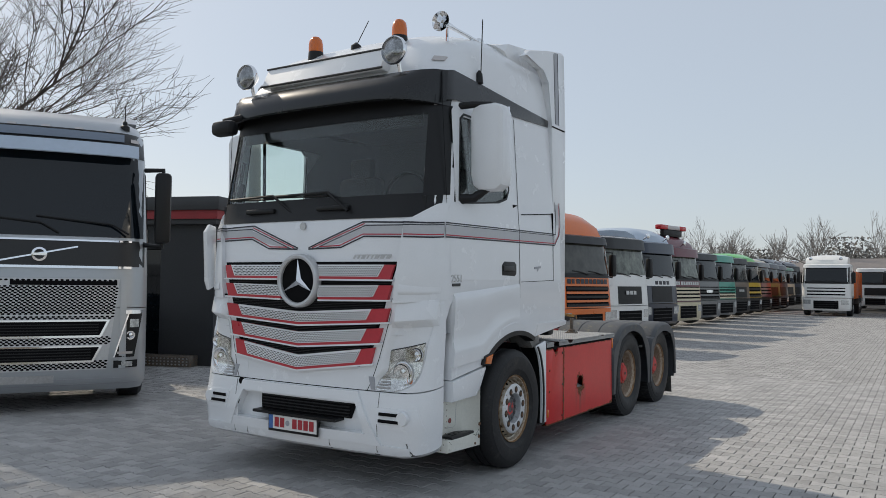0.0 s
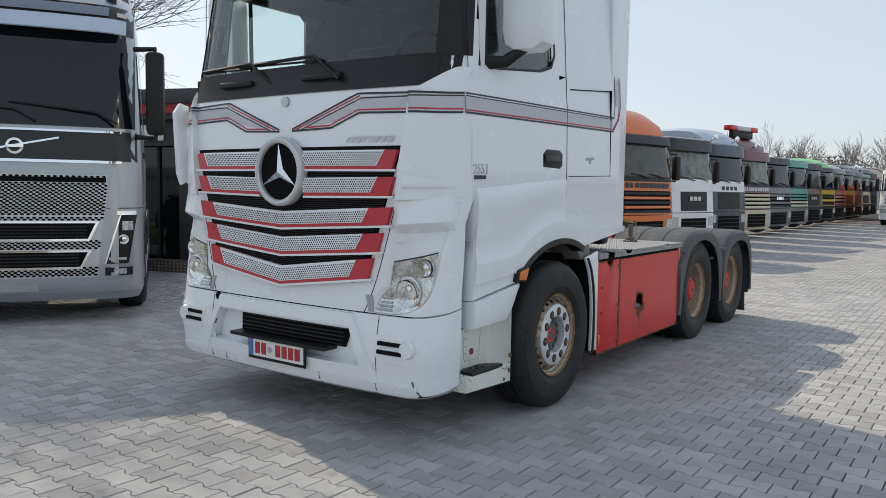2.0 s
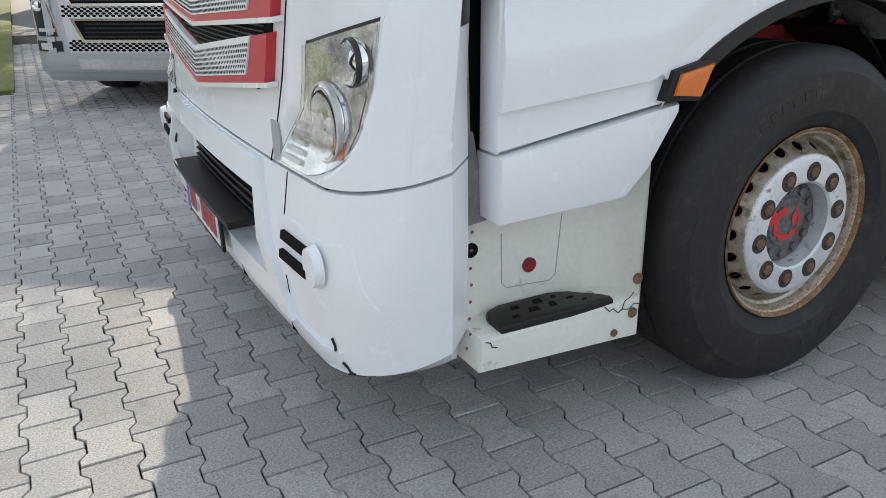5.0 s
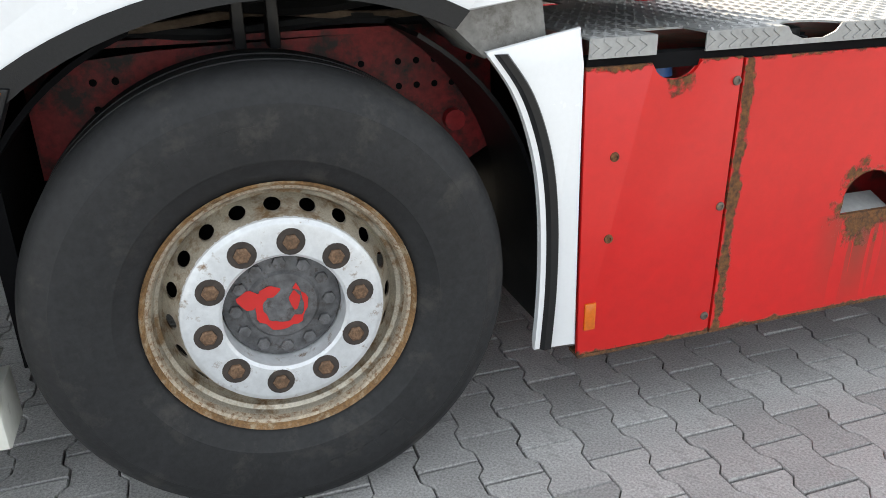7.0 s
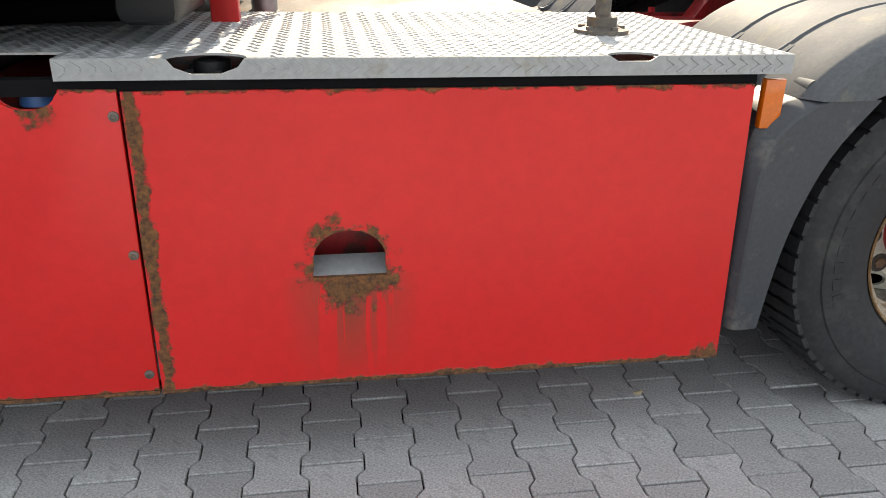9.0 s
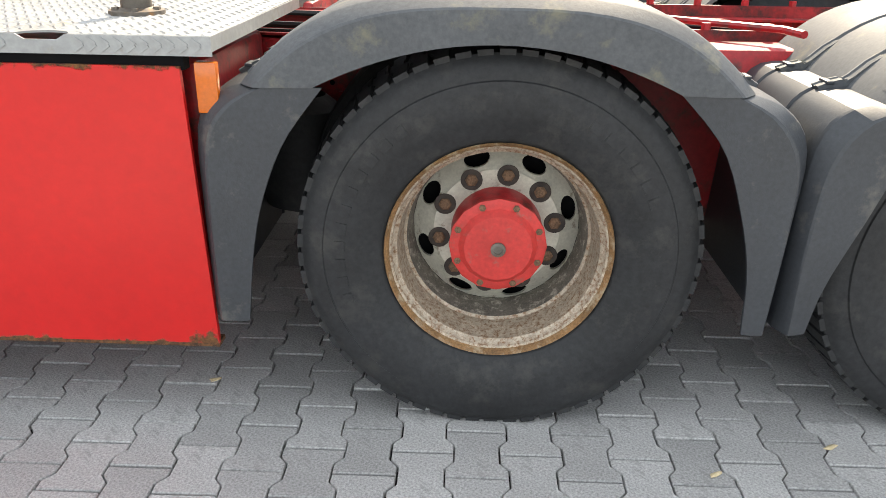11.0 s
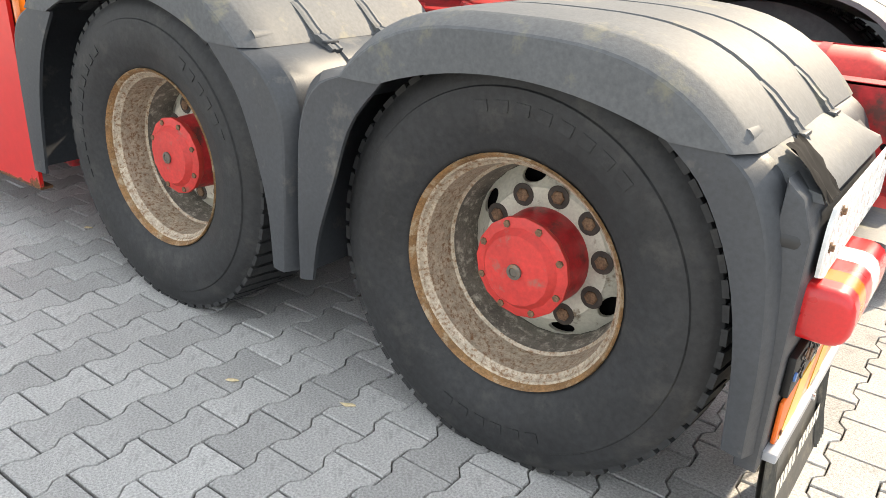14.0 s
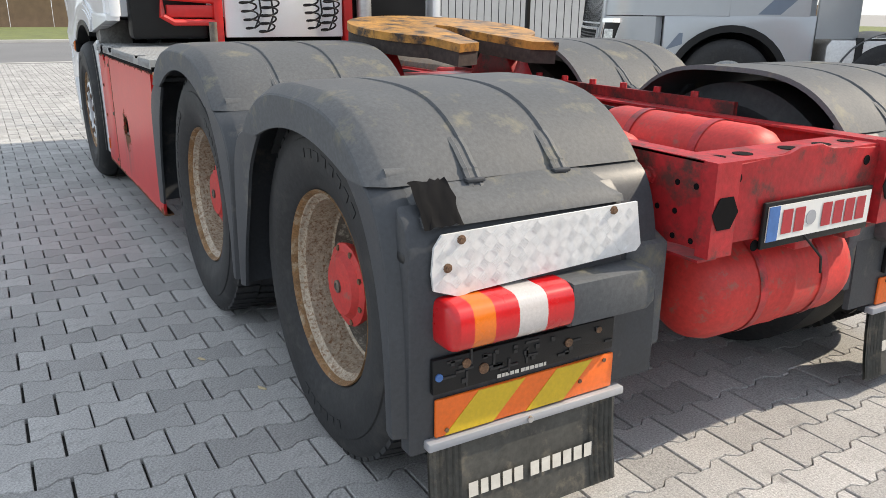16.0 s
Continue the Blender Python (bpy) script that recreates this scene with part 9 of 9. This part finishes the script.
shed(82, 94, -14, 3.0, 3.0, 4.4, "grey shed with a weathered pitched roof", HALL)
shed(95, 110, 4.5, 18.0, 3.2, 4.6, "long low shed with a brown roof", HALL)
shed(64, 76, -22.0, -8.5, 3.4, 4.8, "pale shed beside the far yard", HALL)
for k, (x, y, h, sp, th) in enumerate(((88, 4.4, 10.5, 0.62, 0.16), (112, 24, 12, 0.5, 0.12), (108, 19, 11, 0.5, 0.12), (104, 12.5, 10, 0.55, 0.12), (103, 16.0, 9, 0.55, 0.10), (110, -1.5, 12, 0.55, 0.14), (106, 8.5, 9.0, 0.55, 0.10), (116, 29, 12, 0.5, 0.12))):
    bare_tree("bare_tree", (x, y, GZ), h, sp, 40 + k, "distant leafless tree above the sheds", HAZE_TWIG, th, 5, 0.018, group="distant bare trees")
g = random.Random(8)
woods = bmesh.new()
for k in range(130):
    y = -25 + 70 * g.random()
    x = 118 + 14 * g.random()
    h = 4.5 + 4.0 * noise.noise(Vector((y * 0.11, 0.3, 0.0))) + 2.5 * g.random()
    for _ in range(420):
        p = Vector((x + g.gauss(0, 1.4), y + g.gauss(0, 1.4), min(1.05, abs(g.gauss(0.5, 0.28))) * h))
        a, b = Vector((g.gauss(0, 1), g.gauss(0, 1), g.gauss(0, 1))).normalized(), Vector((g.gauss(0, 1), g.gauss(0, 1), g.gauss(0, 1))).normalized()
        woods.faces.new([woods.verts.new(p + v) for v in (a * 0.3, b * 0.16, -a * 0.3, -b * 0.16)])
tagged(part("far_woods", woods, HAZE_WOOD), "dim grey-green woods beyond the sheds", "woods", kind="stuff")

# railing and hedge near the entrance
rail_ = root("railing", (-10, 11, 0), "dark iron railing with upright bars beside the yard", "fence")
a, b = Vector((-16, 2.5, 0)), Vector((-5.5, 17.0, 0))
n = 90
for z in (0.25, 1.75):
    bm = bmesh.new()
    tube(bm, [a + Vector((0, 0, z)), b + Vector((0, 0, z))], 0.022, 6)
    part("rail", bm, BLACK, rail_)
bar_bm = bmesh.new()
tube(bar_bm, [(0, 0, GZ), (0, 0, 1.95)], 0.012, 5)
first = part("bar", bar_bm, BLACK, rail_)
first.matrix_parent_inverse = rail_.matrix_basis.inverted()
first.location = a
for k in range(1, n + 1):
    ob = new("bar", first.data)
    ob.parent, ob.matrix_parent_inverse = rail_, rail_.matrix_basis.inverted()
    ob.location = a + (b - a) * k / n
for k in range(6):
    bm = bmesh.new()
    p = a + (b - a) * k / 5
    box(bm, p.x - 0.05, p.x + 0.05, p.y - 0.05, p.y + 0.05, GZ, 2.1)
    part("post", bm, BLACK, rail_)
back = root("boundary_wall", (-48, 10, 0), "brown timber boundary fence beyond the grass", "fence")
for k in range(60):
    bm = bmesh.new()
    y = -60 + 2.4 * k
    box(bm, -47.1, -47.0, y, y + 2.36, 0.0, 2.2)
    part("panel", bm, TIMBER, back)
bm = bmesh.new()
box(bm, -22.5, -22.2, 8.0, 40, GZ, 2.4)
tagged(part("garden_wall", bm, HALL), "pale rendered wall behind the railing", "wall", kind="structure")

# scraps on the pavers
for k, (x, y) in enumerate(((3.88, -1.03), (5.30, -1.40), (5.65, -1.27))):
    bm = bmesh.new()
    g = random.Random(60 + k)
    n = 9
    edge = [(0.020 * (0.6 + 0.6 * g.random()) * math.cos(2 * math.pi * i / n), 0.011 * (0.6 + 0.6 * g.random()) * math.sin(2 * math.pi * i / n)) for i in range(n)]
    rows = [[(x + u * f + 0.4 * v, y + v * f + 0.3 * u, GZ + h + 0.12 * abs(u)) for u, v in edge] for f, h in ((1.0, 0.001), (1.02, 0.003), (0.5, 0.006))]
    quad_strip(bm, rows, closed=True, cap=True)
    tagged(part("leaf_scrap", bm, SCRAP), "small pale dry leaf scrap on the pavers", "litter", "leaf scraps")

# ---- single pavers beside the truck ----
v, f = stone_mesh()
stone = bpy.data.meshes.new("paver")
stone.from_pydata(v, [], f)
stone.materials.append(PAVER)
rng = np.random.default_rng(9)
for x, y in near[:305]:
    ob = new("paver", stone)
    ob.parent = pavement
    ob.matrix_basis = pose(x + rng.normal(0, 0.0006), y + rng.normal(0, 0.0006), GZ + rng.normal(0, 0.0008), rng.normal(0, 0.3), rng.normal(0, 0.3), 180 * int(rng.integers(0, 2)))
if len(near) > 305:
    lay(near[305:], "pavers", False)
